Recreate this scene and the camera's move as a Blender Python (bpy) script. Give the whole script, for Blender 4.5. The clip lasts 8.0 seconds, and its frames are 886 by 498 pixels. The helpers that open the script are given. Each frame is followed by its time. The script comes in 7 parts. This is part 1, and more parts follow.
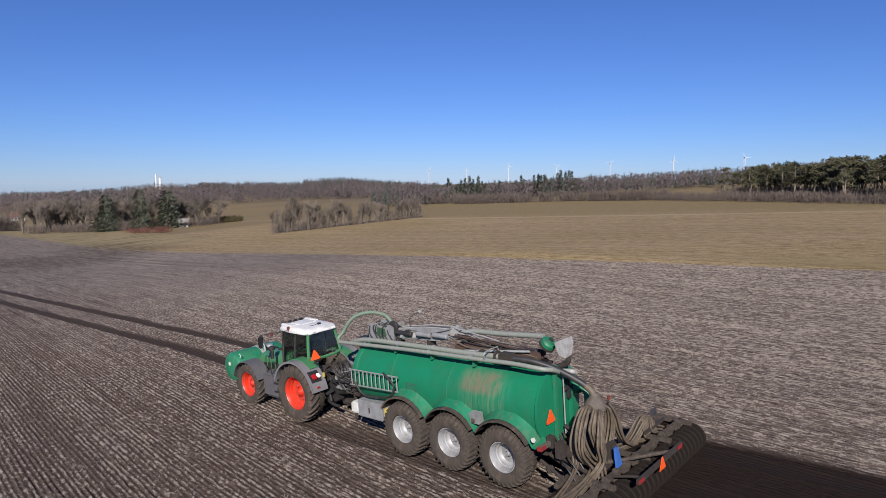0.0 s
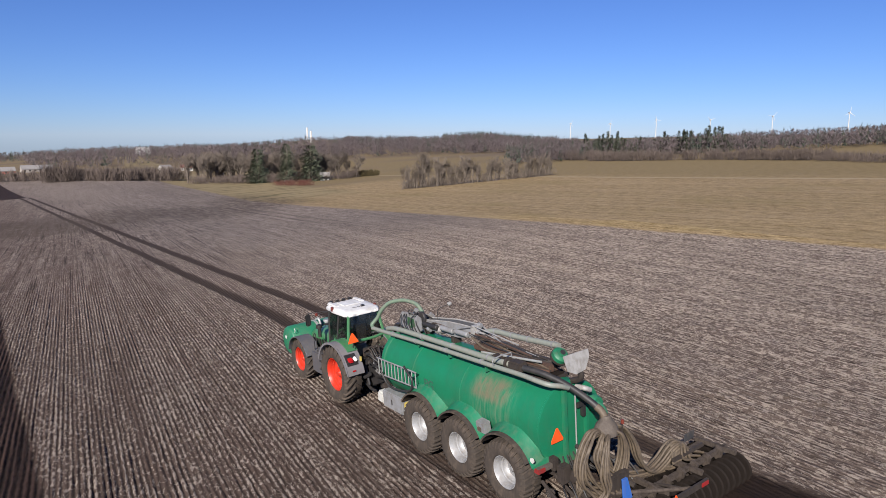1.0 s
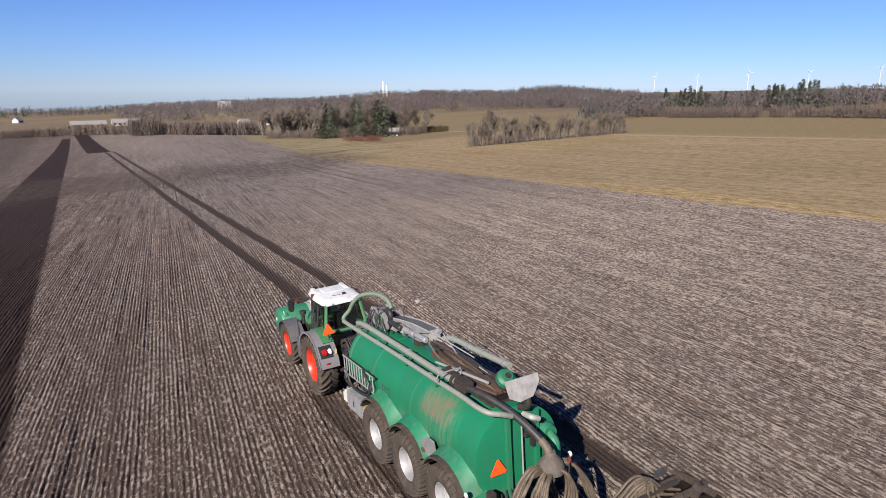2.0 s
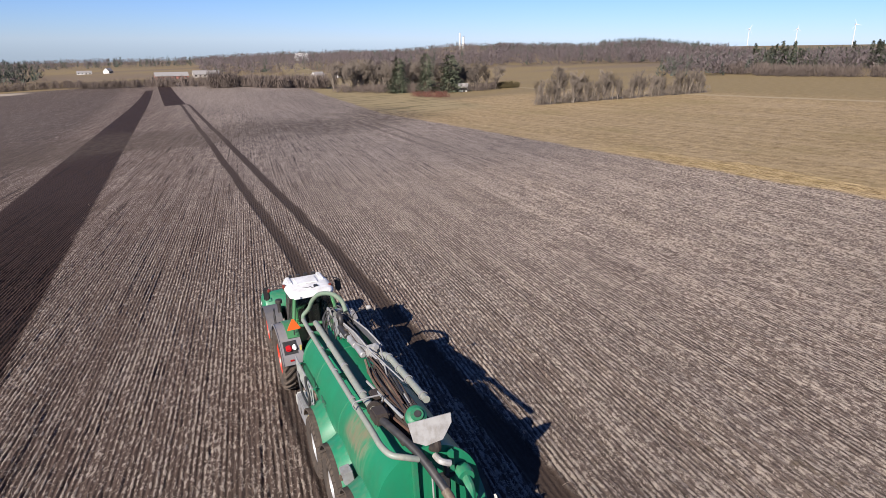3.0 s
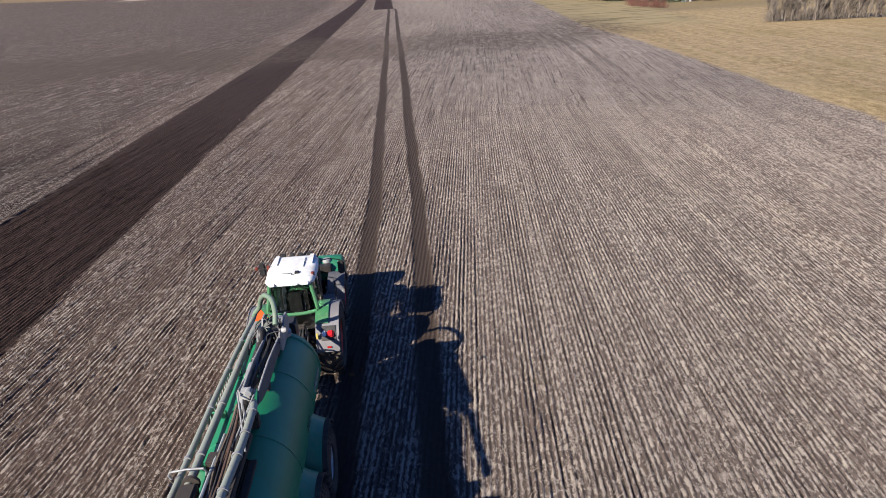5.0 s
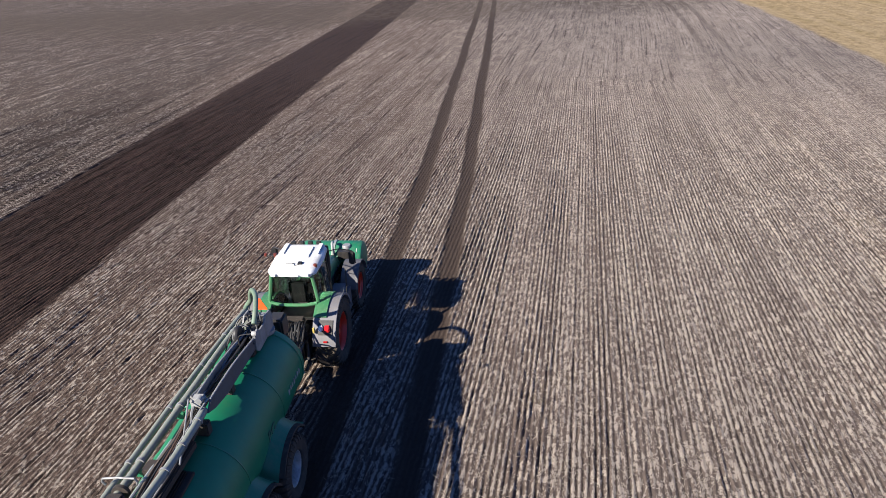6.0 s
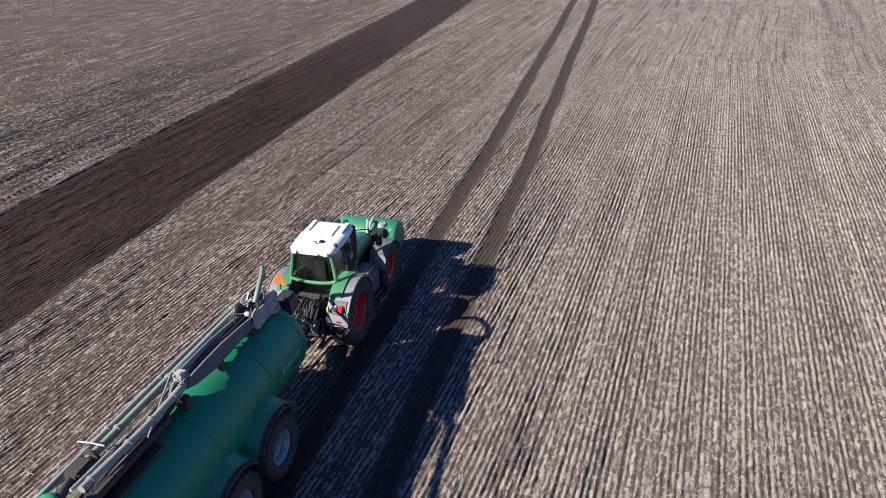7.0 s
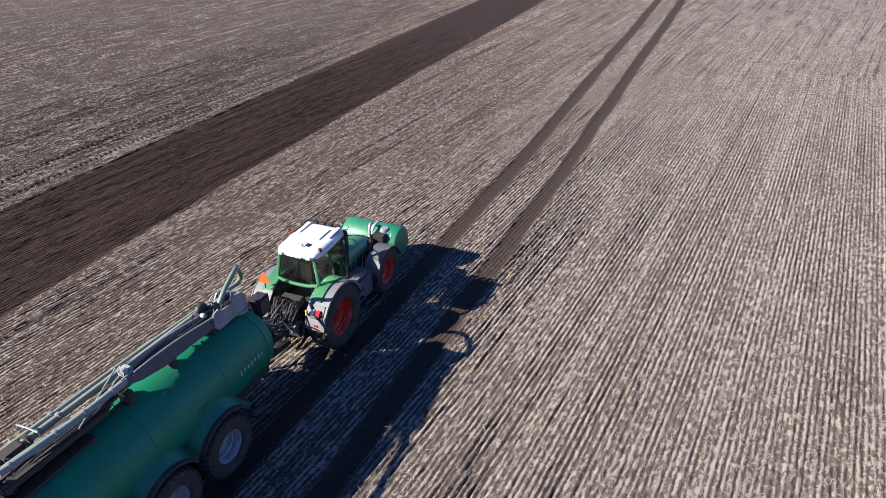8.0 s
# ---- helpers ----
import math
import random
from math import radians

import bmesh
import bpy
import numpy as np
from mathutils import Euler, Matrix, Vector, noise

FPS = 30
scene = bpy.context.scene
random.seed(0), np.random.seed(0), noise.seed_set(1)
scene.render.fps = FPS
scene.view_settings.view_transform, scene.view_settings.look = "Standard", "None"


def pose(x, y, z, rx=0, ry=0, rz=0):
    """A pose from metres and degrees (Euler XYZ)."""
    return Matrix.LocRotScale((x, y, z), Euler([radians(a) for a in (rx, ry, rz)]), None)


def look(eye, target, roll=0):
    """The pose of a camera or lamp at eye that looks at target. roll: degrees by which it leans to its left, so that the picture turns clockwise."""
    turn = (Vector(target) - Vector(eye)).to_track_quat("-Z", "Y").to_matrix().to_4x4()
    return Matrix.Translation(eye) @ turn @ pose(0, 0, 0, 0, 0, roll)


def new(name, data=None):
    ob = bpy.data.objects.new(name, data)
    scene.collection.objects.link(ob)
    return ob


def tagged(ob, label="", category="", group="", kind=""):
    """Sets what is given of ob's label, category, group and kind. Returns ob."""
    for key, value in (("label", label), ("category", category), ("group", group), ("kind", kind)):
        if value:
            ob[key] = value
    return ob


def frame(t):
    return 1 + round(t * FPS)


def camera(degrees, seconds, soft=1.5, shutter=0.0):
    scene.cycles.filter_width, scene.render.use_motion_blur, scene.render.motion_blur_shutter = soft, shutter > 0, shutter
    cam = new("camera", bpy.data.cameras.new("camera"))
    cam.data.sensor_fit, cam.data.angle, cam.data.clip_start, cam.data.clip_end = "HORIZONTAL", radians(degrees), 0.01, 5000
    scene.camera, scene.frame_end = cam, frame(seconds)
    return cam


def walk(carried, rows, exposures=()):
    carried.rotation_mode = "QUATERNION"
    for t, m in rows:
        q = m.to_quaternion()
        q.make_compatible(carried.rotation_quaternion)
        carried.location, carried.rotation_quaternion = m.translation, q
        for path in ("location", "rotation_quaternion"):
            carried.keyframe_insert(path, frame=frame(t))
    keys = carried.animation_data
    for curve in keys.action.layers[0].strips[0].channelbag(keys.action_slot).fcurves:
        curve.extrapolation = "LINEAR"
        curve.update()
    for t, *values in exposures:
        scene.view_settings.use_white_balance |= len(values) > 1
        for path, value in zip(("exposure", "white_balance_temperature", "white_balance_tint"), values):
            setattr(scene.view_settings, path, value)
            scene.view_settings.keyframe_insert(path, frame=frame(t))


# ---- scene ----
cam = camera(68.2, 8.0, soft=0.55)
PATH = [
    (0, (-13.931, -17.861, 8.072), (-12.437, -16.548, 7.862), -0.3),
    (0.5, (-12.324, -18.524, 8.501), (-10.981, -17.069, 8.221), -0.4),
    (1, (-10.78, -19.072, 8.939), (-9.607, -17.49, 8.593), -0.1),
    (2.5, (-5.559, -19.065, 9.992), (-4.678, -17.354, 9.446), -0.1),
    (3, (-3.885, -18.85, 10.412), (-3.128, -17.102, 9.802), 0.1),
    (3.5, (-2.184, -18.388, 10.708), (-1.561, -16.611, 10.036), 0.1),
    (4, (-0.486, -17.892, 11.056), (-0.013, -16.094, 10.32), 0.4),
    (4.5, (1.278, -17.101, 11.298), (1.58, -15.294, 10.496), -0.0),
    (6, (5.108, -15.022, 12.238), (4.98, -13.279, 11.265), 0.2),
    (6.5, (6.162, -14.519, 12.547), (5.883, -12.826, 11.519), 0.1),
    (7, (7.145, -13.955, 12.693), (6.727, -12.319, 11.622), 0.0),
    (7.5, (8.146, -13.307, 12.764), (7.621, -11.72, 11.666), -0.0),
    (8, (9.557, -12.513, 13.171), (8.906, -10.976, 12.069), 0.1),
]
EXPOSURES = [(0.0, 0.53, 6300, 11), (1.0, 0.68, 6500, 11), (2.5, 0.95, 6650, 12), (4.5, 1.18, 6600, 9), (6.5, 1.43, 6500, 7), (8.0, 1.59, 6350, 5)]
walk(cam, [(t, look(eye, target, roll)) for t, eye, target, roll in PATH], EXPOSURES)

# ---- world and sun ----
SUN_WAY = Vector((4.70, 3.76, -3.56)).normalized()  # the way the sunlight travels
world = bpy.data.worlds.new("world")
scene.world = world
world.use_nodes = True
wnt = world.node_tree
sky = wnt.nodes.new("ShaderNodeTexSky")
sky.sky_type = "NISHITA"
sky.sun_disc = False
sky.sun_elevation = math.asin(-SUN_WAY.z)
sky.sun_rotation = math.atan2(-SUN_WAY.x, -SUN_WAY.y)
sky.air_density, sky.dust_density, sky.ozone_density = 0.88, 0.0, 6.0
cool = wnt.nodes.new("ShaderNodeMix")  # the film's cool white balance of the sky
cool.data_type, cool.blend_type = "RGBA", "MULTIPLY"
cool.inputs[0].default_value = 1.0
cool.inputs[7].default_value = (0.74, 0.88, 1.31, 1)
wnt.links.new(sky.outputs[0], cool.inputs[6])
wnt.links.new(cool.outputs[2], wnt.nodes["Background"].inputs[0])
wnt.nodes["Background"].inputs[1].default_value = 0.05
sun = new("sun", bpy.data.lights.new("sun", "SUN"))
sun.data.energy, sun.data.angle, sun.data.color = 5.0, radians(0.53), (1.0, 0.93, 0.85)
sun.matrix_world = look((0, 0, 60), Vector((0, 0, 60)) + SUN_WAY)

# ---- materials ----
class Mat:
    """A node material with short calls for the nodes that this place needs."""

    def __init__(self, name):
        self.m = bpy.data.materials.new(name)
        self.m.use_nodes = True
        self.nt = self.m.node_tree
        self.b = self.nt.nodes["Principled BSDF"]
        self.tc = None

    def node(self, kind):
        return self.nt.nodes.new(kind)

    def put(self, sock, v):
        if hasattr(v, "links"):
            self.nt.links.new(v, sock)
        elif hasattr(v, "__len__") and len(v) == 3 and sock.type == "RGBA":
            sock.default_value = (*v, 1)
        else:
            sock.default_value = v

    def pos(self, world=False):
        if world:
            return self.node("ShaderNodeNewGeometry").outputs["Position"]
        if not self.tc:
            self.tc = self.node("ShaderNodeTexCoord")
        return self.tc.outputs["Object"]

    def scaled(self, vec, s):
        n = self.node("ShaderNodeVectorMath")
        n.operation = "MULTIPLY"
        self.put(n.inputs[0], vec)
        n.inputs[1].default_value = s
        return n.outputs[0]

    def noise(self, vec, scale, detail=4, rough=0.55):
        n = self.node("ShaderNodeTexNoise")
        self.put(n.inputs["Vector"], vec)
        n.inputs["Scale"].default_value, n.inputs["Detail"].default_value, n.inputs["Roughness"].default_value = scale, detail, rough
        return n.outputs["Fac"]

    def math(self, op, a, b=0.0, clamp=False):
        n = self.node("ShaderNodeMath")
        n.operation, n.use_clamp = op, clamp
        self.put(n.inputs[0], a)
        self.put(n.inputs[1], b)
        return n.outputs[0]

    def step(self, v, lo, hi):
        n = self.node("ShaderNodeMapRange")
        n.interpolation_type = "SMOOTHSTEP"
        self.put(n.inputs[0], v)
        self.put(n.inputs[1], lo)
        self.put(n.inputs[2], hi)
        return n.outputs[0]

    def mix(self, fac, a, b):
        n = self.node("ShaderNodeMix")
        n.data_type = "RGBA"
        self.put(n.inputs[0], fac)
        self.put(n.inputs[6], a)
        self.put(n.inputs[7], b)
        return n.outputs[2]

    def sep(self, vec):
        n = self.node("ShaderNodeSeparateXYZ")
        self.put(n.inputs[0], vec)
        return n.outputs

    def bump(self, height, strength=0.3, dist=0.02):
        n = self.node("ShaderNodeBump")
        n.inputs["Strength"].default_value, n.inputs["Distance"].default_value = strength, dist
        self.put(n.inputs["Height"], height)
        self.put(self.b.inputs["Normal"], n.outputs[0])

    def done(self, color, rough=0.6, metal=0.0, spec=0.5):
        self.put(self.b.inputs["Base Color"], color)
        self.put(self.b.inputs["Roughness"], rough)
        self.put(self.b.inputs["Metallic"], metal)
        self.put(self.b.inputs["Specular IOR Level"], spec)
        return self.m


DUST = (0.26, 0.20, 0.15)
MUD = (0.075, 0.055, 0.043)


def painted(name, color, rough=0.4, dirt=0.35, dirt_color=DUST, metal=0.0, bump=0.12, scale=1.0, spec=0.5):
    """Paint, rubber or metal with a mottled tone, streaked dirt and fine grain."""
    m = Mat(name)
    p = m.pos()
    fine = m.noise(p, 60 * scale, 3)
    mid = m.noise(p, 3.1 * scale, 6, 0.65)
    streak = m.noise(m.scaled(p, (5, 5, 0.7)), 1.7 * scale, 5, 0.6)
    tone = m.mix(m.step(mid, 0.3, 0.75), color, tuple(0.78 * c for c in color))
    d = m.math("MULTIPLY", m.step(m.math("ADD", m.math("MULTIPLY", mid, 0.6), m.math("MULTIPLY", streak, 0.5)), 0.45, 0.85), dirt)
    d = m.math("ADD", d, m.math("MULTIPLY", m.step(fine, 0.55, 0.8), dirt * 0.25), True)
    m.bump(m.math("ADD", fine, m.math("MULTIPLY", mid, 0.8)), bump, 0.01)
    return m.done(m.mix(d, tone, dirt_color), m.math("ADD", m.math("MULTIPLY", d, 0.4), rough, True), metal, spec)


MAT = {
    "green_tractor": painted("green_tractor", (0.040, 0.165, 0.067), 0.35, 0.25),
    "dark_green": painted("dark_green", (0.012, 0.07, 0.03), 0.35, 0.25),
    "red_rim": painted("red_rim", (0.54, 0.03, 0.011), 0.38, 0.15),
    "white_roof": painted("white_roof", (0.62, 0.62, 0.605), 0.45, 0.25),
    "grey_plastic": painted("grey_plastic", (0.075, 0.075, 0.083), 0.55, 0.3),
    "black_plastic": painted("black_plastic", (0.012, 0.012, 0.013), 0.5, 0.2),
    "black_steel": painted("black_steel", (0.02, 0.02, 0.021), 0.5, 0.45, MUD),
    "rubber": painted("rubber", (0.05, 0.042, 0.036), 0.88, 0.9, (0.125, 0.096, 0.074), 0, 0.35, spec=0.15),
    "silver_rim": painted("silver_rim", (0.36, 0.365, 0.37), 0.45, 0.6, (0.16, 0.12, 0.09), 0.3, scale=1.6),
    "galvanised": painted("galvanised", (0.34, 0.355, 0.34), 0.5, 0.5, (0.21, 0.175, 0.14), 0.25),
    "grey_green_pipe": painted("grey_green_pipe", (0.185, 0.207, 0.177), 0.5, 0.75, (0.32, 0.285, 0.235), scale=1.6),
    "grey_steel": painted("grey_steel", (0.25, 0.255, 0.26), 0.5, 0.65, (0.14, 0.11, 0.085), 0.15),
    "muddy_steel": painted("muddy_steel", (0.028, 0.021, 0.017), 0.7, 0.75, (0.06, 0.044, 0.034), 0.0, 0.5, 2.0),
    "brown_hose": painted("brown_hose", (0.115, 0.088, 0.060), 0.6, 0.95, (0.038, 0.028, 0.022), 0, 0.3, 2.0),
    "black_hose": painted("black_hose", (0.02, 0.02, 0.021), 0.5, 0.4, (0.12, 0.1, 0.08)),
    "orange_reflector": painted("orange_reflector", (0.8, 0.10, 0.018), 0.3, 0.05),
    "red_lamp": painted("red_lamp", (0.36, 0.012, 0.014), 0.15, 0.05),
    "white_lamp": painted("white_lamp", (0.75, 0.74, 0.72), 0.15, 0.05),
    "white_box": painted("white_box", (0.55, 0.55, 0.51), 0.5, 0.45),
    "yellow_plastic": painted("yellow_plastic", (0.48, 0.38, 0.09), 0.45, 0.45),
    "blue_plastic": painted("blue_plastic", (0.03, 0.12, 0.42), 0.45, 0.2),
    "plate_steel": painted("plate_steel", (0.33, 0.325, 0.31), 0.6, 0.75, (0.17, 0.145, 0.12), 0.1, scale=1.6),
    "beacon_lens": painted("beacon_lens", (0.13, 0.022, 0.014), 0.3, 0.3),
    "wet_mud": painted("wet_mud", (0.010, 0.007, 0.0055), 0.8, 0.6, (0.034, 0.024, 0.019), 0.0, 0.6, 2.5, 0.2),
    # dusty grey plate paint with the shade of its sunless side in the colour
    "shaded_grey_paint": painted("shaded_grey_paint", (0.075, 0.08, 0.095), 0.45, 0.5, (0.13, 0.105, 0.085)),
    "amber_lens": painted("amber_lens", (0.75, 0.16, 0.02), 0.25, 0.1),
    "dusty_mud": painted("dusty_mud", (0.075, 0.06, 0.05), 0.8, 0.85, (0.022, 0.016, 0.0125), 0.0, 0.6, 3.0, 0.2),
    "green_hose": painted("green_hose", (0.115, 0.175, 0.120), 0.5, 0.6, (0.24, 0.215, 0.17), scale=1.6),
    "dirty_green": painted("dirty_green", (0.010, 0.15, 0.07), 0.5, 0.7, (0.05, 0.042, 0.032), scale=2.0),
    "rusty_steel": painted("rusty_steel", (0.085, 0.045, 0.030), 0.75, 0.8, (0.035, 0.026, 0.021), 0.0, 0.5, 2.0),
    "dust_steel": painted("dust_steel", (0.105, 0.086, 0.070), 0.75, 0.7, (0.045, 0.034, 0.027), 0.0, 0.5, 2.0),
    "dull_red": painted("dull_red", (0.28, 0.018, 0.018), 0.45, 0.6, (0.06, 0.04, 0.032)),
    "grey_fender": painted("grey_fender", (0.150, 0.145, 0.155), 0.6, 0.5, (0.20, 0.17, 0.145)),
    "dark_mark": painted("dark_mark", (0.03, 0.09, 0.065), 0.5, 0.3),
}


def tank_paint(name="tank_paint"):
    """Glossy green tank paint with a rusty, dusty smear on the flank ahead of the tail."""
    m = Mat(name)
    p = m.pos()
    x, y, z = m.sep(p)
    fine, mid = m.noise(p, 45, 3), m.noise(p, 1.6, 5, 0.6)
    run = m.noise(m.scaled(p, (3, 5, 0.45)), 2.0, 5, 0.65)
    thin = m.noise(m.scaled(p, (3, 16, 0.5)), 2.0, 4, 0.6)
    base = m.mix(m.step(mid, 0.25, 0.8), (0.008, 0.155, 0.075), (0.010, 0.125, 0.061))
    # the smear: a rusty patch high on the rear third, pale runs below it
    along = m.math("SUBTRACT", 1.0, m.math("ABSOLUTE", m.math("DIVIDE", m.math("ADD", y, 1.55), 1.0)), True)
    high = m.math("SUBTRACT", 1.0, m.math("ABSOLUTE", m.math("DIVIDE", m.math("SUBTRACT", z, 2.25), 0.72)), True)
    left = m.step(m.math("MULTIPLY", x, -1.0), -0.2, 0.3)
    patch = m.math("MULTIPLY", m.math("MULTIPLY", m.step(along, 0.0, 0.6), m.step(high, 0.0, 0.6)), left)
    pale = m.math("MULTIPLY", m.math("MULTIPLY", patch, m.step(m.math("ADD", m.math("MULTIPLY", thin, 0.6), m.math("MULTIPLY", run, 0.5)), 0.46, 0.68)), 0.26)
    core_a = m.math("SUBTRACT", 1.0, m.math("ABSOLUTE", m.math("DIVIDE", m.math("ADD", y, 1.45), 0.80)), True)
    core_h = m.math("SUBTRACT", 1.0, m.math("ABSOLUTE", m.math("DIVIDE", m.math("SUBTRACT", z, 2.52), 0.34)), True)
    core = m.math("MULTIPLY", m.math("MULTIPLY", m.step(core_a, 0.0, 0.5), m.step(core_h, 0.0, 0.6)), left)
    core = m.math("MULTIPLY", m.math("MULTIPLY", core, m.step(m.math("ADD", m.math("MULTIPLY", mid, 0.6), m.math("MULTIPLY", run, 0.5)), 0.30, 0.66)), 0.62)
    dust = m.math("MULTIPLY", m.step(m.math("ADD", m.math("MULTIPLY", run, 0.6), m.math("MULTIPLY", mid, 0.5)), 0.52, 0.85), 0.13)
    low = m.math("MULTIPLY", m.math("SUBTRACT", 1.0, m.step(m.math("ADD", z, m.math("MULTIPLY", run, 0.5)), 1.35, 1.75)), 0.4)
    color = m.mix(m.math("ADD", dust, low, True), base, (0.13, 0.14, 0.09))
    color = m.mix(core, m.mix(pale, color, (0.24, 0.24, 0.16)), (0.165, 0.098, 0.068))
    m.bump(m.math("ADD", m.math("MULTIPLY", fine, 0.3), mid), 0.05, 0.01)
    return m.done(color, m.math("ADD", m.math("MULTIPLY", m.math("ADD", pale, core, True), 0.45), m.math("ADD", m.math("MULTIPLY", mid, 0.15), 0.36), True), 0.0, 0.3)


MAT["tank_paint"] = tank_paint()


def glass(name, tint, rough=0.03):
    m = Mat(name)
    m.b.inputs["Transmission Weight"].default_value = 1.0
    m.b.inputs["IOR"].default_value = 1.45
    g = m.noise(m.pos(), 4, 4)
    return m.done(m.mix(g, tint, tuple(0.85 * c for c in tint)), m.math("ADD", m.math("MULTIPLY", g, 0.06), rough))


MAT["cab_glass"] = glass("cab_glass", (0.36, 0.41, 0.41))

# ---- mesh helpers ----
# The machines stand on a field that falls ahead and rises to the right; GROUND turns their own axes into the world's.
GROUND = pose(0, 0, 0, -2.72, -2.52, 0)


def cube(bm, x0, x1, y0, y1, z0, z1, bevel=0.0, turn=None):
    """A box from corner to corner, with rounded edges; turn: a matrix about its middle."""
    mid = Vector(((x0 + x1) / 2, (y0 + y1) / 2, (z0 + z1) / 2))
    m = Matrix.Translation(mid) @ (turn or Matrix()) @ Matrix.Diagonal((abs(x1 - x0), abs(y1 - y0), abs(z1 - z0), 1))
    made = bmesh.ops.create_cube(bm, size=1, matrix=m)["verts"]
    if bevel:
        edges = list({e for v in made for e in v.link_edges})
        bmesh.ops.bevel(bm, geom=edges, offset=bevel, segments=2, affect="EDGES", clamp_overlap=True)
    return bm


def smooth_line(pts, steps=6):
    """A rounded line through the points."""
    p = [Vector(q) for q in pts]
    p = [2 * p[0] - p[1], *p, 2 * p[-1] - p[-2]]
    out = []
    for i in range(1, len(p) - 2):
        for k in range(steps):
            t = k / steps
            a, b, c, d = p[i - 1], p[i], p[i + 1], p[i + 2]
            out.append(0.5 * (2 * b + (c - a) * t + (2 * a - 5 * b + 4 * c - d) * t * t + (3 * b - a - 3 * c + d) * t**3))
    return out + [p[-2]]


def tube(bm, pts, r, seg=10, steps=6, caps=True, rings=0.0):
    """A tube along a rounded line; r: one radius, or one for the start and one for the end; rings: ripples of a ribbed hose."""
    line = smooth_line(pts, steps) if steps else [Vector(q) for q in pts]
    r0, r1 = (r, r) if not hasattr(r, "__len__") else r
    n, loops, up = len(line), [], None
    for i, q in enumerate(line):
        way = (line[min(i + 1, n - 1)] - line[max(i - 1, 0)]).normalized()
        if up is None:
            up = way.orthogonal().normalized()
        up = (up - way * up.dot(way)).normalized()
        side = way.cross(up)
        rad = r0 + (r1 - r0) * i / max(n - 1, 1) + (rings if i % 2 else 0)
        loops.append([bm.verts.new(q + rad * (math.cos(a) * up + math.sin(a) * side)) for a in (2 * math.pi * k / seg for k in range(seg))])
    for a, b in zip(loops, loops[1:]):
        for k in range(seg):
            bm.faces.new((a[k], a[(k + 1) % seg], b[(k + 1) % seg], b[k]))
    if caps:
        bm.faces.new(loops[0][::-1])
        bm.faces.new(loops[-1])
    return bm


def rod(bm, a, b, r, seg=10):
    return tube(bm, [a, b], r, seg, 0)


def lathe(bm, profile, centre, axis="x", seg=40, caps=True):
    """Turns a profile of (radius, along) about an axis through the centre; caps: close its ends."""
    loops = []
    for rad, along in profile:
        loop = []
        for k in range(seg):
            a = 2 * math.pi * k / seg
            u, v = rad * math.cos(a), rad * math.sin(a)
            off = {"x": (along, u, v), "y": (u, along, v), "z": (u, v, along)}[axis]
            loop.append(bm.verts.new(Vector(centre) + Vector(off)))
        loops.append(loop)
    for a, b in zip(loops, loops[1:]):
        for k in range(seg):
            bm.faces.new((a[k], a[(k + 1) % seg], b[(k + 1) % seg], b[k]))
    for loop, rad in ((loops[0], profile[0][0]), (loops[-1], profile[-1][0])):
        if rad < 1e-6:
            bmesh.ops.pointmerge(bm, verts=loop, merge_co=loop[0].co)
        elif caps:
            bm.faces.new(loop)
    bmesh.ops.recalc_face_normals(bm, faces=bm.faces)
    return bm


def prism(bm, outline, way):
    """A solid from a flat outline, pushed along way."""
    low = [bm.verts.new(Vector(p)) for p in outline]
    high = [bm.verts.new(Vector(p) + Vector(way)) for p in outline]
    n = len(low)
    bm.faces.new(low)
    bm.faces.new(high[::-1])
    for k in range(n):
        bm.faces.new((low[k], high[k], high[(k + 1) % n], low[(k + 1) % n]))
    bmesh.ops.recalc_face_normals(bm, faces=bm.faces)
    return bm


def arch(bm, centre, r, a0, a1, x0, x1, thick, seg=16):
    """A mudguard: a band bent about an axle along x, from angle a0 to a1 (degrees from +y, up)."""
    rows = []
    for i in range(seg + 1):
        a = radians(a0 + (a1 - a0) * i / seg)
        rows.append([bm.verts.new((x, centre[1] + q * math.cos(a), centre[2] + q * math.sin(a))) for x, q in ((x0, r), (x1, r), (x1, r + thick), (x0, r + thick))])
    for a, b in zip(rows, rows[1:]):
        for k in range(4):
            bm.faces.new((a[k], a[(k + 1) % 4], b[(k + 1) % 4], b[k]))
    bm.faces.new(rows[0])
    bm.faces.new(rows[-1][::-1])
    bmesh.ops.recalc_face_normals(bm, faces=bm.faces)
    return bm


BASE = {}


def thing(name, base, label, category, group="", tilt=True):
    """An Empty at the thing's base. Parts of it are modelled in the machines' own axes, not from the base."""
    ob = new(name)
    ob.empty_display_size = 0.3
    ob.matrix_world = (GROUND if tilt else Matrix()) @ Matrix.Translation(base)
    BASE[ob.name] = Vector(base)
    return tagged(ob, label, category, group)


def smooth(me, angle=35):
    me.polygons.foreach_set("use_smooth", [True] * len(me.polygons))
    me.set_sharp_from_angle(angle=radians(angle))


def part(name, bm, material, parent, label="", sharp=35):
    """Links a bmesh as one mesh object under a thing or a part."""
    root = parent
    while root.parent:
        root = root.parent
    bmesh.ops.translate(bm, verts=bm.verts, vec=-BASE[root.name])
    me = bpy.data.meshes.new(name)
    bm.to_mesh(me)
    bm.free()
    me.materials.append(MAT[material])
    smooth(me, sharp)
    ob = new(name, me)
    ob.parent = parent
    return tagged(ob, label)


def again(name, ob, parent, m):
    """The same mesh again, at the pose m under its parent."""
    o = new(name, ob.data)
    o.parent = parent
    o.matrix_local = m
    return o


B = bmesh.new

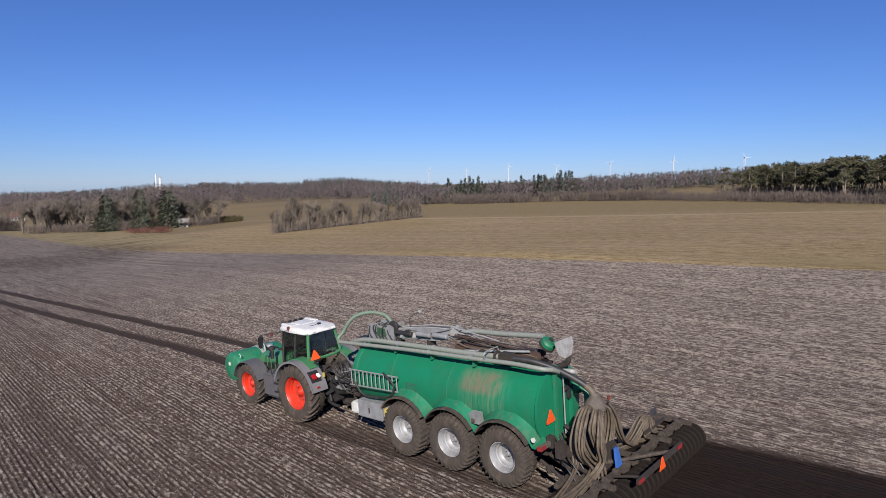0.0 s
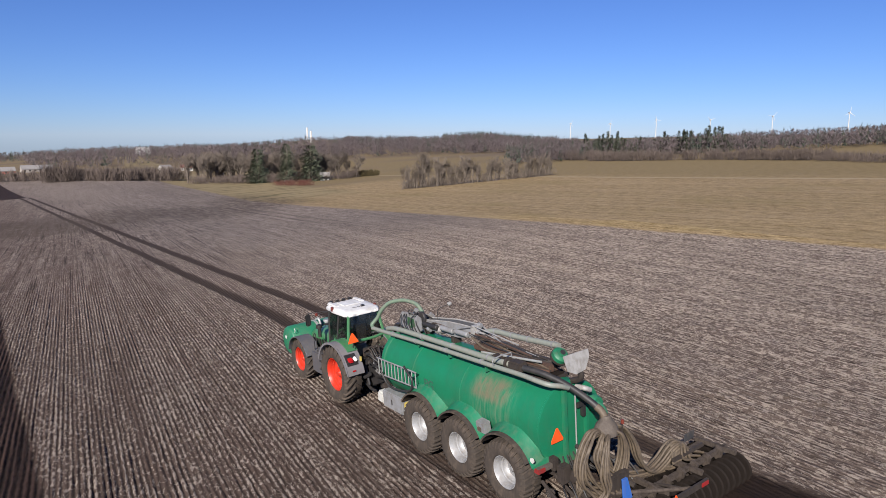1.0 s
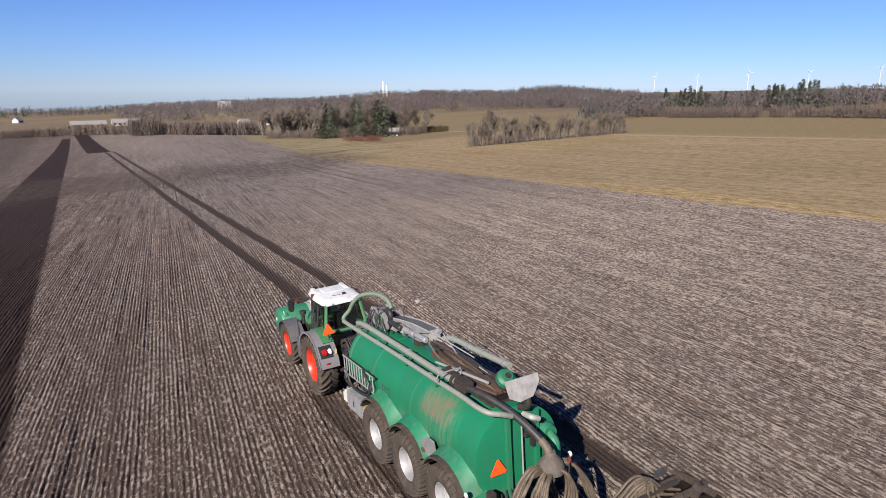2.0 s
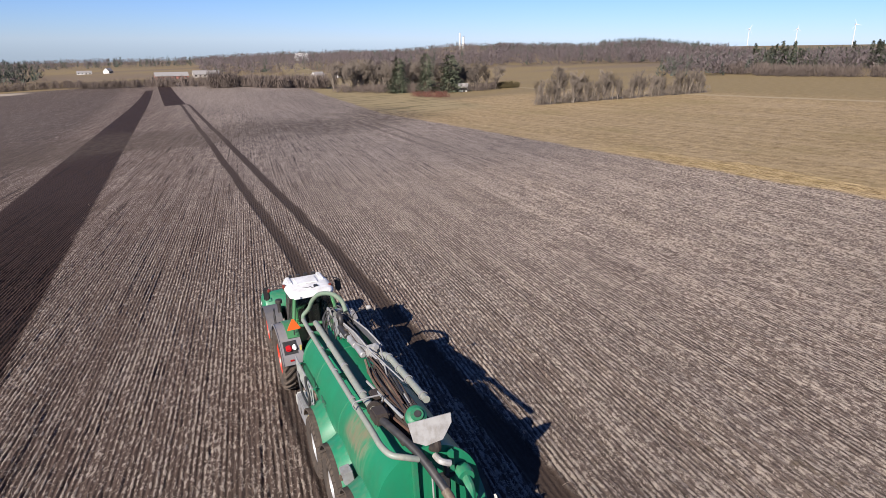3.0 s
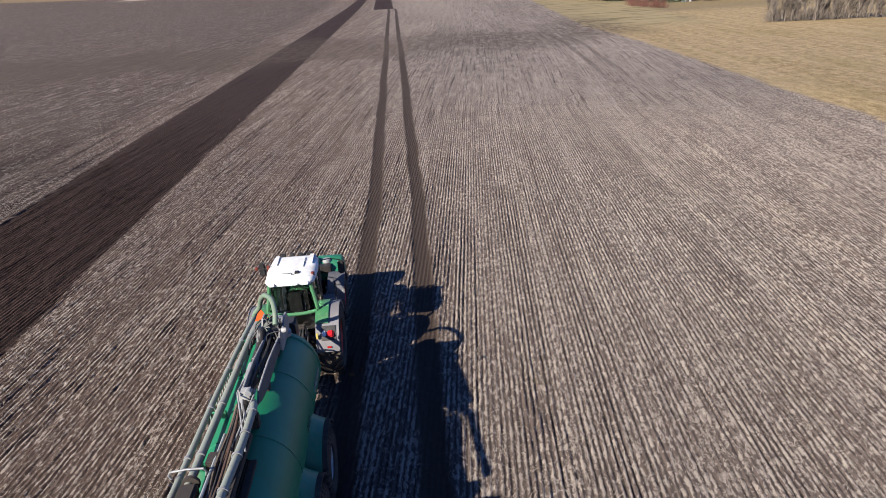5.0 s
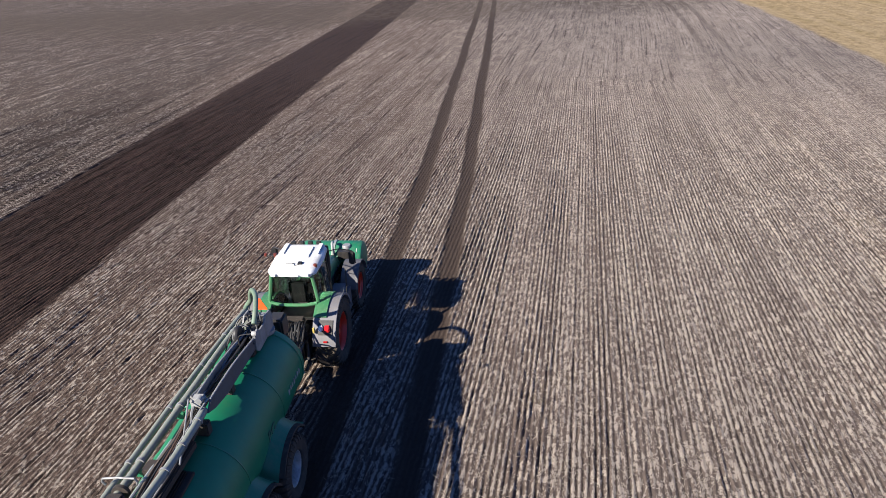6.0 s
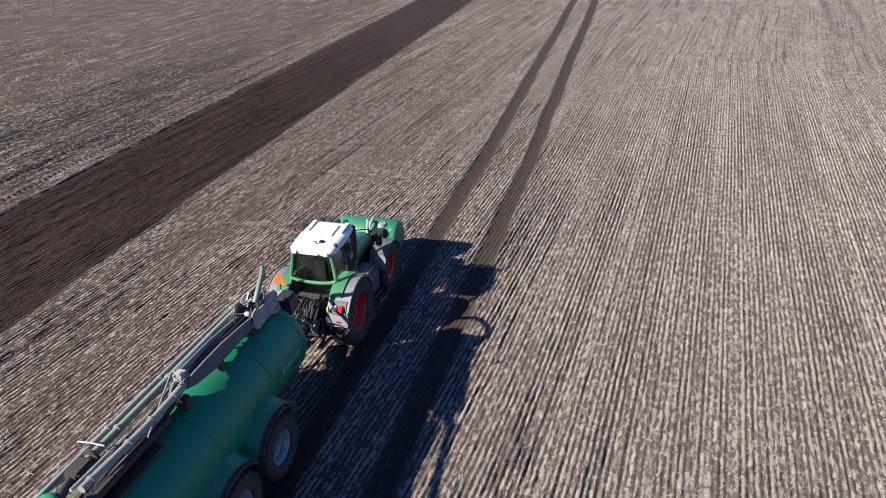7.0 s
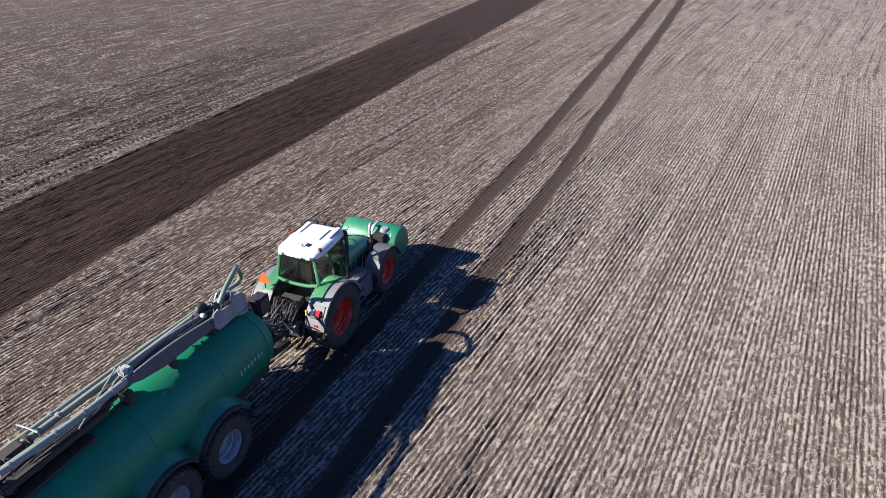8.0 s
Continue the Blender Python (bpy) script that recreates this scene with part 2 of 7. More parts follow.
# ---- the ground ----
SX, SY = 0.04398, -0.04761  # the field's slope to the right and ahead
TREAD = -17.95  # where the tyre marks beside the tilled strip run
ROW = 0.145  # metres from one drilled row to the next
SKEW = 0.122  # the rows run this far to the right for each metre ahead
HORIZON_AZ = np.radians([-180, -60, -14, -6, 2, 6, 9.5, 16, 19.5, 25, 30, 36, 40, 44, 47.5, 54, 60, 72, 80, 95, 180])
HORIZON_EL = np.tan(np.radians([-0.2, -1.2, -1.8, -1.6, -1.5, -1.25, -1.1, -0.95, -0.9, -0.35, -0.45, -0.4, -0.1, -0.45, -0.35, -0.2, -0.1, 0.0, 0.1, 0.2, -0.2]))


def soft_run(v, slope, limits):
    """The height over a run whose slope holds to the first limit and fades out at the second."""
    a, b = limits
    v = np.asarray(v, float)
    over = np.clip(v - a, 0, b - a)
    return slope * (np.minimum(v, a) + over - over * over / (2 * (b - a)))


MID = (-5.56, -19.07, 9.99)  # the far country is laid out round this point
REACH = np.concatenate([np.linspace(0, 200, 201), np.geomspace(205, 9000, 200)])
SPREAD = np.interp(REACH, [0, 56, 70, 86, 102, 118, 400, 800, 1600, 9000], [1, 1, 1.07, 1.22, 1.38, 1.45, 1.45, 1.2, 1.0, 1.0])


def stretch(q, dx, dy):
    """How far the plan's scale is drawn out at the distance q: only off to the right of the stubble."""
    az = np.arctan2(dx, dy)
    w = np.clip((az - 0.10) / 0.26, 0, 1) * np.clip((2.2 - az) / 0.4, 0, 1)
    return 1 + (np.interp(q, REACH, SPREAD) - 1) * w * w * (3 - 2 * w)


def plan(x, y):
    """The plan's own place for a place in the world: the far country's plan is drawn at a smaller scale."""
    dx, dy = np.asarray(x, float) - MID[0], np.asarray(y, float) - MID[1]
    r = np.hypot(dx, dy)
    lo, hi = r / 1.5, r.copy() if r.ndim else np.array(r)
    for _ in range(26):
        q = (lo + hi) / 2
        over = q * stretch(q, dx, dy) > r
        lo, hi = np.where(over, lo, q), np.where(over, q, hi)
    k = np.where(r > 60, hi / np.maximum(r, 1e-6), 1.0)
    return MID[0] + dx * k, MID[1] + dy * k, 1 / k


def afar(x, y):
    """The place in the world for a place in the plan, and the scale there."""
    dx, dy = np.asarray(x, float) - MID[0], np.asarray(y, float) - MID[1]
    k = stretch(np.hypot(dx, dy), dx, dy)
    return MID[0] + dx * k, MID[1] + dy * k, k


def height(x, y):
    """The lie of the land without rows and ruts."""
    px, py, k = plan(x, y)
    return MID[2] + (plan_height(px, py) - MID[2]) * k


def plan_height(x, y):
    x, y = np.asarray(x, float), np.asarray(y, float)
    near = np.where(x > 0, soft_run(np.maximum(x, 0), SX, (150, 320)), -soft_run(np.maximum(-x, 0), SX, (120, 420)))
    near = near + np.where(y > 0, soft_run(np.maximum(y, 0), SY, (190, 480)), -soft_run(np.maximum(-y, 0), SY, (80, 300)))
    r, az = np.hypot(x, y), np.arctan2(x, y)
    far = r * np.interp(az, HORIZON_AZ, HORIZON_EL)
    k = np.clip((r - 420) / 480, 0, 1)
    k = k * k * (3 - 2 * k)
    return near * (1 - k) + far * k + 0.12


def ground_z(x, y):
    return float(height(x, y))


def slow(u, y):
    """A gentle wander between 0 and 1 over the field: where the rows stand out and where they are trodden flat."""
    w = np.sin(1.31 * u + 0.35 * y) + np.sin(0.87 * u - 0.48 * y + 1.0) + np.sin(2.3 * u + 0.21 * y + 2.0) + np.sin(0.31 * u + 0.13 * y)
    return np.clip(0.5 + 0.22 * w, 0, 1)


def row_relief(x, y, rng):
    """Grooves between the drilled rows, clods, the ruts and the tilled strips."""
    u = x - SKEW * y
    row = np.floor(np.clip(u, -70, 70) / ROW).astype(int)
    strong = np.random.default_rng(8).uniform(0, 1, 4000)[row + 2000]  # how deep each groove is cut
    lane = 0.5 + 0.5 * np.sin(2.1 * u + 1.6 * np.sin(0.83 * u))  # passes of the drill
    wob = 0.010 * np.sin(y * 1.1 + row * 1.7) + 0.007 * np.sin(y * 2.9 + row)
    d = np.abs(u - (row + 0.5) * ROW + wob)
    deep = 0.012 + 0.075 * np.clip(1.5 * strong - 0.35, 0, 1) * (0.45 + 0.55 * lane) * (0.25 + 0.75 * slow(u, y)) * np.clip(1.15 - 0.03 * x, 0.8, 1.3)
    blur = rng.normal(0, 1, x.shape)
    clods = (blur + np.roll(blur, 1, 1) + np.roll(blur, 1, 0) + np.roll(blur, 2, 1) * 0.5) / 2
    z = -deep * np.exp(-((d / 0.036) ** 2)) * rng.uniform(0.5, 1.4, x.shape) + 0.35 * deep + 0.014 * clods + 0.03 * (slow(u * 0.7, y * 1.7) - 0.5)
    wet = (x > -3.8) & (x < 4.0) & (y < -11.3)
    far = np.maximum(y - 10, 0)
    strip = (x > -16.9 + 0.028 * far) & (x < -9.75 + 0.018 * far)
    z = np.where(strip, (0.012 + 0.009 * strong) * np.sin(2 * np.pi * u / (1.18 * ROW) + 0.3 * np.sin(y * 0.7 + u)) - 0.035 + 0.013 * clods, z)
    z = np.where(strip & (x < -16.5 + 0.028 * far), -0.065 + 0.012 * clods, z)  # the plough's edge along the strip
    z = np.where(wet, rng.normal(-0.03, 0.012, x.shape), z)
    for c in (1.85, 4.05):
        c = c + 0.011 * np.maximum(y - 10, 0) + 0.028 * np.clip(y - 14, -30, 0)
        d = np.abs(x - c) / 0.36
        z = np.where((d < 1), z * 0.12 - 0.045 * (1 - d**4), z)
        z = np.where((d > 1) & (d < 1.35), z + 0.01, z)
    z = np.maximum(z, -0.10)
    for c in (-1.05, 1.05):
        d = np.abs(x - c) / 0.40
        z = np.where((d < 1) & (y < 0.2) & (y > -11.2), z * 0.4 - 0.08 * (1 - d**4), z)
    return z


def ground_material():
    m = Mat("field")
    lie = m.node("ShaderNodeAttribute")
    lie.attribute_name = "plan"
    p = lie.outputs["Vector"]
    x, y, z = m.sep(p)
    big = m.noise(m.scaled(p, (1, 0.5, 0)), 0.035, 5, 0.6)
    mid = m.noise(m.scaled(p, (1, 0.6, 0)), 0.55, 5, 0.6)
    fine = m.noise(p, 9, 5, 0.7)
    grit = m.noise(p, 38, 3, 0.7)
    u = m.math("SUBTRACT", x, m.math("MULTIPLY", y, SKEW))  # across the drilled rows
    uv = m.node("ShaderNodeCombineXYZ")
    m.put(uv.inputs[0], u)
    m.put(uv.inputs[1], y)
    uv = uv.outputs[0]
    lanes = m.noise(m.scaled(uv, (1, 0.02, 0)), 0.75, 3, 0.5)
    # drilled rows: straw flecks on the ridges, shade painted into the narrow grooves between
    wob = m.math("MULTIPLY", m.math("SUBTRACT", m.noise(m.scaled(uv, (1, 0.35, 0)), 1.3, 3), 0.5), 2.6)
    ridge = m.math("COSINE", m.math("ADD", m.math("MULTIPLY", u, 2 * math.pi / ROW), wob))
    ridge = m.math("MULTIPLY", ridge, m.math("SUBTRACT", 1.0, m.step(y, 12, 46)))  # the rows are worn down further out
    drill = m.noise(m.scaled(uv, (1, 0.012, 0)), 6.0, 2, 0.5)  # rows of uneven depth
    shred = m.noise(m.scaled(p, (1, 0.62, 1)), 24, 4, 0.8)
    stalk = m.noise(m.scaled(uv, (1, 0.26, 1)), 13, 3, 0.6)
    cross = m.noise(m.scaled(p, (0.5, 1, 1)), 15, 3, 0.6)
    clump = m.noise(m.scaled(uv, (1, 0.6, 0)), 3.2, 6, 0.8)
    clod = m.noise(m.scaled(uv, (1, 0.42, 0)), 8.5, 3, 0.6)
    swale = m.noise(m.scaled(uv, (1, 0.35, 0)), 1.1, 6, 0.75)
    lines = m.noise(m.scaled(uv, (1, 0.03, 0)), 2.6, 3, 0.6)  # some rows hold more straw than others
    more = m.math("MULTIPLY", m.math("SUBTRACT", m.step(x, -12, 22), 0.3), 0.07)  # straw lies thicker to the right
    more = m.math("ADD", more, m.math("MULTIPLY", m.math("SUBTRACT", 1.0, m.step(x, -21, -17)), m.math("MULTIPLY", m.math("SUBTRACT", swale, 0.57), 0.45)))

    def swing(v, k):
        return m.math("MULTIPLY", m.math("SUBTRACT", v, 0.5), k)

    fleck = m.math("ADD", m.math("ADD", 0.555, swing(shred, 0.55)), m.math("ADD", swing(stalk, 0.75), swing(cross, 0.30)))
    seen = m.step(lines, 0.40, 0.62)
    rowy = m.math("MULTIPLY", ridge, m.math("ADD", m.math("MULTIPLY", seen, 0.11), 0.018))
    straw = m.math("ADD", fleck, rowy)
    straw = m.math("ADD", straw, m.math("MULTIPLY", m.math("SUBTRACT", lanes, 0.5), 0.14))
    straw = m.math("ADD", straw, m.math("MULTIPLY", m.math("SUBTRACT", drill, 0.5), 0.24))
    straw = m.math("ADD", straw, m.math("MULTIPLY", m.math("SUBTRACT", swale, 0.5), 0.20))
    straw = m.math("ADD", straw, m.math("ADD", m.math("MULTIPLY", m.math("SUBTRACT", clump, 0.5), 0.42), m.math("ADD", m.math("MULTIPLY", m.math("SUBTRACT", mid, 0.5), 0.12), swing(clod, 0.62))))
    blot = m.noise(m.scaled(uv, (1, 0.22, 0)), 1.9, 5, 0.85)
    away = m.step(m.math("MAXIMUM", y, m.math("MULTIPLY", x, -1.6)), 18, 60)
    straw = m.math("ADD", straw, m.math("MULTIPLY", m.math("SUBTRACT", blot, 0.5), m.math("ADD", 0.12, m.math("MULTIPLY", away, 0.45))))
    straw = m.step(m.math("ADD", straw, more), 0.565, 0.675)
    soil = m.mix(m.math("ADD", m.math("MULTIPLY", fine, 0.55), m.math("MULTIPLY", grit, 0.45)), m.mix(m.step(x, -4, 9), (0.026, 0.0182, 0.0143), (0.0391, 0.0293, 0.0247)), m.mix(m.step(x, -4, 9), (0.137, 0.0942, 0.0744), (0.179, 0.136, 0.114)))
    # the grooves' shade is put into the soil colour, over the relief's own
    groove_shade = m.math("ADD", m.math("MULTIPLY", ridge, -1.0), m.math("MULTIPLY", m.math("SUBTRACT", clod, 0.5), 2.4))
    groove_shade = m.math("MULTIPLY", m.step(groove_shade, 0.30, 1.1), m.math("ADD", 0.35, m.math("MULTIPLY", seen, 0.65)))
    worn = m.math("MULTIPLY", m.step(drill, 0.47, 0.30), m.step(y, 12, 50))  # shade of the deepest grooves, painted on far off too
    soil = m.mix(m.math("MULTIPLY", m.math("MAXIMUM", groove_shade, worn), 0.85), soil, (0.0143, 0.00977, 0.00781))
    weed = m.math("MULTIPLY", m.step(m.noise(m.scaled(p, (1, 0.8, 0)), 0.42, 5, 0.7), 0.58, 0.70), m.step(shred, 0.46, 0.58))
    soil = m.mix(m.math("MULTIPLY", weed, 0.55), soil, (0.133, 0.107, 0.0534))  # withered volunteer plants
    # damper, barer ground left of the tilled strip
    damp_left = m.math("ADD", 0.30, m.math("MULTIPLY", m.step(m.math("ADD", m.math("MULTIPLY", clump, 0.4), m.math("MULTIPLY", swale, 0.6)), 0.44, 0.58), 0.5))
    soil = m.mix(m.math("MULTIPLY", m.math("SUBTRACT", 1.0, m.step(x, -22, -16)), damp_left), soil, m.mix(fine, (0.0143, 0.0104, 0.00847), (0.0456, 0.0345, 0.0287)))
    chaff = m.mix(grit, (0.169, 0.133, 0.107), (0.469, 0.404, 0.339))
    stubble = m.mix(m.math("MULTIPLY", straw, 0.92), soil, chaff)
    stubble = m.mix(m.math("MULTIPLY", m.step(big, 0.4, 0.72), 0.28), stubble, (0.0651, 0.054, 0.0456))
    # freshly tilled soil
    furrow = m.math("SINE", m.math("ADD", m.math("MULTIPLY", u, 2 * math.pi / (1.18 * ROW)), wob))
    till = m.mix(m.math("ADD", m.math("ADD", m.math("MULTIPLY", m.math("SUBTRACT", clod, 0.5), 1.3), 0.42), m.math("ADD", m.math("MULTIPLY", m.math("SUBTRACT", fine, 0.5), 0.9), m.math("MULTIPLY", furrow, 0.45)), True), (0.00748, 0.0044, 0.00343), (0.0581, 0.0352, 0.0277))
    till = m.mix(m.math("MULTIPLY", m.step(m.math("ADD", shred, m.math("MULTIPLY", m.math("SUBTRACT", clump, 0.5), 0.5)), 0.60, 0.74), 0.5), till, (0.111, 0.0814, 0.0651))
    till = m.mix(m.math("MULTIPLY", m.step(drill, 0.5, 0.34), 0.6), till, (0.00651, 0.00423, 0.00326))
    # winter pasture beyond the stubble
    swath = m.noise(m.scaled(p, (1, 0.04, 0)), 0.8, 6, 0.7)
    tuft = m.noise(m.scaled(p, (1, 0.6, 0)), 1.3, 6, 0.75)
    grass = m.noise(m.scaled(p, (1, 0.7, 0)), 5.0, 5, 0.8)
    patch = m.noise(m.scaled(p, (1, 0.4, 0)), 0.09, 4, 0.6)
    tuft = m.math("ADD", m.math("MULTIPLY", tuft, 0.55), m.math("MULTIPLY", grass, 0.45))
    dry = m.mix(m.step(tuft, 0.40, 0.60), (0.139, 0.096, 0.048), (0.312, 0.232, 0.127))
    dry = m.mix(m.math("MULTIPLY", m.step(swath, 0.44, 0.60), 0.34), dry, (0.335, 0.257, 0.158))
    dry = m.mix(m.math("MULTIPLY", m.step(swath, 0.46, 0.36), 0.22), dry, (0.166, 0.116, 0.0497))
    dry = m.mix(m.math("MULTIPLY", m.step(patch, 0.50, 0.66), 0.4), dry, m.mix(grass, (0.124, 0.0962, 0.0361), (0.224, 0.171, 0.0762)))
    green = m.mix(m.step(tuft, 0.3, 0.7), (0.124, 0.0945, 0.044), (0.237, 0.178, 0.0962))
    edge = m.math("MULTIPLY", m.math("SUBTRACT", m.noise(p, 0.25, 5, 0.6), 0.5), 3.0)
    xe = m.math("ADD", x, m.math("MULTIPLY", edge, 0.5))
    ye = m.math("ADD", y, m.math("MULTIPLY", edge, 4.0))
    pasture = m.mix(m.step(m.math("ADD", x, m.math("MULTIPLY", edge, 4.0)), 86, 100), dry, green)
    beyond = m.mix(m.step(m.noise(m.scaled(p, (0.4, 1, 0)), 0.012, 4, 0.5), 0.42, 0.6), green, (0.142, 0.108, 0.0721))
    pasture = m.mix(m.step(ye, 118, 130), pasture, beyond)
    # where the stubble ends: at its right-hand edge, then along a slanting headland
    head = m.math("SUBTRACT", xe, m.math("ADD", 35.2, m.math("MULTIPLY", m.math("MAXIMUM", m.math("SUBTRACT", y, 100.0), 0.0), 0.13)))
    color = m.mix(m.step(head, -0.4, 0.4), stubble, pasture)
    color = m.mix(m.step(ye, 422, 432), color, beyond)
    pale = m.math("MULTIPLY", m.math("MULTIPLY", m.step(xe, -155, -145), m.math("SUBTRACT", 1.0, m.step(xe, -75, -62))), m.math("MULTIPLY", m.step(ye, 398, 404), m.math("SUBTRACT", 1.0, m.step(ye, 418, 426))))
    color = m.mix(m.math("MULTIPLY", pale, 0.8), color, (0.323, 0.277, 0.215))
    # rough dry grass on the headland
    rough = m.math("MULTIPLY", m.step(head, -0.6, 0.6), m.math("SUBTRACT", 1.0, m.step(head, 17, 24)))
    rough = m.math("MULTIPLY", rough, m.step(ye, 84, 106))
    old = m.noise(m.scaled(p, (0.25, 1, 0)), 0.32, 5, 0.65)
    color = m.mix(rough, color, m.mix(m.math("MULTIPLY", m.step(old, 0.50, 0.62), 0.75), m.mix(tuft, (0.154, 0.119, 0.0577), (0.308, 0.246, 0.146)), m.mix(tuft, (0.0462, 0.0423, 0.0192), (0.0924, 0.077, 0.0346))))
    # a pale farm track through the pasture
    track = m.math("SUBTRACT", 1.0, m.step(m.math("ABSOLUTE", m.math("SUBTRACT", xe, m.math("ADD", 90.0, m.math("MULTIPLY", m.math("SUBTRACT", y, 40.0), 0.03)))), 0.5, 1.3))
    color = m.mix(m.math("MULTIPLY", track, 0.55), color, (0.308, 0.254, 0.169))

    def band(lo, hi, soft=0.18):
        a = m.math("ADD", x, m.math("MULTIPLY", edge, 0.12))
        return m.math("MULTIPLY", m.step(m.math("SUBTRACT", a, lo), -soft, soft), m.math("SUBTRACT", 1.0, m.step(m.math("SUBTRACT", a, hi), -soft, soft)))

    far_y = m.math("MAXIMUM", m.math("SUBTRACT", y, 10.0), 0.0)
    strip = band(m.math("ADD", -16.9, m.math("MULTIPLY", far_y, 0.028)), m.math("ADD", -9.75, m.math("MULTIPLY", far_y, 0.018)))
    strip = m.math("MULTIPLY", strip, m.math("SUBTRACT", 1.0, m.step(ye, 355, 362)))
    plot = m.math("MULTIPLY", band(-1.0, 5.6), m.math("MULTIPLY", m.step(y, 211, 212), m.math("SUBTRACT", 1.0, m.step(ye, 405, 415))))
    behind = m.math("MULTIPLY", band(-3.75, 4.0, 0.25), m.math("SUBTRACT", 1.0, m.step(m.math("ADD", y, m.math("MULTIPLY", edge, 0.1)), -11.5, -11.1)))
    sway = m.math("MULTIPLY", m.math("SUBTRACT", m.noise(m.scaled(p, (0, 1, 0)), 0.02, 2), 0.5), 1.0)
    bend = m.math("MULTIPLY", m.math("MAXIMUM", m.math("MINIMUM", m.math("SUBTRACT", y, 14.0), 0.0), -30.0), 0.028)
    drift = m.math("ADD", m.math("ADD", m.math("MULTIPLY", far_y, 0.011), bend), m.math("MULTIPLY", sway, m.step(y, 20, 60)))
    ruts = m.math("ADD", band(m.math("ADD", 1.48, drift), m.math("ADD", 2.24, drift), 0.12), band(m.math("ADD", 3.66, drift), m.math("ADD", 4.42, drift), 0.12), True)
    ruts = m.math("MULTIPLY", ruts, m.math("SUBTRACT", 1.0, m.step(y, 209, 213)))
    tracks = m.math("ADD", band(-1.50, -0.62, 0.16), band(0.62, 1.50, 0.16), True)
    tracks = m.math("MULTIPLY", tracks, m.math("SUBTRACT", 1.0, m.step(y, -0.6, 0.4)))
    worked = m.math("MAXIMUM", m.math("MAXIMUM", strip, plot), behind)
    color = m.mix(worked, color, till)
    color = m.mix(behind, color, m.mix(m.math("ADD", m.math("MULTIPLY", fine, 0.6), m.math("MULTIPLY", shred, 0.4)), (0.00616, 0.00385, 0.00308), (0.0277, 0.0177, 0.0139)))  # just turned, still wet
    color = m.mix(m.math("MULTIPLY", m.math("MULTIPLY", m.math("MAXIMUM", ruts, m.math("MULTIPLY", tracks, m.math("ADD", 0.45, m.math("MULTIPLY", m.step(clod, 0.4, 0.6), 0.4)))), m.math("SUBTRACT", 1.0, behind)), 0.96), color, m.mix(m.math("ADD", m.math("MULTIPLY", fine, 0.6), m.math("MULTIPLY", shred, 0.4)), (0.0185, 0.0119, 0.00885), (0.0577, 0.0408, 0.0323)))
    # tyre marks left beside the tilled strip: two lines of lug prints
    for c in (TREAD, TREAD - 1.8):
        print_y = m.math("SINE", m.math("ADD", m.math("MULTIPLY", y, 2 * math.pi / 0.30), m.math("MULTIPLY", x, 9.0)))
        off = m.math("ABSOLUTE", m.math("SUBTRACT", m.math("ADD", x, m.math("MULTIPLY", edge, 0.03)), m.math("ADD", c, m.math("MULTIPLY", far_y, 0.028))))
        prints = m.math("MULTIPLY", m.math("SUBTRACT", 1.0, m.step(off, 0.15, 0.22)), m.step(m.math("ADD", print_y, m.math("MULTIPLY", m.math("SUBTRACT", clod, 0.5), 1.5)), 0.0, 0.5))
        color = m.mix(m.math("MULTIPLY", m.math("MULTIPLY", prints, 0.95), m.math("SUBTRACT", 1.0, m.step(y, 30, 70))), color, (0.0139, 0.01, 0.0077))
    # older tyre marks and damp ground
    hollow = m.math("SUBTRACT", m.math("ADD", y, m.math("MULTIPLY", m.math("SUBTRACT", m.noise(m.scaled(p, (1, 0.5, 0)), 0.06, 5, 0.7), 0.5), 70.0)), m.math("MULTIPLY", x, 0.1))
    damp = m.math("MULTIPLY", m.step(hollow, 68, 84), m.math("SUBTRACT", 1.0, m.step(hollow, 96, 122)))
    damp = m.math("MULTIPLY", damp, m.math("SUBTRACT", 1.0, m.step(x, 37, 46)))
    damp = m.math("MULTIPLY", damp, m.math("ADD", 0.25, m.math("MULTIPLY", m.step(swale, 0.42, 0.60), 0.6)))
    color = m.mix(damp, color, m.mix(fine, (0.0385, 0.0277, 0.02), (0.0808, 0.0616, 0.0462)))
    # an old pair of wheel marks slanting off to the right
    for c in (0.0, 2.1):
        old_off = m.math("ABSOLUTE", m.math("SUBTRACT", m.math("SUBTRACT", x, m.math("MULTIPLY", y, 0.075)), 20.0 + c))
        marks = m.math("MULTIPLY", m.math("SUBTRACT", 1.0, m.step(old_off, 0.15, 0.45)), m.math("MULTIPLY", m.step(y, 38, 60), m.math("SUBTRACT", 1.0, m.step(y, 84, 95))))
        color = m.mix(m.math("MULTIPLY", marks, 0.45), color, (0.0462, 0.0339, 0.0262))
    h = m.math("ADD", m.math("MULTIPLY", shred, 0.5), m.math("ADD", m.math("MULTIPLY", clod, 0.55), m.math("ADD", m.math("MULTIPLY", fine, 0.4), m.math("MULTIPLY", ridge, 0.10))))
    m.bump(h, 1.0, 0.07)
    return m.done(color, 0.95, 0.0, 0.12)


MAT["field"] = ground_material()


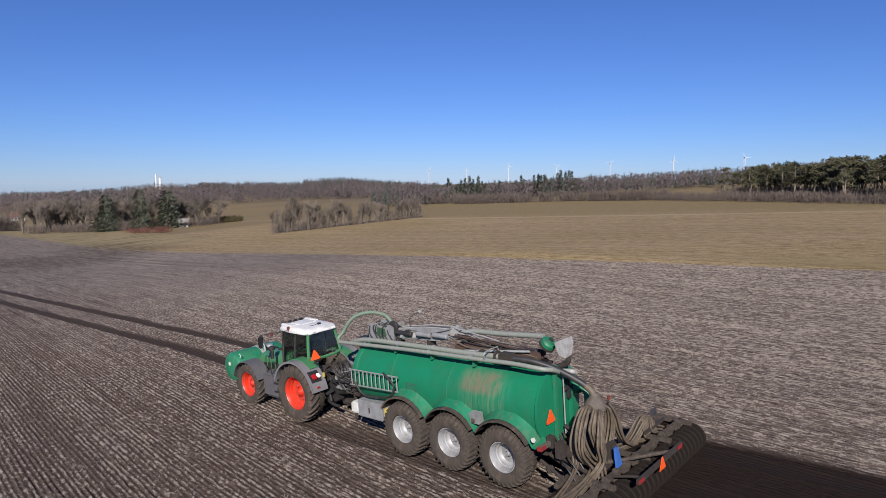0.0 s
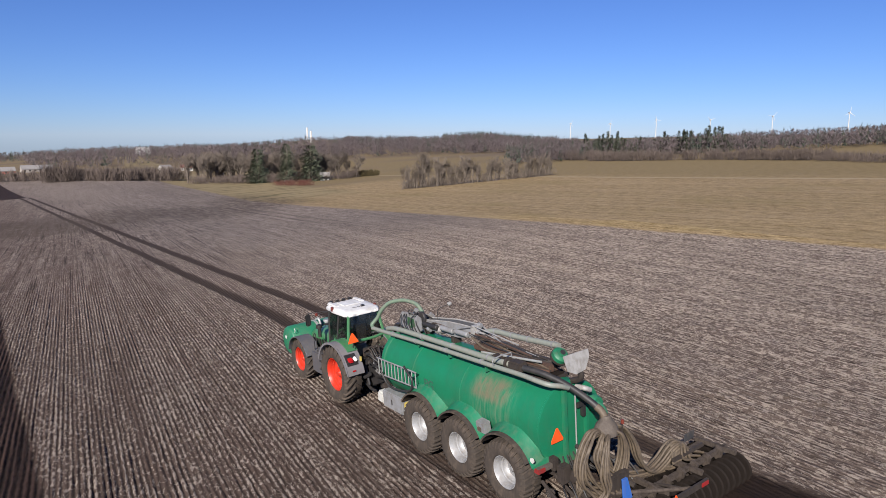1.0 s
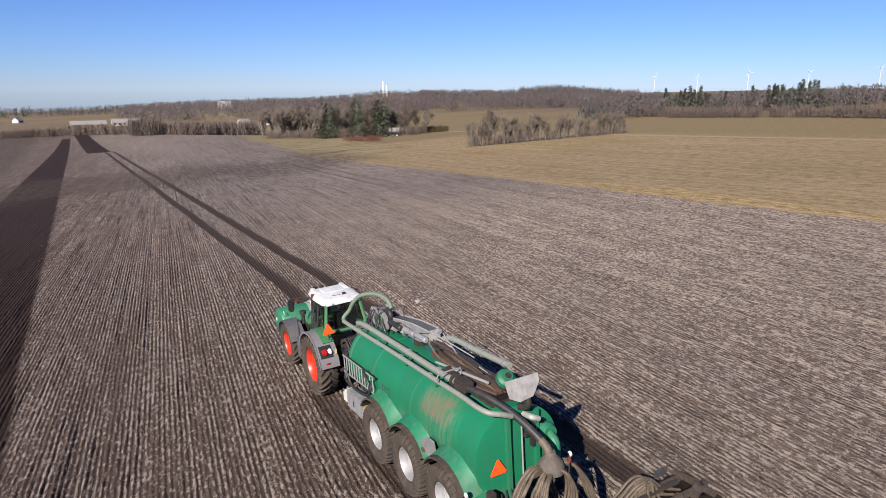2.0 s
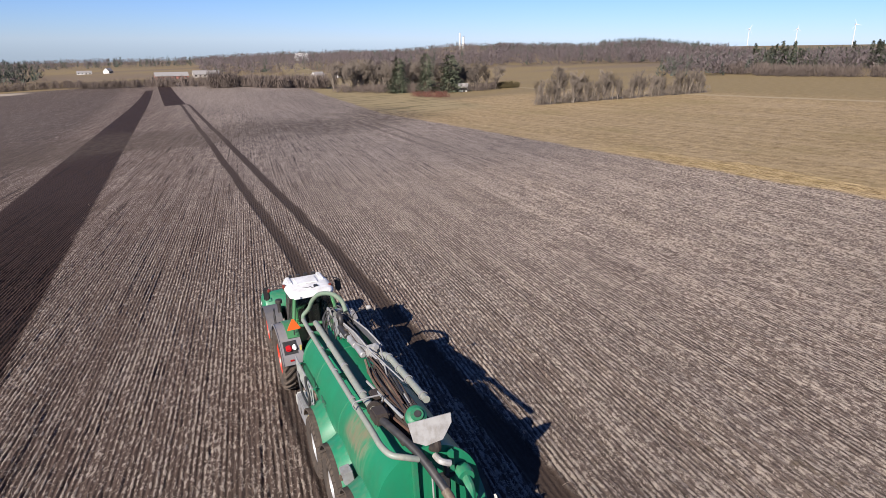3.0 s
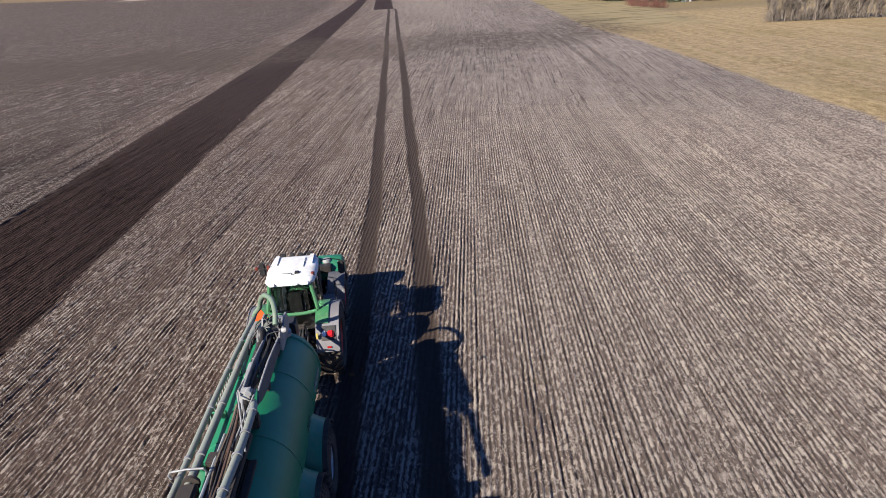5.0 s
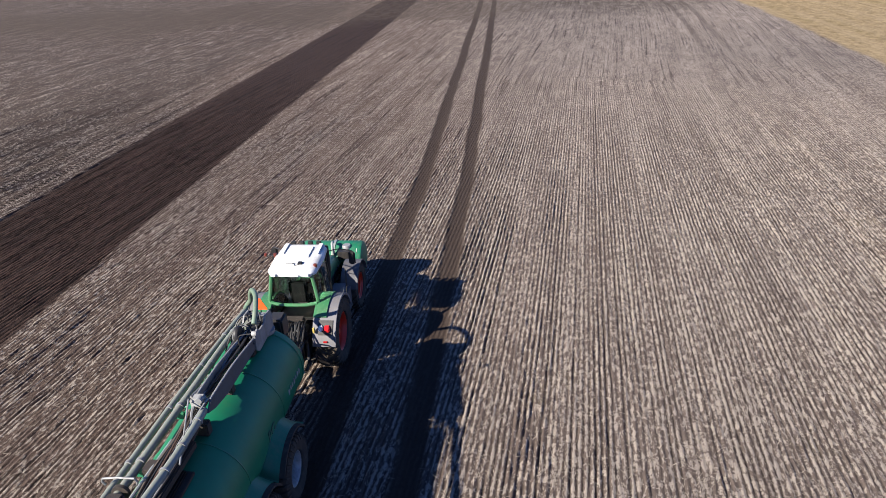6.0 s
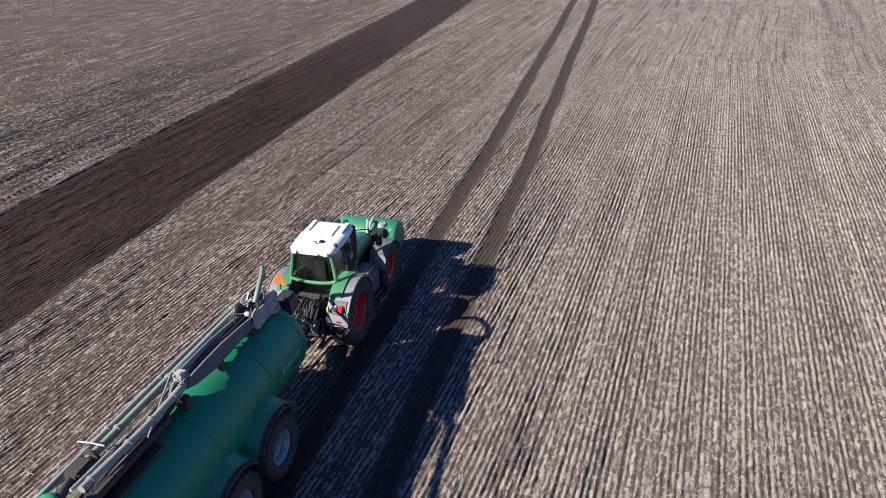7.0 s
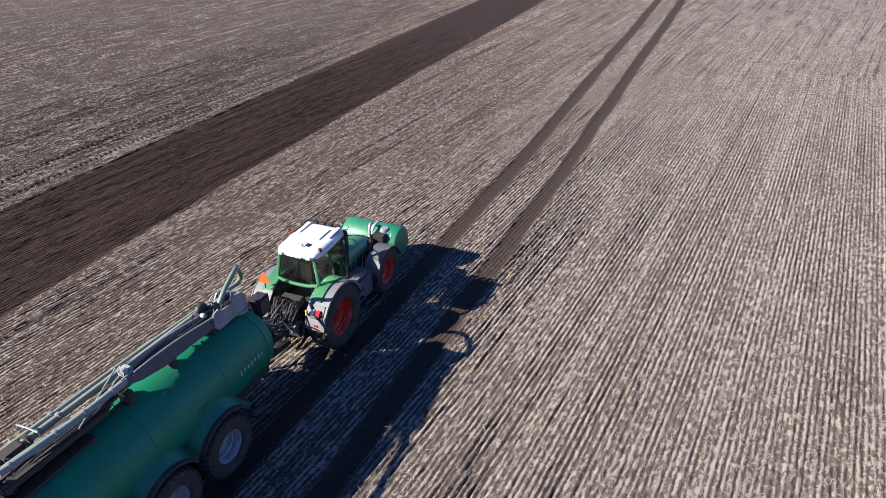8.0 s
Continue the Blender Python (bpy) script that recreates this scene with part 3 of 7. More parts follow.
def build_ground():
    """One sheet: fine columns across the rows near the machines, and wider cells out to the horizon."""
    rng = np.random.default_rng(4)
    step = ROW / 5
    xs_near = np.concatenate([np.arange(-66.0, -30.0, 2 * step), np.arange(-30.0, 37.0, step)])

    def spread(start, end, first, grow):
        out, v, s = [], start, first
        while v < end:
            v += s
            s *= grow
            out.append(min(v, end))
        return np.array(out)

    right = spread(xs_near[-1], 4600, 0.3, 1.22)
    left = -spread(66.0, 4600, 0.3, 1.22)[::-1]
    xs = np.concatenate([left, xs_near, right])
    ys = np.concatenate([-spread(27, 4600, 1.5, 1.4)[::-1], np.arange(-27, -19, 0.5), np.arange(-19, 22, 0.2), np.arange(22, 60, 0.45), spread(59.6, 4600, 0.8, 1.055)])
    gu, gy = np.meshgrid(xs, ys)
    gx = gu + SKEW * gy  # the sheet's columns follow the rows
    gz = height(gx, gy)
    fade = np.clip((50 - gy) / 32, 0, 1) * np.clip((gy + 28) / 2, 0, 1) * np.clip((gu + 65) / 12, 0, 1) * (gu < 36.9)
    gz += row_relief(gx, gy, rng) * fade
    roll = np.sin(gx / 310 + 1) * np.sin(gy / 270) * np.clip((np.hypot(gx, gy) - 500) / 800, 0, 1)
    gz += roll * 2.5
    nx, ny = len(xs), len(ys)
    idx = np.arange(nx * ny).reshape(ny, nx)
    faces = np.stack([idx[:-1, :-1], idx[:-1, 1:], idx[1:, 1:], idx[1:, :-1]], -1).reshape(-1, 4)
    me = bpy.data.meshes.new("ground")
    me.vertices.add(nx * ny)
    me.vertices.foreach_set("co", np.stack([gx, gy, gz], -1).ravel())
    me.loops.add(faces.size)
    me.loops.foreach_set("vertex_index", faces.ravel())
    me.polygons.add(len(faces))
    me.polygons.foreach_set("loop_start", np.arange(0, faces.size, 4))
    me.polygons.foreach_set("use_smooth", np.ones(len(faces), bool))
    me.update()
    px, py, _ = plan(gx, gy)
    me.attributes.new("plan", "FLOAT_VECTOR", "POINT").data.foreach_set("vector", np.stack([px, py, gz], -1).ravel())
    me.materials.append(MAT["field"])
    tagged(new("ground", me), "stubble field with drilled rows, ruts and tilled dark strips beside dry pasture", "ground", "", "structure")


build_ground()


def stuff(name, verts, faces, material, label, category):
    me = bpy.data.meshes.new(name)
    me.from_pydata(verts, [], faces)
    me.materials.append(MAT[material])
    return tagged(new(name, me), label, category, "", "stuff")


def straw_material():
    m = Mat("straw")
    g = m.node("ShaderNodeNewGeometry").outputs["Random Per Island"]
    n = m.noise(m.pos(), 30, 2)
    c = m.mix(g, (0.16, 0.128, 0.098), (0.44, 0.375, 0.305))
    return m.done(m.mix(m.math("MULTIPLY", n, 0.3), c, (0.12, 0.09, 0.07)), 0.8, 0.0, 0.2)


MAT["straw"] = straw_material()


def build_straw():
    """Loose straw and stubble ends on the unworked rows: bent slivers lying on the ridges."""
    rng = np.random.default_rng(11)
    n = 330000
    x = rng.uniform(-38, 35, n)
    y = -18 + 66 * rng.beta(1.0, 1.7, n)
    u = x - SKEW * y
    keep = rng.uniform(0, 1, n) < 0.30 + 0.35 * np.sin(u * 1.9 + 0.6 * np.sin(u * 0.53)) ** 2 + 0.45 * (slow(u * 1.9 + 3, y * 2.3) > 0.62)
    keep &= rng.uniform(0, 1, n) < np.clip(0.55 + 0.05 * x, 0.45, 1)
    rut = 0.011 * np.maximum(y - 10, 0) + 0.028 * np.clip(y - 14, -30, 0)
    keep &= ~((x > -17.3) & (x < -9.7)) & ~((x > -3.9) & (x < 4.1) & (y < -11)) & ~(np.abs(x - 1.85 - rut) < 0.4) & ~(np.abs(x - 4.05 - rut) < 0.4)
    keep &= ~((np.abs(np.abs(x) - 1.08) < 0.4) & (y < 0.3))
    x, y = x[keep], y[keep]
    n = len(x)
    ln = rng.gamma(2.5, 0.036, n).clip(0.04, 0.26)
    a = rng.normal(np.pi / 2, 1.0, n)
    w = rng.uniform(0.003, 0.0075, n)
    z = height(x, y) + rng.uniform(0.012, 0.045, n)
    dx, dy = np.cos(a), np.sin(a)
    lift = rng.uniform(-0.2, 0.5, n) * ln
    P = np.stack([x, y, z], -1)
    D = np.stack([dx * ln, dy * ln, lift * 0.4], -1)
    S = np.stack([-dy * w, dx * w, 0 * w], -1)
    bend = np.stack([-dy, dx, 0 * dx], -1) * (rng.normal(0, 0.07, n) * ln)[:, None]
    up = np.array([0, 0, 1.0]) * (rng.uniform(0, 0.12, n) * ln)[:, None]
    rows = [P - S, P + S, P + D * 0.5 + bend + S + up, P + D * 0.5 + bend - S + up, P + D + S * 0.4, P + D - S * 0.4]
    V = np.stack(rows, 1).reshape(-1, 3)
    base = np.arange(n)[:, None] * 6
    faces = np.concatenate([base + [0, 1, 2, 3], base + [3, 2, 4, 5]])
    stuff("straw", V.tolist(), faces.tolist(), "straw", "loose pale straw lying on the stubble rows", "straw")


build_straw()

# ---- the tractor ----
def tyre_mesh(bm, r, w, rim_r):
    """A tyre about the x axis, middle at the origin, outer side at -x, without its lugs."""
    h = w / 2
    prof = [(rim_r, -h * 0.62), (rim_r + 0.03, -h * 0.86), ((rim_r + r) / 2, -h), (r - 0.10, -h * 0.95), (r - 0.035, -h * 0.80), (r - 0.01, -h * 0.4), (r, 0)]
    prof = prof + [(a, -b) for a, b in prof[-2::-1]] + [(rim_r, -h * 0.62)]
    lathe(bm, prof[:-1], (0, 0, 0), "x", 48, False)
    return bm


def lug_mesh(bm, r, w, lugs, lug_h, side):
    """One slanting tread bar on the tyre's -x or +x half."""
    h, lean, step = w / 2, 0.30, 2 * math.pi / lugs * 0.27
    if lugs > 25:
        lean, step = 0.07, 2 * math.pi / lugs * 0.36
    verts = []
    for u, rad, da in ((0.02, r, 0), (0.55, r - 0.006, lean * 0.55), (0.88, r - 0.045, lean), (1.0, r - 0.13, lean * 1.1)):
        for top in (-0.012, lug_h):
            for d in (-step / 2, step / 2):
                ang, q = da + d * (0.75 if top > 0 else 1), rad + top * (1 if u < 0.95 else 0.5)
                verts.append(bm.verts.new((side * h * u * (1.015 if top > 0 else 1), q * math.cos(ang), q * math.sin(ang))))
    for i in range(3):
        a, b = verts[4 * i : 4 * i + 4], verts[4 * i + 4 : 4 * i + 8]
        for f in ((a[2], a[3], b[3], b[2]), (a[0], a[2], b[2], b[0]), (a[1], b[1], b[3], a[3])):
            bm.faces.new(f)
    bm.faces.new((verts[0], verts[1], verts[3], verts[2]))
    bm.faces.new((verts[12], verts[14], verts[15], verts[13]))
    bmesh.ops.recalc_face_normals(bm, faces=bm.faces)
    return bm


def disc_rim(bm, r, w, dish, hub):
    """A dished wheel disc about the x axis, open to -x."""
    h = w / 2 * 0.66
    lathe(bm, [(r + 0.02, -h - 0.015), (r - 0.005, -h - 0.025), (r - 0.02, -h - 0.005), (r - 0.03, -h + 0.03), (r - 0.055, -h + dish * 0.25), (r - 0.06, -h + dish * 0.55), (r - 0.085, -h + dish * 0.6), (r - 0.09, -h + dish * 0.85), (r * 0.66, -h + dish * 1.02), (r * 0.55, -h + dish), (hub * 1.25, -h + dish * 0.82), (hub, -h + dish * 0.80)], (0, 0, 0), "x", 40, False)
    return bm


def lug_ring(tyre, bars, lugs, first):
    """The tread: both bars, again and again round the tyre."""
    for n, bar in enumerate(bars):
        if first and n:
            bar.matrix_local = pose(0, 0, 0, 180 / lugs)
        for k in range(first, lugs):
            again("lug", bar, tyre, pose(0, 0, 0, 360 * (k + 0.5 * n) / lugs))


def wheel(parent, name, centre, r, w, lugs, lug_h, rim_r, dish, hub, rim_material, rim_label, flip, shared):
    """A wheel part: tyre > rim, hub and bolts. flip turns it for the right-hand side."""
    m = Matrix.Translation(Vector(centre) - BASE[parent.name]) @ (pose(0, 0, 0, 0, 0, 180) if flip else Matrix())
    if not shared:
        keep = BASE[parent.name]
        BASE[parent.name] = Vector((0, 0, 0))
        tyre = part("wheel", tyre_mesh(B(), r, w, rim_r), "rubber", parent, "muddy black rubber tyre with deep slanting lugs")
        rim = part("rim", disc_rim(B(), rim_r, w, dish, hub), rim_material, tyre, rim_label)
        h = -w / 2 * 0.66
        cap = lathe(B(), [(0.0, h + dish * (0.62 if rim_material == "silver_rim" else 0.25)), (hub * 0.55, h + dish * (0.63 if rim_material == "silver_rim" else 0.27)), (hub * 0.62, h + dish * (0.66 if rim_material == "silver_rim" else 0.4)), (hub * 0.95, h + dish * 0.84), (hub, h + dish * 0.92)], (0, 0, 0), "x", 24)
        cap = part("hub", cap, "grey_steel" if rim_material == "silver_rim" else rim_material, tyre)
        bolts = []
        for k in range(8):
            a = 2 * math.pi * k / 8
            bolts.append(part("bolt", lathe(B(), [(0.0, h + dish * 0.80), (0.022, h + dish * 0.80), (0.022, h + dish * 0.95)], (0, hub * 1.5 * math.cos(a), hub * 1.5 * math.sin(a)), "x", 6), "grey_steel", tyre))
        bars = [part("lug", lug_mesh(B(), r, w, lugs, lug_h, s), "rubber", tyre) for s in (-1, 1)]
        BASE[parent.name] = keep
        tyre.matrix_local = m
        shared.extend([tyre, rim, cap, bars, *bolts])
        lug_ring(tyre, bars, lugs, 1)
        return tyre
    tyre = again("wheel", shared[0], parent, m)
    tagged(tyre, shared[0]["label"])
    tagged(again("rim", shared[1], tyre, Matrix()), rim_label)
    again("hub", shared[2], tyre, Matrix())
    for b in shared[4:]:
        again("bolt", b, tyre, Matrix())
    lug_ring(tyre, shared[3], lugs, 0)
    return tyre


def build_tractor():
    T = thing("tractor", (0, 1.4, 0.0), "green farm tractor with white cab roof and red rims on stubble", "tractor")
    # wheels
    rear, front = [], []
    for sx in (-1, 1):
        wheel(T, "rear", (sx * 0.94, -0.12, 1.03), 0.955, 0.66, 22, 0.05, 0.55, 0.26, 0.17, "red_rim", "bright red wheel rim", sx > 0, rear)
        wheel(T, "front", (sx * 0.91, 2.86, 0.85), 0.755, 0.52, 20, 0.042, 0.43, 0.20, 0.14, "red_rim", "bright red wheel rim", sx > 0, front)
    # chassis and axles
    bm = B()
    cube(bm, -0.33, 0.33, -0.75, 3.75, 0.62, 1.10, 0.05)
    cube(bm, -0.26, 0.26, -0.95, -0.6, 0.55, 1.35, 0.05)
    part("chassis", bm, "black_steel", T, "dark muddy cast chassis")
    for y, z, r in ((-0.12, 1.03, 0.17), (2.86, 0.85, 0.12)):
        part("axle", lathe(B(), [(r * 0.7, -0.95), (r, -0.7), (r * 1.3, -0.35), (r * 1.3, 0.35), (r, 0.7), (r * 0.7, 0.95)], (0, y, z), "x", 20), "black_steel", T)
    # bonnet: a tapering, rounded hood
    bm = B()
    sections = [(1.15, 0.44, 1.15, 2.10), (2.0, 0.42, 1.12, 2.03), (2.9, 0.40, 1.08, 1.90), (3.32, 0.37, 1.05, 1.74), (3.52, 0.31, 1.08, 1.54)]
    loops = []
    for y, hw, z0, z1 in sections:
        ring = [(-hw, z0), (-hw * 1.03, z0 + (z1 - z0) * 0.55), (-hw * 0.92, z1 - 0.14), (-hw * 0.62, z1 - 0.03), (0, z1), (hw * 0.62, z1 - 0.03), (hw * 0.92, z1 - 0.14), (hw * 1.03, z0 + (z1 - z0) * 0.55), (hw, z0)]
        loops.append([bm.verts.new((x, y, z)) for x, z in ring])
    for a, b in zip(loops, loops[1:]):
        for k in range(8):
            bm.faces.new((a[k], a[k + 1], b[k + 1], b[k]))
        bm.faces.new((a[8], a[0], b[0], b[8]))
    bm.faces.new(loops[0])
    bm.faces.new(loops[-1])
    bmesh.ops.recalc_face_normals(bm, faces=bm.faces)
    hood = part("bonnet", bm, "green_tractor", T, "green engine bonnet with dark side grilles", 50)
    for sx in (-1, 1):
        for k in range(6):
            y = 1.55 + 0.26 * k
            part("grille", cube(B(), sx * 0.425 - 0.022, sx * 0.425 + 0.022, y, y + 0.18, 1.28, 1.62 - 0.02 * k, 0.01), "black_plastic", hood)
    for k in range(5):
        part("vent", cube(B(), -0.22 + 0.09 * k, -0.17 + 0.09 * k, 1.35, 2.1, 2.045, 2.105, 0.008, pose(0, 0, 0, -4.0)), "black_plastic", hood)
    # cab: floor, pillars, glass, roof
    part("cab_floor", cube(B(), -0.62, 0.62, -0.22, 1.25, 1.30, 1.48, 0.03), "black_plastic", T)
    low, high, zl, zh = 0.70, 0.585, 1.55, 2.96
    corners = {(-1, -1): (-0.66, -0.36, 2.08, -0.555, -0.27), (1, -1): (0.66, -0.36, 2.08, 0.555, -0.27), (-1, 1): (-0.60, 1.22, 1.50, -0.53, 1.22), (1, 1): (0.60, 1.22, 1.50, 0.53, 1.22)}
    for (sx, sy), (xl, yl, z0, xh, yh) in corners.items():
        bm = tube(B(), [(xl * 1.02, yl + (0.12 if sy < 0 else 0), z0 - 0.25), (xl * 1.03, yl, z0 + 0.1), ((xl * 1.06 + xh) / 2, (yl + yh) / 2, (z0 + zh) / 2), (xh, yh, zh)], 0.055 if sy < 0 else 0.04, 8, 4)
        part("pillar", bm, "green_tractor" if sy < 0 else "black_plastic", T, "green cab pillar" if sy < 0 else "slim black cab pillar")
    for sx in (-1, 1):
        part("pillar", tube(B(), [(sx * 0.70, 0.42, 1.5), (sx * 0.69, 0.40, 2.2), (sx * 0.585, 0.38, 3.0)], 0.03, 8, 3), "black_plastic", T, "slim black cab pillar")
    part("window_rail", tube(B(), [(-0.66, -0.40, 2.12), (-0.3, -0.43, 2.07), (0.3, -0.43, 2.07), (0.66, -0.40, 2.12)], 0.05, 8, 4), "green_tractor", T, "green rail under the rear window")
    part("rear_window", prism(B(), [(-0.60, -0.385, 2.14), (0.60, -0.385, 2.14), (0.52, -0.27, 2.95), (-0.52, -0.27, 2.95)], (0, 0.012, 0)), "cab_glass", T, "dark tinted glass pane")
    part("windscreen", prism(B(), [(-0.57, 1.23, 1.55), (0.57, 1.23, 1.55), (0.50, 1.24, 2.95), (-0.50, 1.24, 2.95)], (0, 0.012, 0)), "cab_glass", T, "dark tinted glass pane")
    for sx in (-1, 1):
        part("door", prism(B(), [(sx * 0.695, 0.44, 1.58), (sx * 0.63, 1.19, 1.58), (sx * 0.545, 1.19, 2.95), (sx * 0.585, 0.42, 2.95)], (sx * -0.012, 0, 0)), "cab_glass", T, "dark tinted glass cab door")
        part("side_window", prism(B(), [(sx * 0.695, -0.30, 2.05), (sx * 0.695, 0.38, 1.75), (sx * 0.585, 0.36, 2.95), (sx * 0.56, -0.22, 2.95)], (sx * -0.012, 0, 0)), "cab_glass", T, "dark tinted glass pane")
        part("side_panel", prism(B(), [(sx * 0.70, -0.42, 1.45), (sx * 0.70, 0.40, 1.45), (sx * 0.70, 0.38, 1.74), (sx * 0.70, -0.34, 2.04)], (sx * -0.03, 0, 0)), "dark_green", T)
        part("door_handle", cube(B(), sx * 0.69 - 0.02, sx * 0.69 + 0.02, 0.50, 0.64, 1.86, 1.90, 0.008), "black_plastic", T)
    part("seat", cube(cube(B(), -0.26, 0.26, 0.10, 0.60, 1.75, 1.92, 0.05), -0.25, 0.25, 0.02, 0.15, 1.88, 2.55, 0.05), "black_plastic", T, "black driver's seat behind dark glass")
    part("steering_wheel", tube(B(), [(0.19 * math.cos(a), 0.86 + 0.16 * math.sin(a), 2.12 + 0.09 * math.sin(a)) for a in (2 * math.pi * k / 12 for k in range(13))], 0.016, 6, 1), "black_plastic", T)
    part("dashboard", cube(B(), -0.30, 0.30, 0.95, 1.20, 1.5, 2.05, 0.06), "black_plastic", T)
    # roof
    bm = B()
    outline = [(-0.53, 1.33), (0.53, 1.33), (0.66, 1.18), (0.715, 0.55), (0.68, -0.18), (0.56, -0.37), (-0.56, -0.37), (-0.68, -0.18), (-0.715, 0.55), (-0.66, 1.18)]
    rings = [(0.985, 2.93), (1.0, 2.98), (0.985, 3.03), (0.92, 3.085), (0.78, 3.115)]
    loops = [[bm.verts.new((x * s, 0.48 + (y - 0.48) * s, z + 0.02 * (y - 0.5))) for x, y in outline] for s, z in rings]
    for a, b in zip(loops, loops[1:]):
        for k in range(10):
            bm.faces.new((a[k], a[(k + 1) % 10], b[(k + 1) % 10], b[k]))
    bm.faces.new(loops[0])
    bm.faces.new(loops[-1])
    bmesh.ops.recalc_face_normals(bm, faces=bm.faces)
    roof = part("roof", bm, "white_roof", T, "white moulded cab roof", 40)
    part("hatch", cube(B(), -0.34, 0.34, 0.40, 1.02, 3.11, 3.155, 0.02, pose(0, 0, 0, 1.7)), "white_roof", roof)
    for sx in (-1, 1):
        part("roof_hump", cube(B(), sx * 0.50 - 0.10, sx * 0.50 + 0.10, 0.55, 1.25, 3.06, 3.16, 0.045, pose(0, 0, 0, 2)), "white_roof", roof)
        part("work_lamp", cube(B(), sx * 0.46 - 0.07, sx * 0.46 + 0.07, -0.42, -0.35, 2.93, 3.02, 0.015), "white_lamp", roof)
    for k in range(4):
        part("work_lamp", cube(B(), -0.44 + 0.25 * k, -0.30 + 0.25 * k, 1.30, 1.40, 3.04, 3.17, 0.02), "black_plastic", roof, "black front work lamp")
    part("roof_strip", cube(B(), -0.24, 0.24, -0.41, -0.36, 2.93, 2.985, 0.012), "white_lamp", roof)
    part("roof_bracket", cube(B(), 0.12, 0.24, -0.02, 0.12, 3.10, 3.15, 0.015), "black_plastic", roof, "small black antenna foot")
    part("cable", tube(B(), [(0.18, 0.0, 3.12), (0.05, -0.06, 3.105), (0.02, 0.04, 3.12), (-0.06, 0.02, 3.115), (-0.22, 0.05, 3.115)], 0.008, 5, 4), "black_plastic", roof)
    for x, y, z in ((-0.70, 0.62, 2.98), (0.62, -0.02, 2.98)):
        bm = lathe(B(), [(0.035, 0.0), (0.035, 0.05), (0.055, 0.06), (0.05, 0.15), (0.0, 0.17)], (x, y, z), "z", 14)
        part("beacon", bm, "beacon_lens", roof, "small dull orange beacon")
        part("beacon_arm", rod(B(), (x * 0.94, y, z - 0.03), (x, y, z + 0.02), 0.02, 6), "black_steel", roof)
    # mirrors on arms
    for sx, mx, my, mz in ((-1, -1.14, 1.72, 2.56), (1, 1.24, 1.66, 2.47)):
        arm = part("mirror_arm", tube(B(), [(sx * 0.56, 1.26, 2.86), (sx * 0.9, 1.5, 2.84), (mx, my, mz + 0.24)], 0.016, 6, 4), "black_steel", T)
        part("mirror", cube(B(), mx - 0.10, mx + 0.10, my - 0.045, my + 0.045, mz - 0.22, mz + 0.22, 0.04), "black_plastic", arm, "black rear-view mirror housing")
    part("marker_arm", tube(B(), [(-0.68, 0.7, 3.0), (-0.95, 0.9, 2.93), (-1.12, 1.0, 2.88)], 0.012, 6, 3), "black_steel", T)
    part("marker_lamp", lathe(B(), [(0.0, 0), (0.05, 0.0), (0.055, 0.07), (0.0, 0.11)], (-1.13, 1.0, 2.86), "z", 12), "beacon_lens", T, "orange beacon on an arm")
    # rear fenders: grey shells over the wheels with a green shoulder
    for sx in (-1, 1):
        x0, x1 = (sx * 0.62, sx * 1.24)
        bm = arch(B(), (0, -0.12, 1.03), 1.04, 18, 170, x0, x1, 0.05, 22)
        fender = part("rear_fender", bm, "grey_fender", T, "dusty grey plastic rear fender", 50)
        part("fender_skirt", prism(B(), [(x1, -0.12 + 1.04 * math.cos(radians(a)), 1.03 + 1.04 * math.sin(radians(a))) for a in range(18, 170, 8)] + [(x1, -0.12 + 1.11 * math.cos(radians(a)), 1.03 + 1.11 * math.sin(radians(a))) for a in range(170, 17, -8)], (sx * 0.02, 0, 0)), "grey_fender", fender)
        bm = arch(B(), (0, -0.12, 1.03), 1.095, 62, 128, sx * 0.62, sx * 0.98, 0.035, 10)
        part("fender_top", bm, "green_tractor", fender, "green fender shoulder", 50)
        # the tail of the fender carries the lamps on a dark panel
        panel = part("fender_tail", arch(B(), (0, -0.12, 1.03), 1.092, 132, 153, sx * 0.78, sx * 1.17, 0.02, 8), "black_plastic", fender, "black lamp panel", 50)
        lean = pose(0, 0, 0, -52)
        part("tail_lamp", cube(B(), sx * 1.03 - 0.085, sx * 1.03 + 0.085, -1.09, -1.01, 1.60, 1.80, 0.03, lean), "red_lamp", panel, "red tail lamp")
        part("reversing_lamp", cube(B(), sx * 0.86 - 0.06, sx * 0.86 + 0.06, -1.09, -1.01, 1.62, 1.80, 0.03, lean), "white_lamp", panel, "clear lamp lens")
        part("reflector", cube(B(), sx * 0.98 - 0.06, sx * 0.98 + 0.06, -1.19, -1.15, 1.33, 1.38, 0.008), "red_lamp", panel)
        part("handle", cube(B(), sx * 0.68 - 0.03, sx * 0.68 + 0.03, -1.13, -1.06, 1.60, 1.76, 0.01), "yellow_plastic", panel, "yellow sticker")
    bm = prism(B(), [(-0.98, -0.90, 2.20), (-0.58, -0.88, 2.20), (-0.60, -0.87, 2.25), (-0.755, -0.84, 2.515), (-0.805, -0.84, 2.515), (-0.96, -0.88, 2.25)], (0, -0.012, 0))
    sign = part("warning_triangle", bm, "orange_reflector", T, "orange slow-vehicle triangle")
    part("sign_post", rod(B(), (-0.78, -0.87, 2.02), (-0.78, -0.86, 2.3), 0.018, 6), "black_steel", sign)
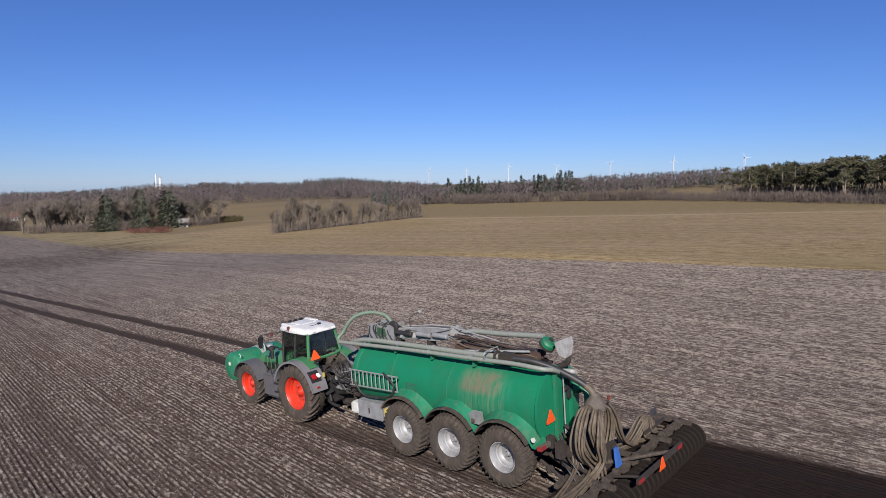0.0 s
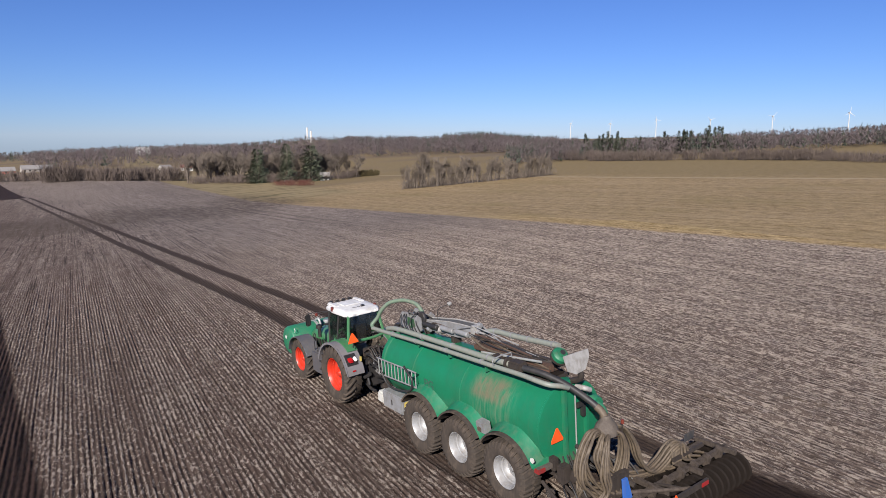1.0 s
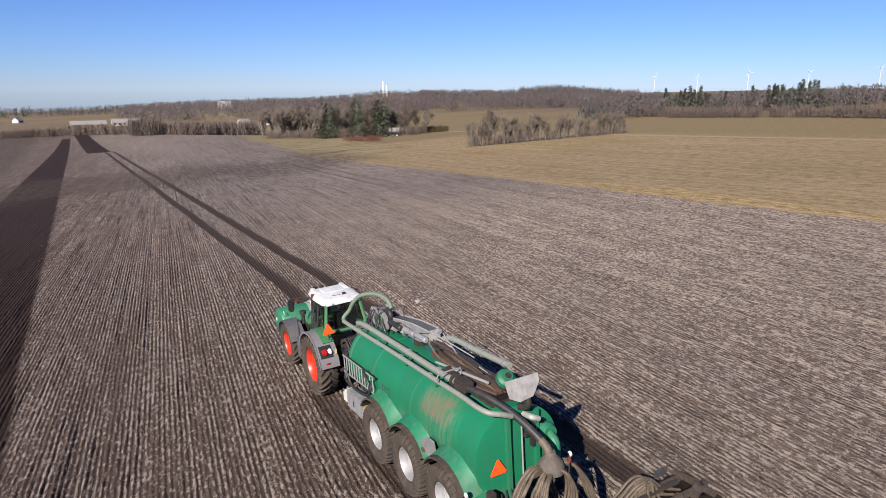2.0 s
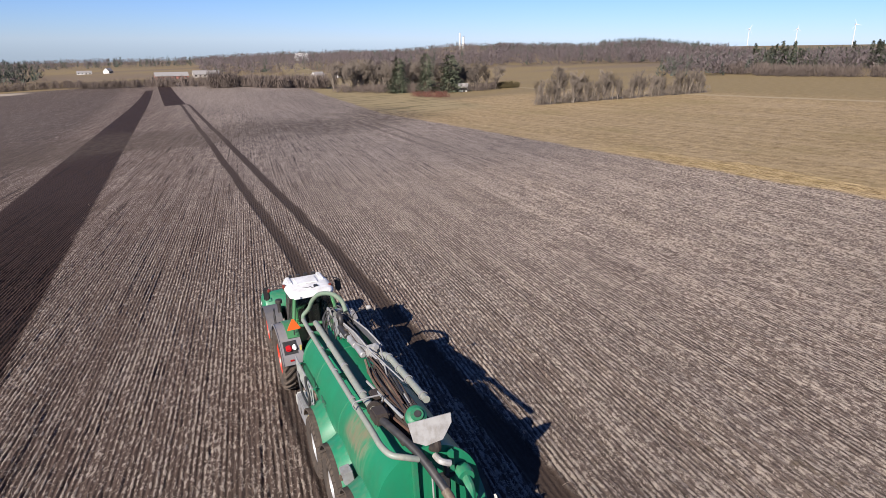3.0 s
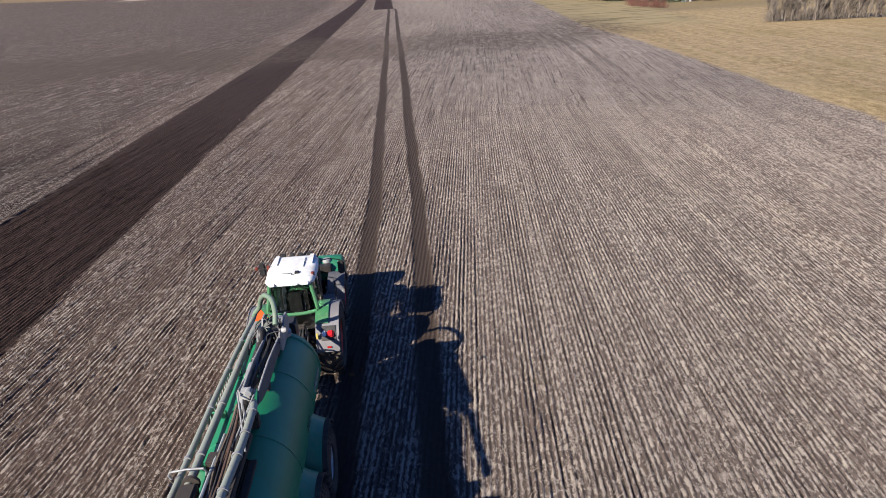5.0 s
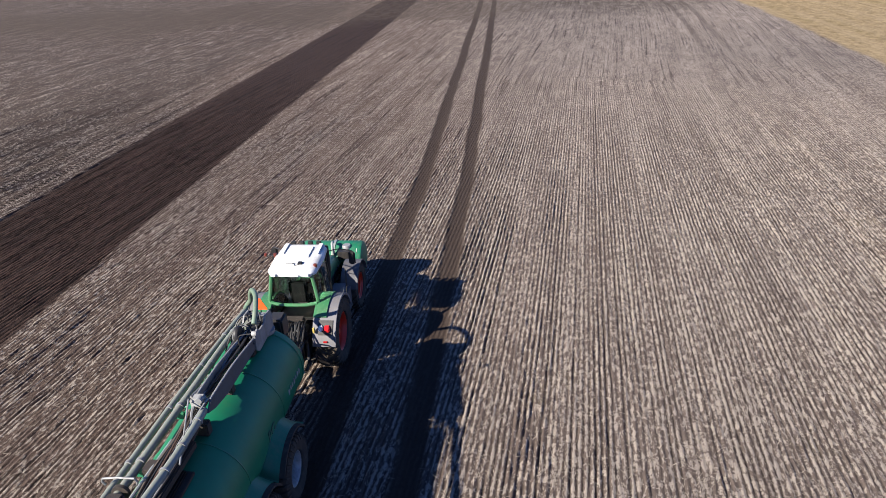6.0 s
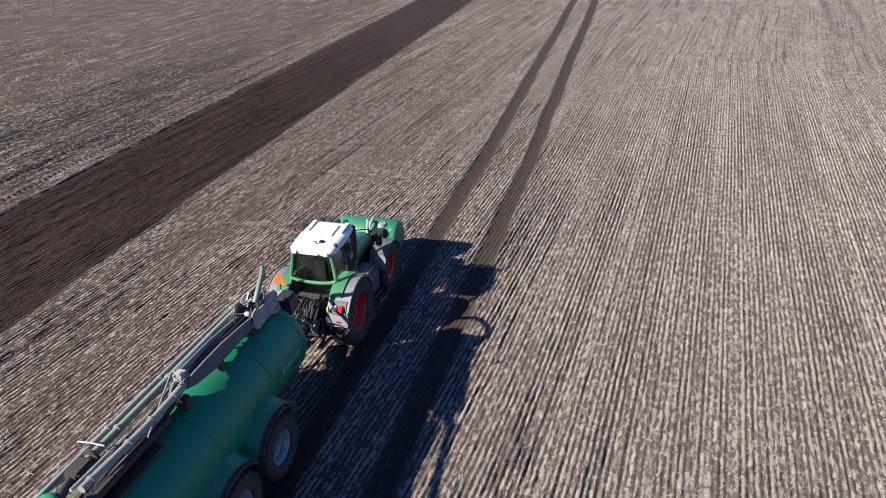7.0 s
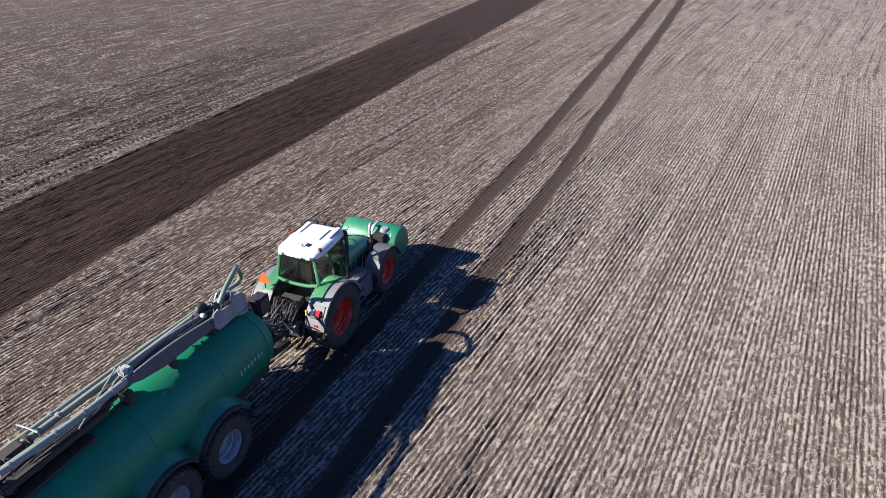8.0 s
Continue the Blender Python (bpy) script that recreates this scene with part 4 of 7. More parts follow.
    # front fenders, fuel tank, steps
    for sx in (-1, 1):
        bm = arch(B(), (0, 2.86, 0.85), 0.83, 15, 160, sx * 0.66, sx * 1.20, 0.035, 16)
        part("front_fender", bm, "grey_plastic", T, "dark grey plastic front fender", 50)
        part("fender_bracket", rod(B(), (sx * 0.4, 3.0, 1.2), (sx * 0.8, 3.0, 1.62), 0.03, 6), "black_steel", T)
        part("fuel_tank", cube(B(), sx * 0.42, sx * 1.02, 0.72, 2.05, 0.55, 1.42, 0.09), "grey_plastic", T, "dark grey fuel tank beside the cab")
        for k in range(3):
            part("step", cube(B(), sx * 1.0 - 0.08, sx * 1.0 + 0.14, 0.86, 1.28, 0.52 + 0.3 * k, 0.56 + 0.3 * k, 0.01), "black_steel", T)
        part("hand_rail", tube(B(), [(sx * 1.02, 1.42, 1.42), (sx * 1.04, 1.44, 1.95), (sx * 0.98, 1.62, 2.05), (sx * 0.96, 1.78, 1.95), (sx * 0.95, 1.8, 1.42)], 0.016, 6, 4), "black_steel", T)
    part("exhaust", tube(B(), [(0.52, 1.42, 1.8), (0.56, 1.43, 2.4), (0.56, 1.43, 2.85), (0.57, 1.36, 2.98)], 0.065, 12, 4), "black_steel", T, "black upright exhaust pipe")
    part("air_intake", lathe(B(), [(0.06, 0), (0.06, 0.3), (0.11, 0.32), (0.11, 0.44), (0.0, 0.48)], (-0.80, 1.60, 1.9), "z", 16), "black_plastic", T)
    # hitch at the tail
    for sx in (-1, 1):
        part("lift_arm", tube(B(), [(sx * 0.35, -0.6, 0.75), (sx * 0.42, -1.1, 0.62), (sx * 0.43, -1.45, 0.60)], 0.05, 8, 3), "black_steel", T)
        part("lift_ram", rod(B(), (sx * 0.36, -0.72, 1.5), (sx * 0.41, -1.05, 0.7), 0.045, 8), "black_steel", T)
        part("lift_bracket", cube(B(), sx * 0.36 - 0.06, sx * 0.36 + 0.06, -0.95, -0.55, 1.35, 1.55, 0.03), "black_steel", T)
    part("valve_block", cube(B(), -0.34, 0.34, -0.86, -0.62, 1.55, 1.85, 0.03), "muddy_steel", T)
    rng = random.Random(5)
    for k in range(26):
        x = -0.40 + 0.032 * k
        ex, ez = rng.uniform(-0.3, 0.3), rng.uniform(1.2, 1.75)
        bm = tube(B(), [(x, -0.8, 1.7 + rng.uniform(-0.1, 0.1)), (x + rng.uniform(-0.1, 0.1), -1.15, 1.75 + rng.uniform(-0.1, 0.22)), (x * 0.8 + rng.uniform(-0.15, 0.15), -1.65, 1.35 + rng.uniform(-0.35, 0.2)), (ex, -2.25, ez - 0.1), (ex * 0.8, -2.85, ez)], 0.016 + 0.008 * (k % 3 == 0), 6, 4)
        part("hydraulic_hose", bm, "black_hose" if k % 5 else "muddy_steel", T)
    for k in range(12):
        x, z = rng.uniform(-0.45, 0.45), rng.uniform(0.9, 1.7)
        part("coupling", cube(B(), x - 0.06, x + 0.06, -1.05 - 0.1 * (k % 3), -0.85, z - 0.07, z + 0.07, 0.02, pose(0, 0, 0, 17 * k, 9 * k, 0)), ("muddy_steel", "black_steel", "grey_steel")[k % 3], T)
    for k in range(9):
        x, z = rng.uniform(-0.5, 0.5), rng.uniform(1.1, 2.2)
        part("coupling", cube(B(), x - 0.09, x + 0.09, -2.62, -2.36 - 0.05 * (k % 3), z - 0.1, z + 0.1, 0.03, pose(0, 0, 0, 13 * k, 7 * k, 0)), ("muddy_steel", "black_steel")[k % 2], T)
    for ob in T.children:
        if ob.name.split(".")[0] in ("rear_window", "windscreen", "door", "side_window"):
            ob.visible_shadow = False
    return T


build_tractor()


def build_front_tank():
    F = thing("front_tank", (0, 4.3, 0.75), "green cylindrical front tank carried on the tractor's nose", "tank")
    bm = lathe(B(), [(0.0, -1.10), (0.22, -1.095), (0.42, -1.06), (0.515, -1.0), (0.55, -0.93), (0.55, 0.10), (0.545, 0.12), (0.55, 0.14), (0.55, 0.97), (0.515, 1.04), (0.42, 1.09), (0.22, 1.12), (0.0, 1.125)], (0, 4.36, 1.30), "x", 44)
    part("barrel", bm, "tank_paint_plain", F, "glossy green rounded tank body", 30)
    part("strap", lathe(B(), [(0.552, 0.06), (0.572, 0.065), (0.572, 0.16), (0.552, 0.165)], (0, 4.36, 1.30), "x", 44), "galvanised", F, "grey steel strap")
    part("filler_cap", lathe(B(), [(0.0, 0.06), (0.13, 0.055), (0.15, 0.0), (0.15, -0.1)], (0.55, 4.14, 1.80), "z", 20), "grey_steel", F, "grey round filler lid")
    part("filler_box", cube(B(), 0.30, 0.72, 3.74, 4.0, 1.50, 1.76, 0.03), "black_plastic", F)
    part("fill_pipe", tube(B(), [(0.15, 3.88, 1.4), (0.14, 3.84, 1.78), (0.12, 3.94, 2.0), (0.10, 4.14, 1.95)], 0.045, 10, 4), "galvanised", F)
    part("bracket", cube(B(), -0.42, 0.42, 3.70, 3.95, 0.75, 1.25, 0.03), "black_steel", F)
    part("badge", lathe(B(), [(0.0, -0.012), (0.07, -0.012), (0.075, 0.0)], (-1.10, 4.36, 1.46), "x", 24), "white_box", F, "small white oval badge")
    for sx in (-1, 1):
        part("cradle", prism(B(), [(sx * 0.6, 3.85, 0.86), (sx * 0.6, 4.8, 0.86), (sx * 0.6, 4.55, 0.98), (sx * 0.6, 4.05, 0.98)], (0.05, 0, 0)), "black_steel", F)
        part("ring_handle", tube(B(), [(sx * 0.95, 3.86, 1.70), (sx * 0.95, 3.78, 1.78), (sx * 0.95, 3.86, 1.86)], 0.014, 6, 4), "white_box", F)


    F.matrix_world = GROUND @ Matrix.Translation((0, 3.98, 0.75))


MAT["tank_paint_plain"] = painted("tank_paint_plain", (0.008, 0.152, 0.074), 0.46, 0.25)
build_front_tank()

# ---- the slurry tanker ----
AXLES = (-5.28, -7.0, -8.74)


def build_tanker():
    K = thing("slurry_tanker", (0, -6.4, 0), "green three-axle slurry tanker with silver rims and pipes on top", "slurry tanker")
    # barrel with a domed front, seam rings and a flat tail
    r, cz = 0.965, 2.0
    prof = [(0.0, -2.62), (0.35, -2.64), (0.65, -2.70), (0.85, -2.79), (0.94, -2.90), (r, -3.05), (r, -9.58), (r + 0.035, -9.585), (r + 0.05, -9.60), (r + 0.05, -9.65), (r - 0.04, -9.665), (0.55, -9.70), (0.0, -9.71)]
    barrel = part("barrel", lathe(B(), prof, (0, 0, cz), "y", 64), "tank_paint", K, "glossy green tank with a rusty dust smear", 28)
    for y in (-4.62, -6.76):
        part("seam", lathe(B(), [(r - 0.01, y - 0.02), (r + 0.012, y - 0.012), (r + 0.012, y + 0.012), (r - 0.01, y + 0.02)], (0, 0, cz), "y", 64), "tank_paint_plain", barrel)
    part("front_ring", lathe(B(), [(r - 0.02, -3.04), (r + 0.02, -3.06), (r + 0.02, -3.12), (r - 0.02, -3.14)], (0, 0, cz), "y", 64), "tank_paint_plain", barrel)
    # chassis, axles
    bm = B()
    for sx in (-1, 1):
        cube(bm, sx * 0.42 - 0.07, sx * 0.42 + 0.07, -9.9, -2.7, 0.82, 1.12, 0.02)
    for y in (-3.2, -6.0, -7.8, -9.7):
        cube(bm, -0.4, 0.4, y - 0.06, y + 0.06, 0.86, 1.08, 0.01)
    part("chassis", bm, "muddy_steel", K, "mud-caked steel chassis")
    for y in AXLES:
        part("axle", lathe(B(), [(0.07, -1.0), (0.09, -0.6), (0.09, 0.6), (0.07, 1.0)], (0, y, 0.89), "x", 14), "muddy_steel", K)
        for sx in (-1, 1):
            part("leaf_spring", tube(B(), [(sx * 0.5, y - 0.5, 0.88), (sx * 0.5, y, 0.74), (sx * 0.5, y + 0.5, 0.88)], 0.04, 6, 3), "muddy_steel", K)
    shared = []
    for y in AXLES:
        for sx in (-1, 1):
            wheel(K, "wheel", (sx * 1.05, y, 0.89), 0.745, 0.60, 30, 0.034, 0.385, 0.30, 0.085, "silver_rim", "dusty silver wheel rim", sx > 0, shared)
    # drawbar
    part("drawbar", tube(B(), [(0, -1.35, 0.62), (0, -2.0, 0.72), (0, -2.7, 0.95), (0, -3.4, 1.0)], 0.12, 8, 3), "muddy_steel", K)
    part("drawbar_eye", lathe(B(), [(0.06, -0.05), (0.12, -0.05), (0.12, 0.05), (0.06, 0.05)], (0, -1.3, 0.62), "z", 16), "black_steel", K)
    part("jack", rod(B(), (-0.35, -2.2, 0.35), (-0.35, -2.25, 1.25), 0.06, 10), "muddy_steel", K, "muddy parking jack")
    part("pto_shaft", rod(B(), (0, -0.9, 0.85), (0, -2.75, 1.2), 0.07, 12), "black_plastic", K)
    part("pump", lathe(B(), [(0.0, -2.35), (0.2, -2.35), (0.26, -2.42), (0.26, -2.62), (0.2, -2.7)], (0, 0, 1.28), "y", 24), "muddy_steel", K)
    # side skirts: green panels with three wheel arches, and rubber mudguards
    for sx in (-1, 1):
        bm, rows = B(), []
        for k in range(113):
            y = -9.86 + 0.05 * k
            edge = max([1.30] + [0.89 + math.sqrt(max(0.955**2 - (y - q) ** 2, 0)) for q in AXLES])
            edge = min(edge, 1.86)
            top = 1.98 if y < -4.95 else 1.98 - 0.66 * ((y + 4.95) / 0.69) ** 1.5
            top = max(min(top, edge + 0.16), edge + 0.02)
            line = []
            for f in (0.0, 0.06, 0.5, 1.0):
                z = edge + (top - edge) * f
                tank_x = math.sqrt(max(0.965**2 - (z - 2.0) ** 2, 0.2))
                line.append((sx * (1.22 + (tank_x - 0.01 - 1.22) * f**0.9), y, z))
            rows.append([bm.verts.new(q) for q in line] + [bm.verts.new((q[0] - sx * 0.03, q[1], q[2] - 0.012)) for q in line[::-1]])
        for p, q in zip(rows, rows[1:]):
            for k in range(8):
                bm.faces.new((p[k], p[(k + 1) % 8], q[(k + 1) % 8], q[k]))
        bm.faces.new(rows[0])
        bm.faces.new(rows[-1][::-1])
        bmesh.ops.recalc_face_normals(bm, faces=bm.faces)
        skirt = part("side_skirt", bm, "tank_paint_plain", K, "green wheel-arch panel", 30)
        for y in AXLES:
            part("mudguard", arch(B(), (0, y, 0.89), 0.90, 33, 147, sx * 0.72, sx * 1.33, 0.045, 16), "rubber", skirt, "black rubber mudguard edge", 50)
        # service box with a lamp between the second and third wheel
        box = part("lamp_box", cube(B(), sx * 1.0, sx * 1.22, -8.02, -7.72, 1.56, 1.84, 0.015, pose(0, 0, 0, 0, sx * 8)), "grey_steel", K, "dusty grey side lamp box")
        part("side_lamp", cube(B(), sx * 1.21, sx * 1.26, -7.90, -7.80, 1.60, 1.70, 0.01, pose(0, 0, 0, 0, sx * 8)), "brown_hose", box)
        # rear lamp bar
        bar = part("lamp_bar", cube(B(), sx * 0.92, sx * 1.36, -9.97, -9.86, 1.34, 1.46, 0.015), "dust_steel", K, "dirty lamp bar with dull red ends")
        part("tail_lamp", cube(B(), sx * 1.16, sx * 1.375, -9.99, -9.845, 1.35, 1.45, 0.012), "dull_red", bar, "red tail lamp")
        part("lamp_bracket", cube(B(), sx * 0.76, sx * 0.92, -10.0, -9.82, 1.26, 1.56, 0.02), "muddy_steel", bar)
        part("side_badge", lathe(B(), [(0.0, -0.01), (0.06, -0.01), (0.06, 0.012)], (sx * 1.30, -9.72, 1.56), "x", 16), "white_box", K)
        # letters on the flank
        curve = bpy.data.curves.new("letters", "FONT")
        curve.body, curve.size, curve.align_x, curve.align_y, curve.extrude = "PG", 0.36, "CENTER", "CENTER", 0.004
        tmp = new("letters", curve)
        deps = bpy.context.evaluated_depsgraph_get()
        me = bpy.data.meshes.new_from_object(tmp.evaluated_get(deps))
        bpy.data.objects.remove(tmp)
        bm = B()
        bm.from_mesh(me)
        bmesh.ops.transform(bm, matrix=Matrix.Translation((sx * 0.968, -5.42, 2.03)) @ pose(0, 0, 0, 90, 0, 90 * sx), verts=bm.verts)
        part("lettering", bm, "dark_mark", barrel, "dark letters on the tank's flank")
    # hatched marks on the far front flank that cannot be read
    for k in range(7):
        part("marking", cube(B(), 0.955, 0.972, -3.42 - 0.13 * k, -3.36 - 0.13 * k, 2.0 + 0.02 * (k % 3), 2.13 + 0.02 * (k % 2), 0.003), "plate_steel", barrel)
    # orange triangle and reinforced tail plates
    bm = prism(B(), [(-0.72, -9.74, 1.74), (-0.36, -9.74, 1.74), (-0.35, -9.74, 1.79), (-0.515, -9.74, 2.07), (-0.56, -9.74, 2.07), (-0.73, -9.74, 1.79)], (0, -0.012, 0))
    part("warning_triangle", bm, "orange_reflector", K, "orange slow-vehicle triangle")
    for x in (-0.28, 0.42):
        part("tail_rib", cube(B(), x - 0.05, x + 0.05, -9.80, -9.70, 1.12, 2.88, 0.01), "tank_paint_plain", barrel)
    part("sight_tube", rod(B(), (0.02, -9.80, 1.3), (0.02, -9.80, 2.8), 0.018, 8), "galvanised", barrel, "dirty sight tube")
    part("tail_valve", lathe(B(), [(0.0, -9.95), (0.16, -9.95), (0.19, -9.86), (0.19, -9.72)], (0.62, 0, 2.35), "y", 20), "tank_paint_plain", barrel)
    part("tail_pipe", tube(B(), [(0.62, -9.9, 2.35), (0.62, -10.1, 2.2), (0.6, -10.12, 1.7)], 0.09, 10, 4), "tank_paint_plain", barrel)
    # pipes along the top
    p1 = tube(B(), [(-0.66, -2.02, 2.90), (-0.70, -3.2, 2.96), (-0.74, -5.4, 3.06), (-0.76, -7.6, 3.12), (-0.77, -8.9, 3.16), (-0.77, -9.42, 3.15), (-0.68, -9.72, 3.11), (-0.46, -9.82, 3.05), (-0.22, -9.82, 2.94)], 0.058, 14, 6)
    pipe = part("top_pipe", p1, "grey_green_pipe", K, "grey-green pipe along the tank's shoulder", 60)
    arc = tube(B(), [(-0.66, -2.06, 2.92), (-0.62, -1.96, 3.0), (-0.47, -2.06, 3.20), (-0.37, -2.22, 3.48), (-0.20, -2.46, 3.70), (0.04, -2.9, 3.79), (0.18, -3.35, 3.71), (0.20, -3.62, 3.50)], 0.06, 14, 6)
    part("gooseneck", arc, "green_hose", K, "arched grey-green hose over the tank's front", 60)
    p2 = tube(B(), [(-0.42, -2.55, 2.93), (-0.47, -3.3, 3.06), (-0.50, -5.4, 3.12), (-0.53, -7.4, 3.16), (-0.53, -8.3, 3.20)], 0.075, 14, 6)
    part("top_pipe", p2, "grey_green_pipe", K, "grey-green pipe along the tank's top", 60)
    for y, z in ((-3.3, 3.0), (-4.55, 3.04), (-6.0, 3.09), (-7.5, 3.13)):
        part("clamp", lathe(B(), [(0.074, -0.03), (0.084, -0.03), (0.084, 0.03), (0.074, 0.03)], (-0.47 - 0.013 * (-3 - y), y, z + 0.055), "y", 16), "grey_steel", pipe)
        part("clamp", lathe(B(), [(0.057, -0.03), (0.068, -0.03), (0.068, 0.03), (0.057, 0.03)], (-0.695 - 0.014 * (-3 - y), y, z - 0.03 + 0.007 * (-3 - y)), "y", 16), "grey_steel", pipe)
        part("pipe_foot", cube(B(), -0.66, -0.46, y - 0.03, y + 0.03, 2.84, 3.0, 0.01), "tank_paint_plain", pipe)
    part("flange", lathe(B(), [(0.13, -0.03), (0.15, -0.03), (0.15, 0.03), (0.13, 0.03)], (-0.50, -8.2, 3.20), "y", 16), "muddy_steel", pipe)
    part("valve", cube(B(), -0.64, -0.34, -8.72, -8.30, 3.08, 3.32, 0.04), "muddy_steel", pipe, "dirty pipe valve")
    part("valve_frame", tube(B(), [(-0.85, -8.05, 3.2), (-0.85, -8.07, 3.36), (-0.3, -8.07, 3.38), (-0.3, -8.05, 3.2)], 0.018, 6, 2), "grey_steel", pipe)
    hose = tube(B(), [(-0.50, -8.7, 3.20), (-0.38, -9.2, 3.16), (-0.18, -9.75, 2.98), (-0.02, -10.3, 2.70), (0.04, -10.5, 2.54)], 0.076, 14, 6)
    part("feed_hose", hose, "black_hose", K, "thick dark hose to the distributor", 60)
    part("hose_end", tube(B(), [(0.01, -10.42, 2.62), (0.05, -10.54, 2.52), (0.06, -10.6, 2.40)], 0.085, 14, 3), "brown_hose", K)
    # ladder carried along the flank
    ladder = part("ladder_rail", tube(B(), [(-1.13, -3.0, 2.28), (-1.15, -5.10, 2.34)], 0.022, 6, 0), "grey_steel", K, "grey steel ladder rail")
    part("ladder_rail", tube(B(), [(-1.13, -2.98, 1.80), (-1.15, -5.08, 1.90)], 0.022, 6, 0), "grey_steel", K, "grey steel ladder rail")
    for k in range(12):
        y = -3.08 - 0.178 * k
        part("rung", rod(B(), (-1.135, y, 1.805 + 0.009 * k), (-1.135, y, 2.28 + 0.005 * k), 0.016, 6), "galvanised", ladder)
    for y in (-3.3, -4.9):
        part("ladder_bracket", rod(B(), (-0.88, y, 2.2), (-1.14, y, 2.2), 0.025, 6), "tank_paint_plain", ladder)
    part("suction_hose", tube(B(), [(-1.18, -4.55, 2.40), (-1.22, -4.75, 2.30), (-1.22, -4.98, 2.1), (-1.22, -4.85, 1.78), (-1.2, -4.2, 1.62), (-1.18, -3.6, 1.60), (-1.16, -3.2, 1.95)], 0.032, 8, 5), "black_hose", K, "black hose draped on the ladder")
    # tool box, can, yellow reflectors
    part("tool_box", cube(B(), -1.30, -0.92, -4.48, -3.44, 0.95, 1.46, 0.03), "grey_steel", K, "grey metal tool box")
    part("box_lock", cube(B(), -1.315, -1.298, -3.97, -3.93, 1.12, 1.28, 0.004), "black_plastic", K)
    part("water_can", cube(B(), -1.28, -0.98, -3.40, -3.08, 0.98, 1.32, 0.05), "white_box", K, "white plastic can")
    part("wheel_chock", cube(B(), -1.27, -1.10, -4.62, -4.53, 1.12, 1.36, 0.03), "yellow_plastic", K, "dull yellow wheel chock")
    rng = random.Random(9)
    # loading arm folded on the tank's back
    part("turret", lathe(B(), [(0.0, 0.34), (0.16, 0.34), (0.20, 0.28), (0.20, 0.0), (0.26, -0.02), (0.26, -0.10)], (0.15, -3.05, 3.02), "z", 24), "grey_steel", K, "grey crane turret")
    part("turret_head", cube(B(), 0.02, 0.28, -3.8, -3.0, 3.10, 3.36, 0.05), "black_steel", K)
    for x in (-0.16, 0.32):
        part("turret_plate", prism(B(), [(x, -2.92, 3.02), (x, -2.90, 3.36), (x, -3.02, 3.50), (x, -3.30, 3.52), (x, -3.42, 3.40), (x, -3.72, 3.42), (x, -3.84, 3.52), (x, -4.02, 3.46), (x, -4.04, 3.10), (x, -3.9, 2.98)], (0.035, 0, 0)), "grey_steel", K, "dusty grey crane turret plate")
    part("oil_tank", cube(B(), 0.04, 0.42, -2.58, -2.12, 2.38, 2.92, 0.05), "black_steel", K, "dark oil tank at the tank's front")
    for k in range(9):
        a = rng.uniform(-0.35, 0.4)
        part("front_hose", tube(B(), [(a, -0.78, 1.55 + 0.04 * (k % 4)), (a + rng.uniform(-0.2, 0.2), -1.2, 1.35 + 0.09 * (k % 4)), (a + rng.uniform(-0.15, 0.15), -1.9, 1.5 + 0.1 * (k % 5)), (a * 0.8, -2.45, 1.95 + 0.08 * (k % 4)), (a * 0.6 + 0.05, -2.68, 2.5 + 0.06 * (k % 3))], 0.022, 6, 4), "black_hose" if k % 3 else "grey_steel", K)
    for k in range(6):
        a = -0.30 + 0.10 * k
        part("riser_hose", tube(B(), [(a * 0.6, -2.60, 1.7), (a, -2.56, 2.2 + 0.05 * (k % 3)), (a + rng.uniform(-0.06, 0.06), -2.62, 2.75), (a * 0.7 + 0.05, -2.85, 3.08), (a * 0.5 + 0.08, -3.15, 3.22)], 0.02 + 0.006 * (k % 3), 6, 5), ("black_hose", "muddy_steel", "grey_steel")[k % 3], K)
    part("turret_panel", prism(B(), [(-0.172, -3.30, 3.14), (-0.172, -3.34, 3.40), (-0.172, -3.66, 3.38), (-0.172, -3.72, 3.16), (-0.172, -3.5, 3.08)], (0.012, 0, 0)), "dark_green", K, "worn green turret panel")
    part("turret_valve", cube(B(), -0.12, 0.03, -3.62, -3.22, 3.18, 3.42, 0.03), "grey_green_pipe", K)
    part("pulley", lathe(B(), [(0.05, -0.05), (0.17, -0.05), (0.19, -0.02), (0.19, 0.02), (0.17, 0.05), (0.05, 0.05)], (-0.05, -3.95, 3.45), "x", 20), "black_steel", K)
    for x in (-0.02, 0.29):
        # the right-hand plate faces away from the sun: its shade is painted in
        part("arm_plate", prism(B(), [(x, -3.2, 3.10), (x, -3.9, 3.36), (x, -5.2, 3.54), (x, -6.3, 3.58), (x, -6.5, 3.42), (x, -6.2, 3.30), (x, -5.6, 3.18), (x, -3.9, 3.12)], (0.03, 0, 0)), "shaded_grey_paint" if x > 0 else "grey_steel", K, "dusty grey crane arm plate")
        part("plate_edge", tube(B(), [(x + 0.015, -3.9, 3.37), (x + 0.015, -5.2, 3.55), (x + 0.015, -6.3, 3.59)], 0.02, 6, 2), "plate_steel", K)
    part("lift_ram", rod(B(), (0.10, -3.4, 3.10), (0.10, -5.2, 3.24), 0.055, 10), "galvanised", K)
    part("ram_rod", rod(B(), (0.10, -5.1, 3.23), (0.12, -6.1, 3.36), 0.03, 8), "galvanised", K)
    part("arm_joint", cube(B(), -0.05, 0.20, -6.42, -6.18, 3.38, 3.64, 0.04), "plate_steel", K, "pale folding joint")
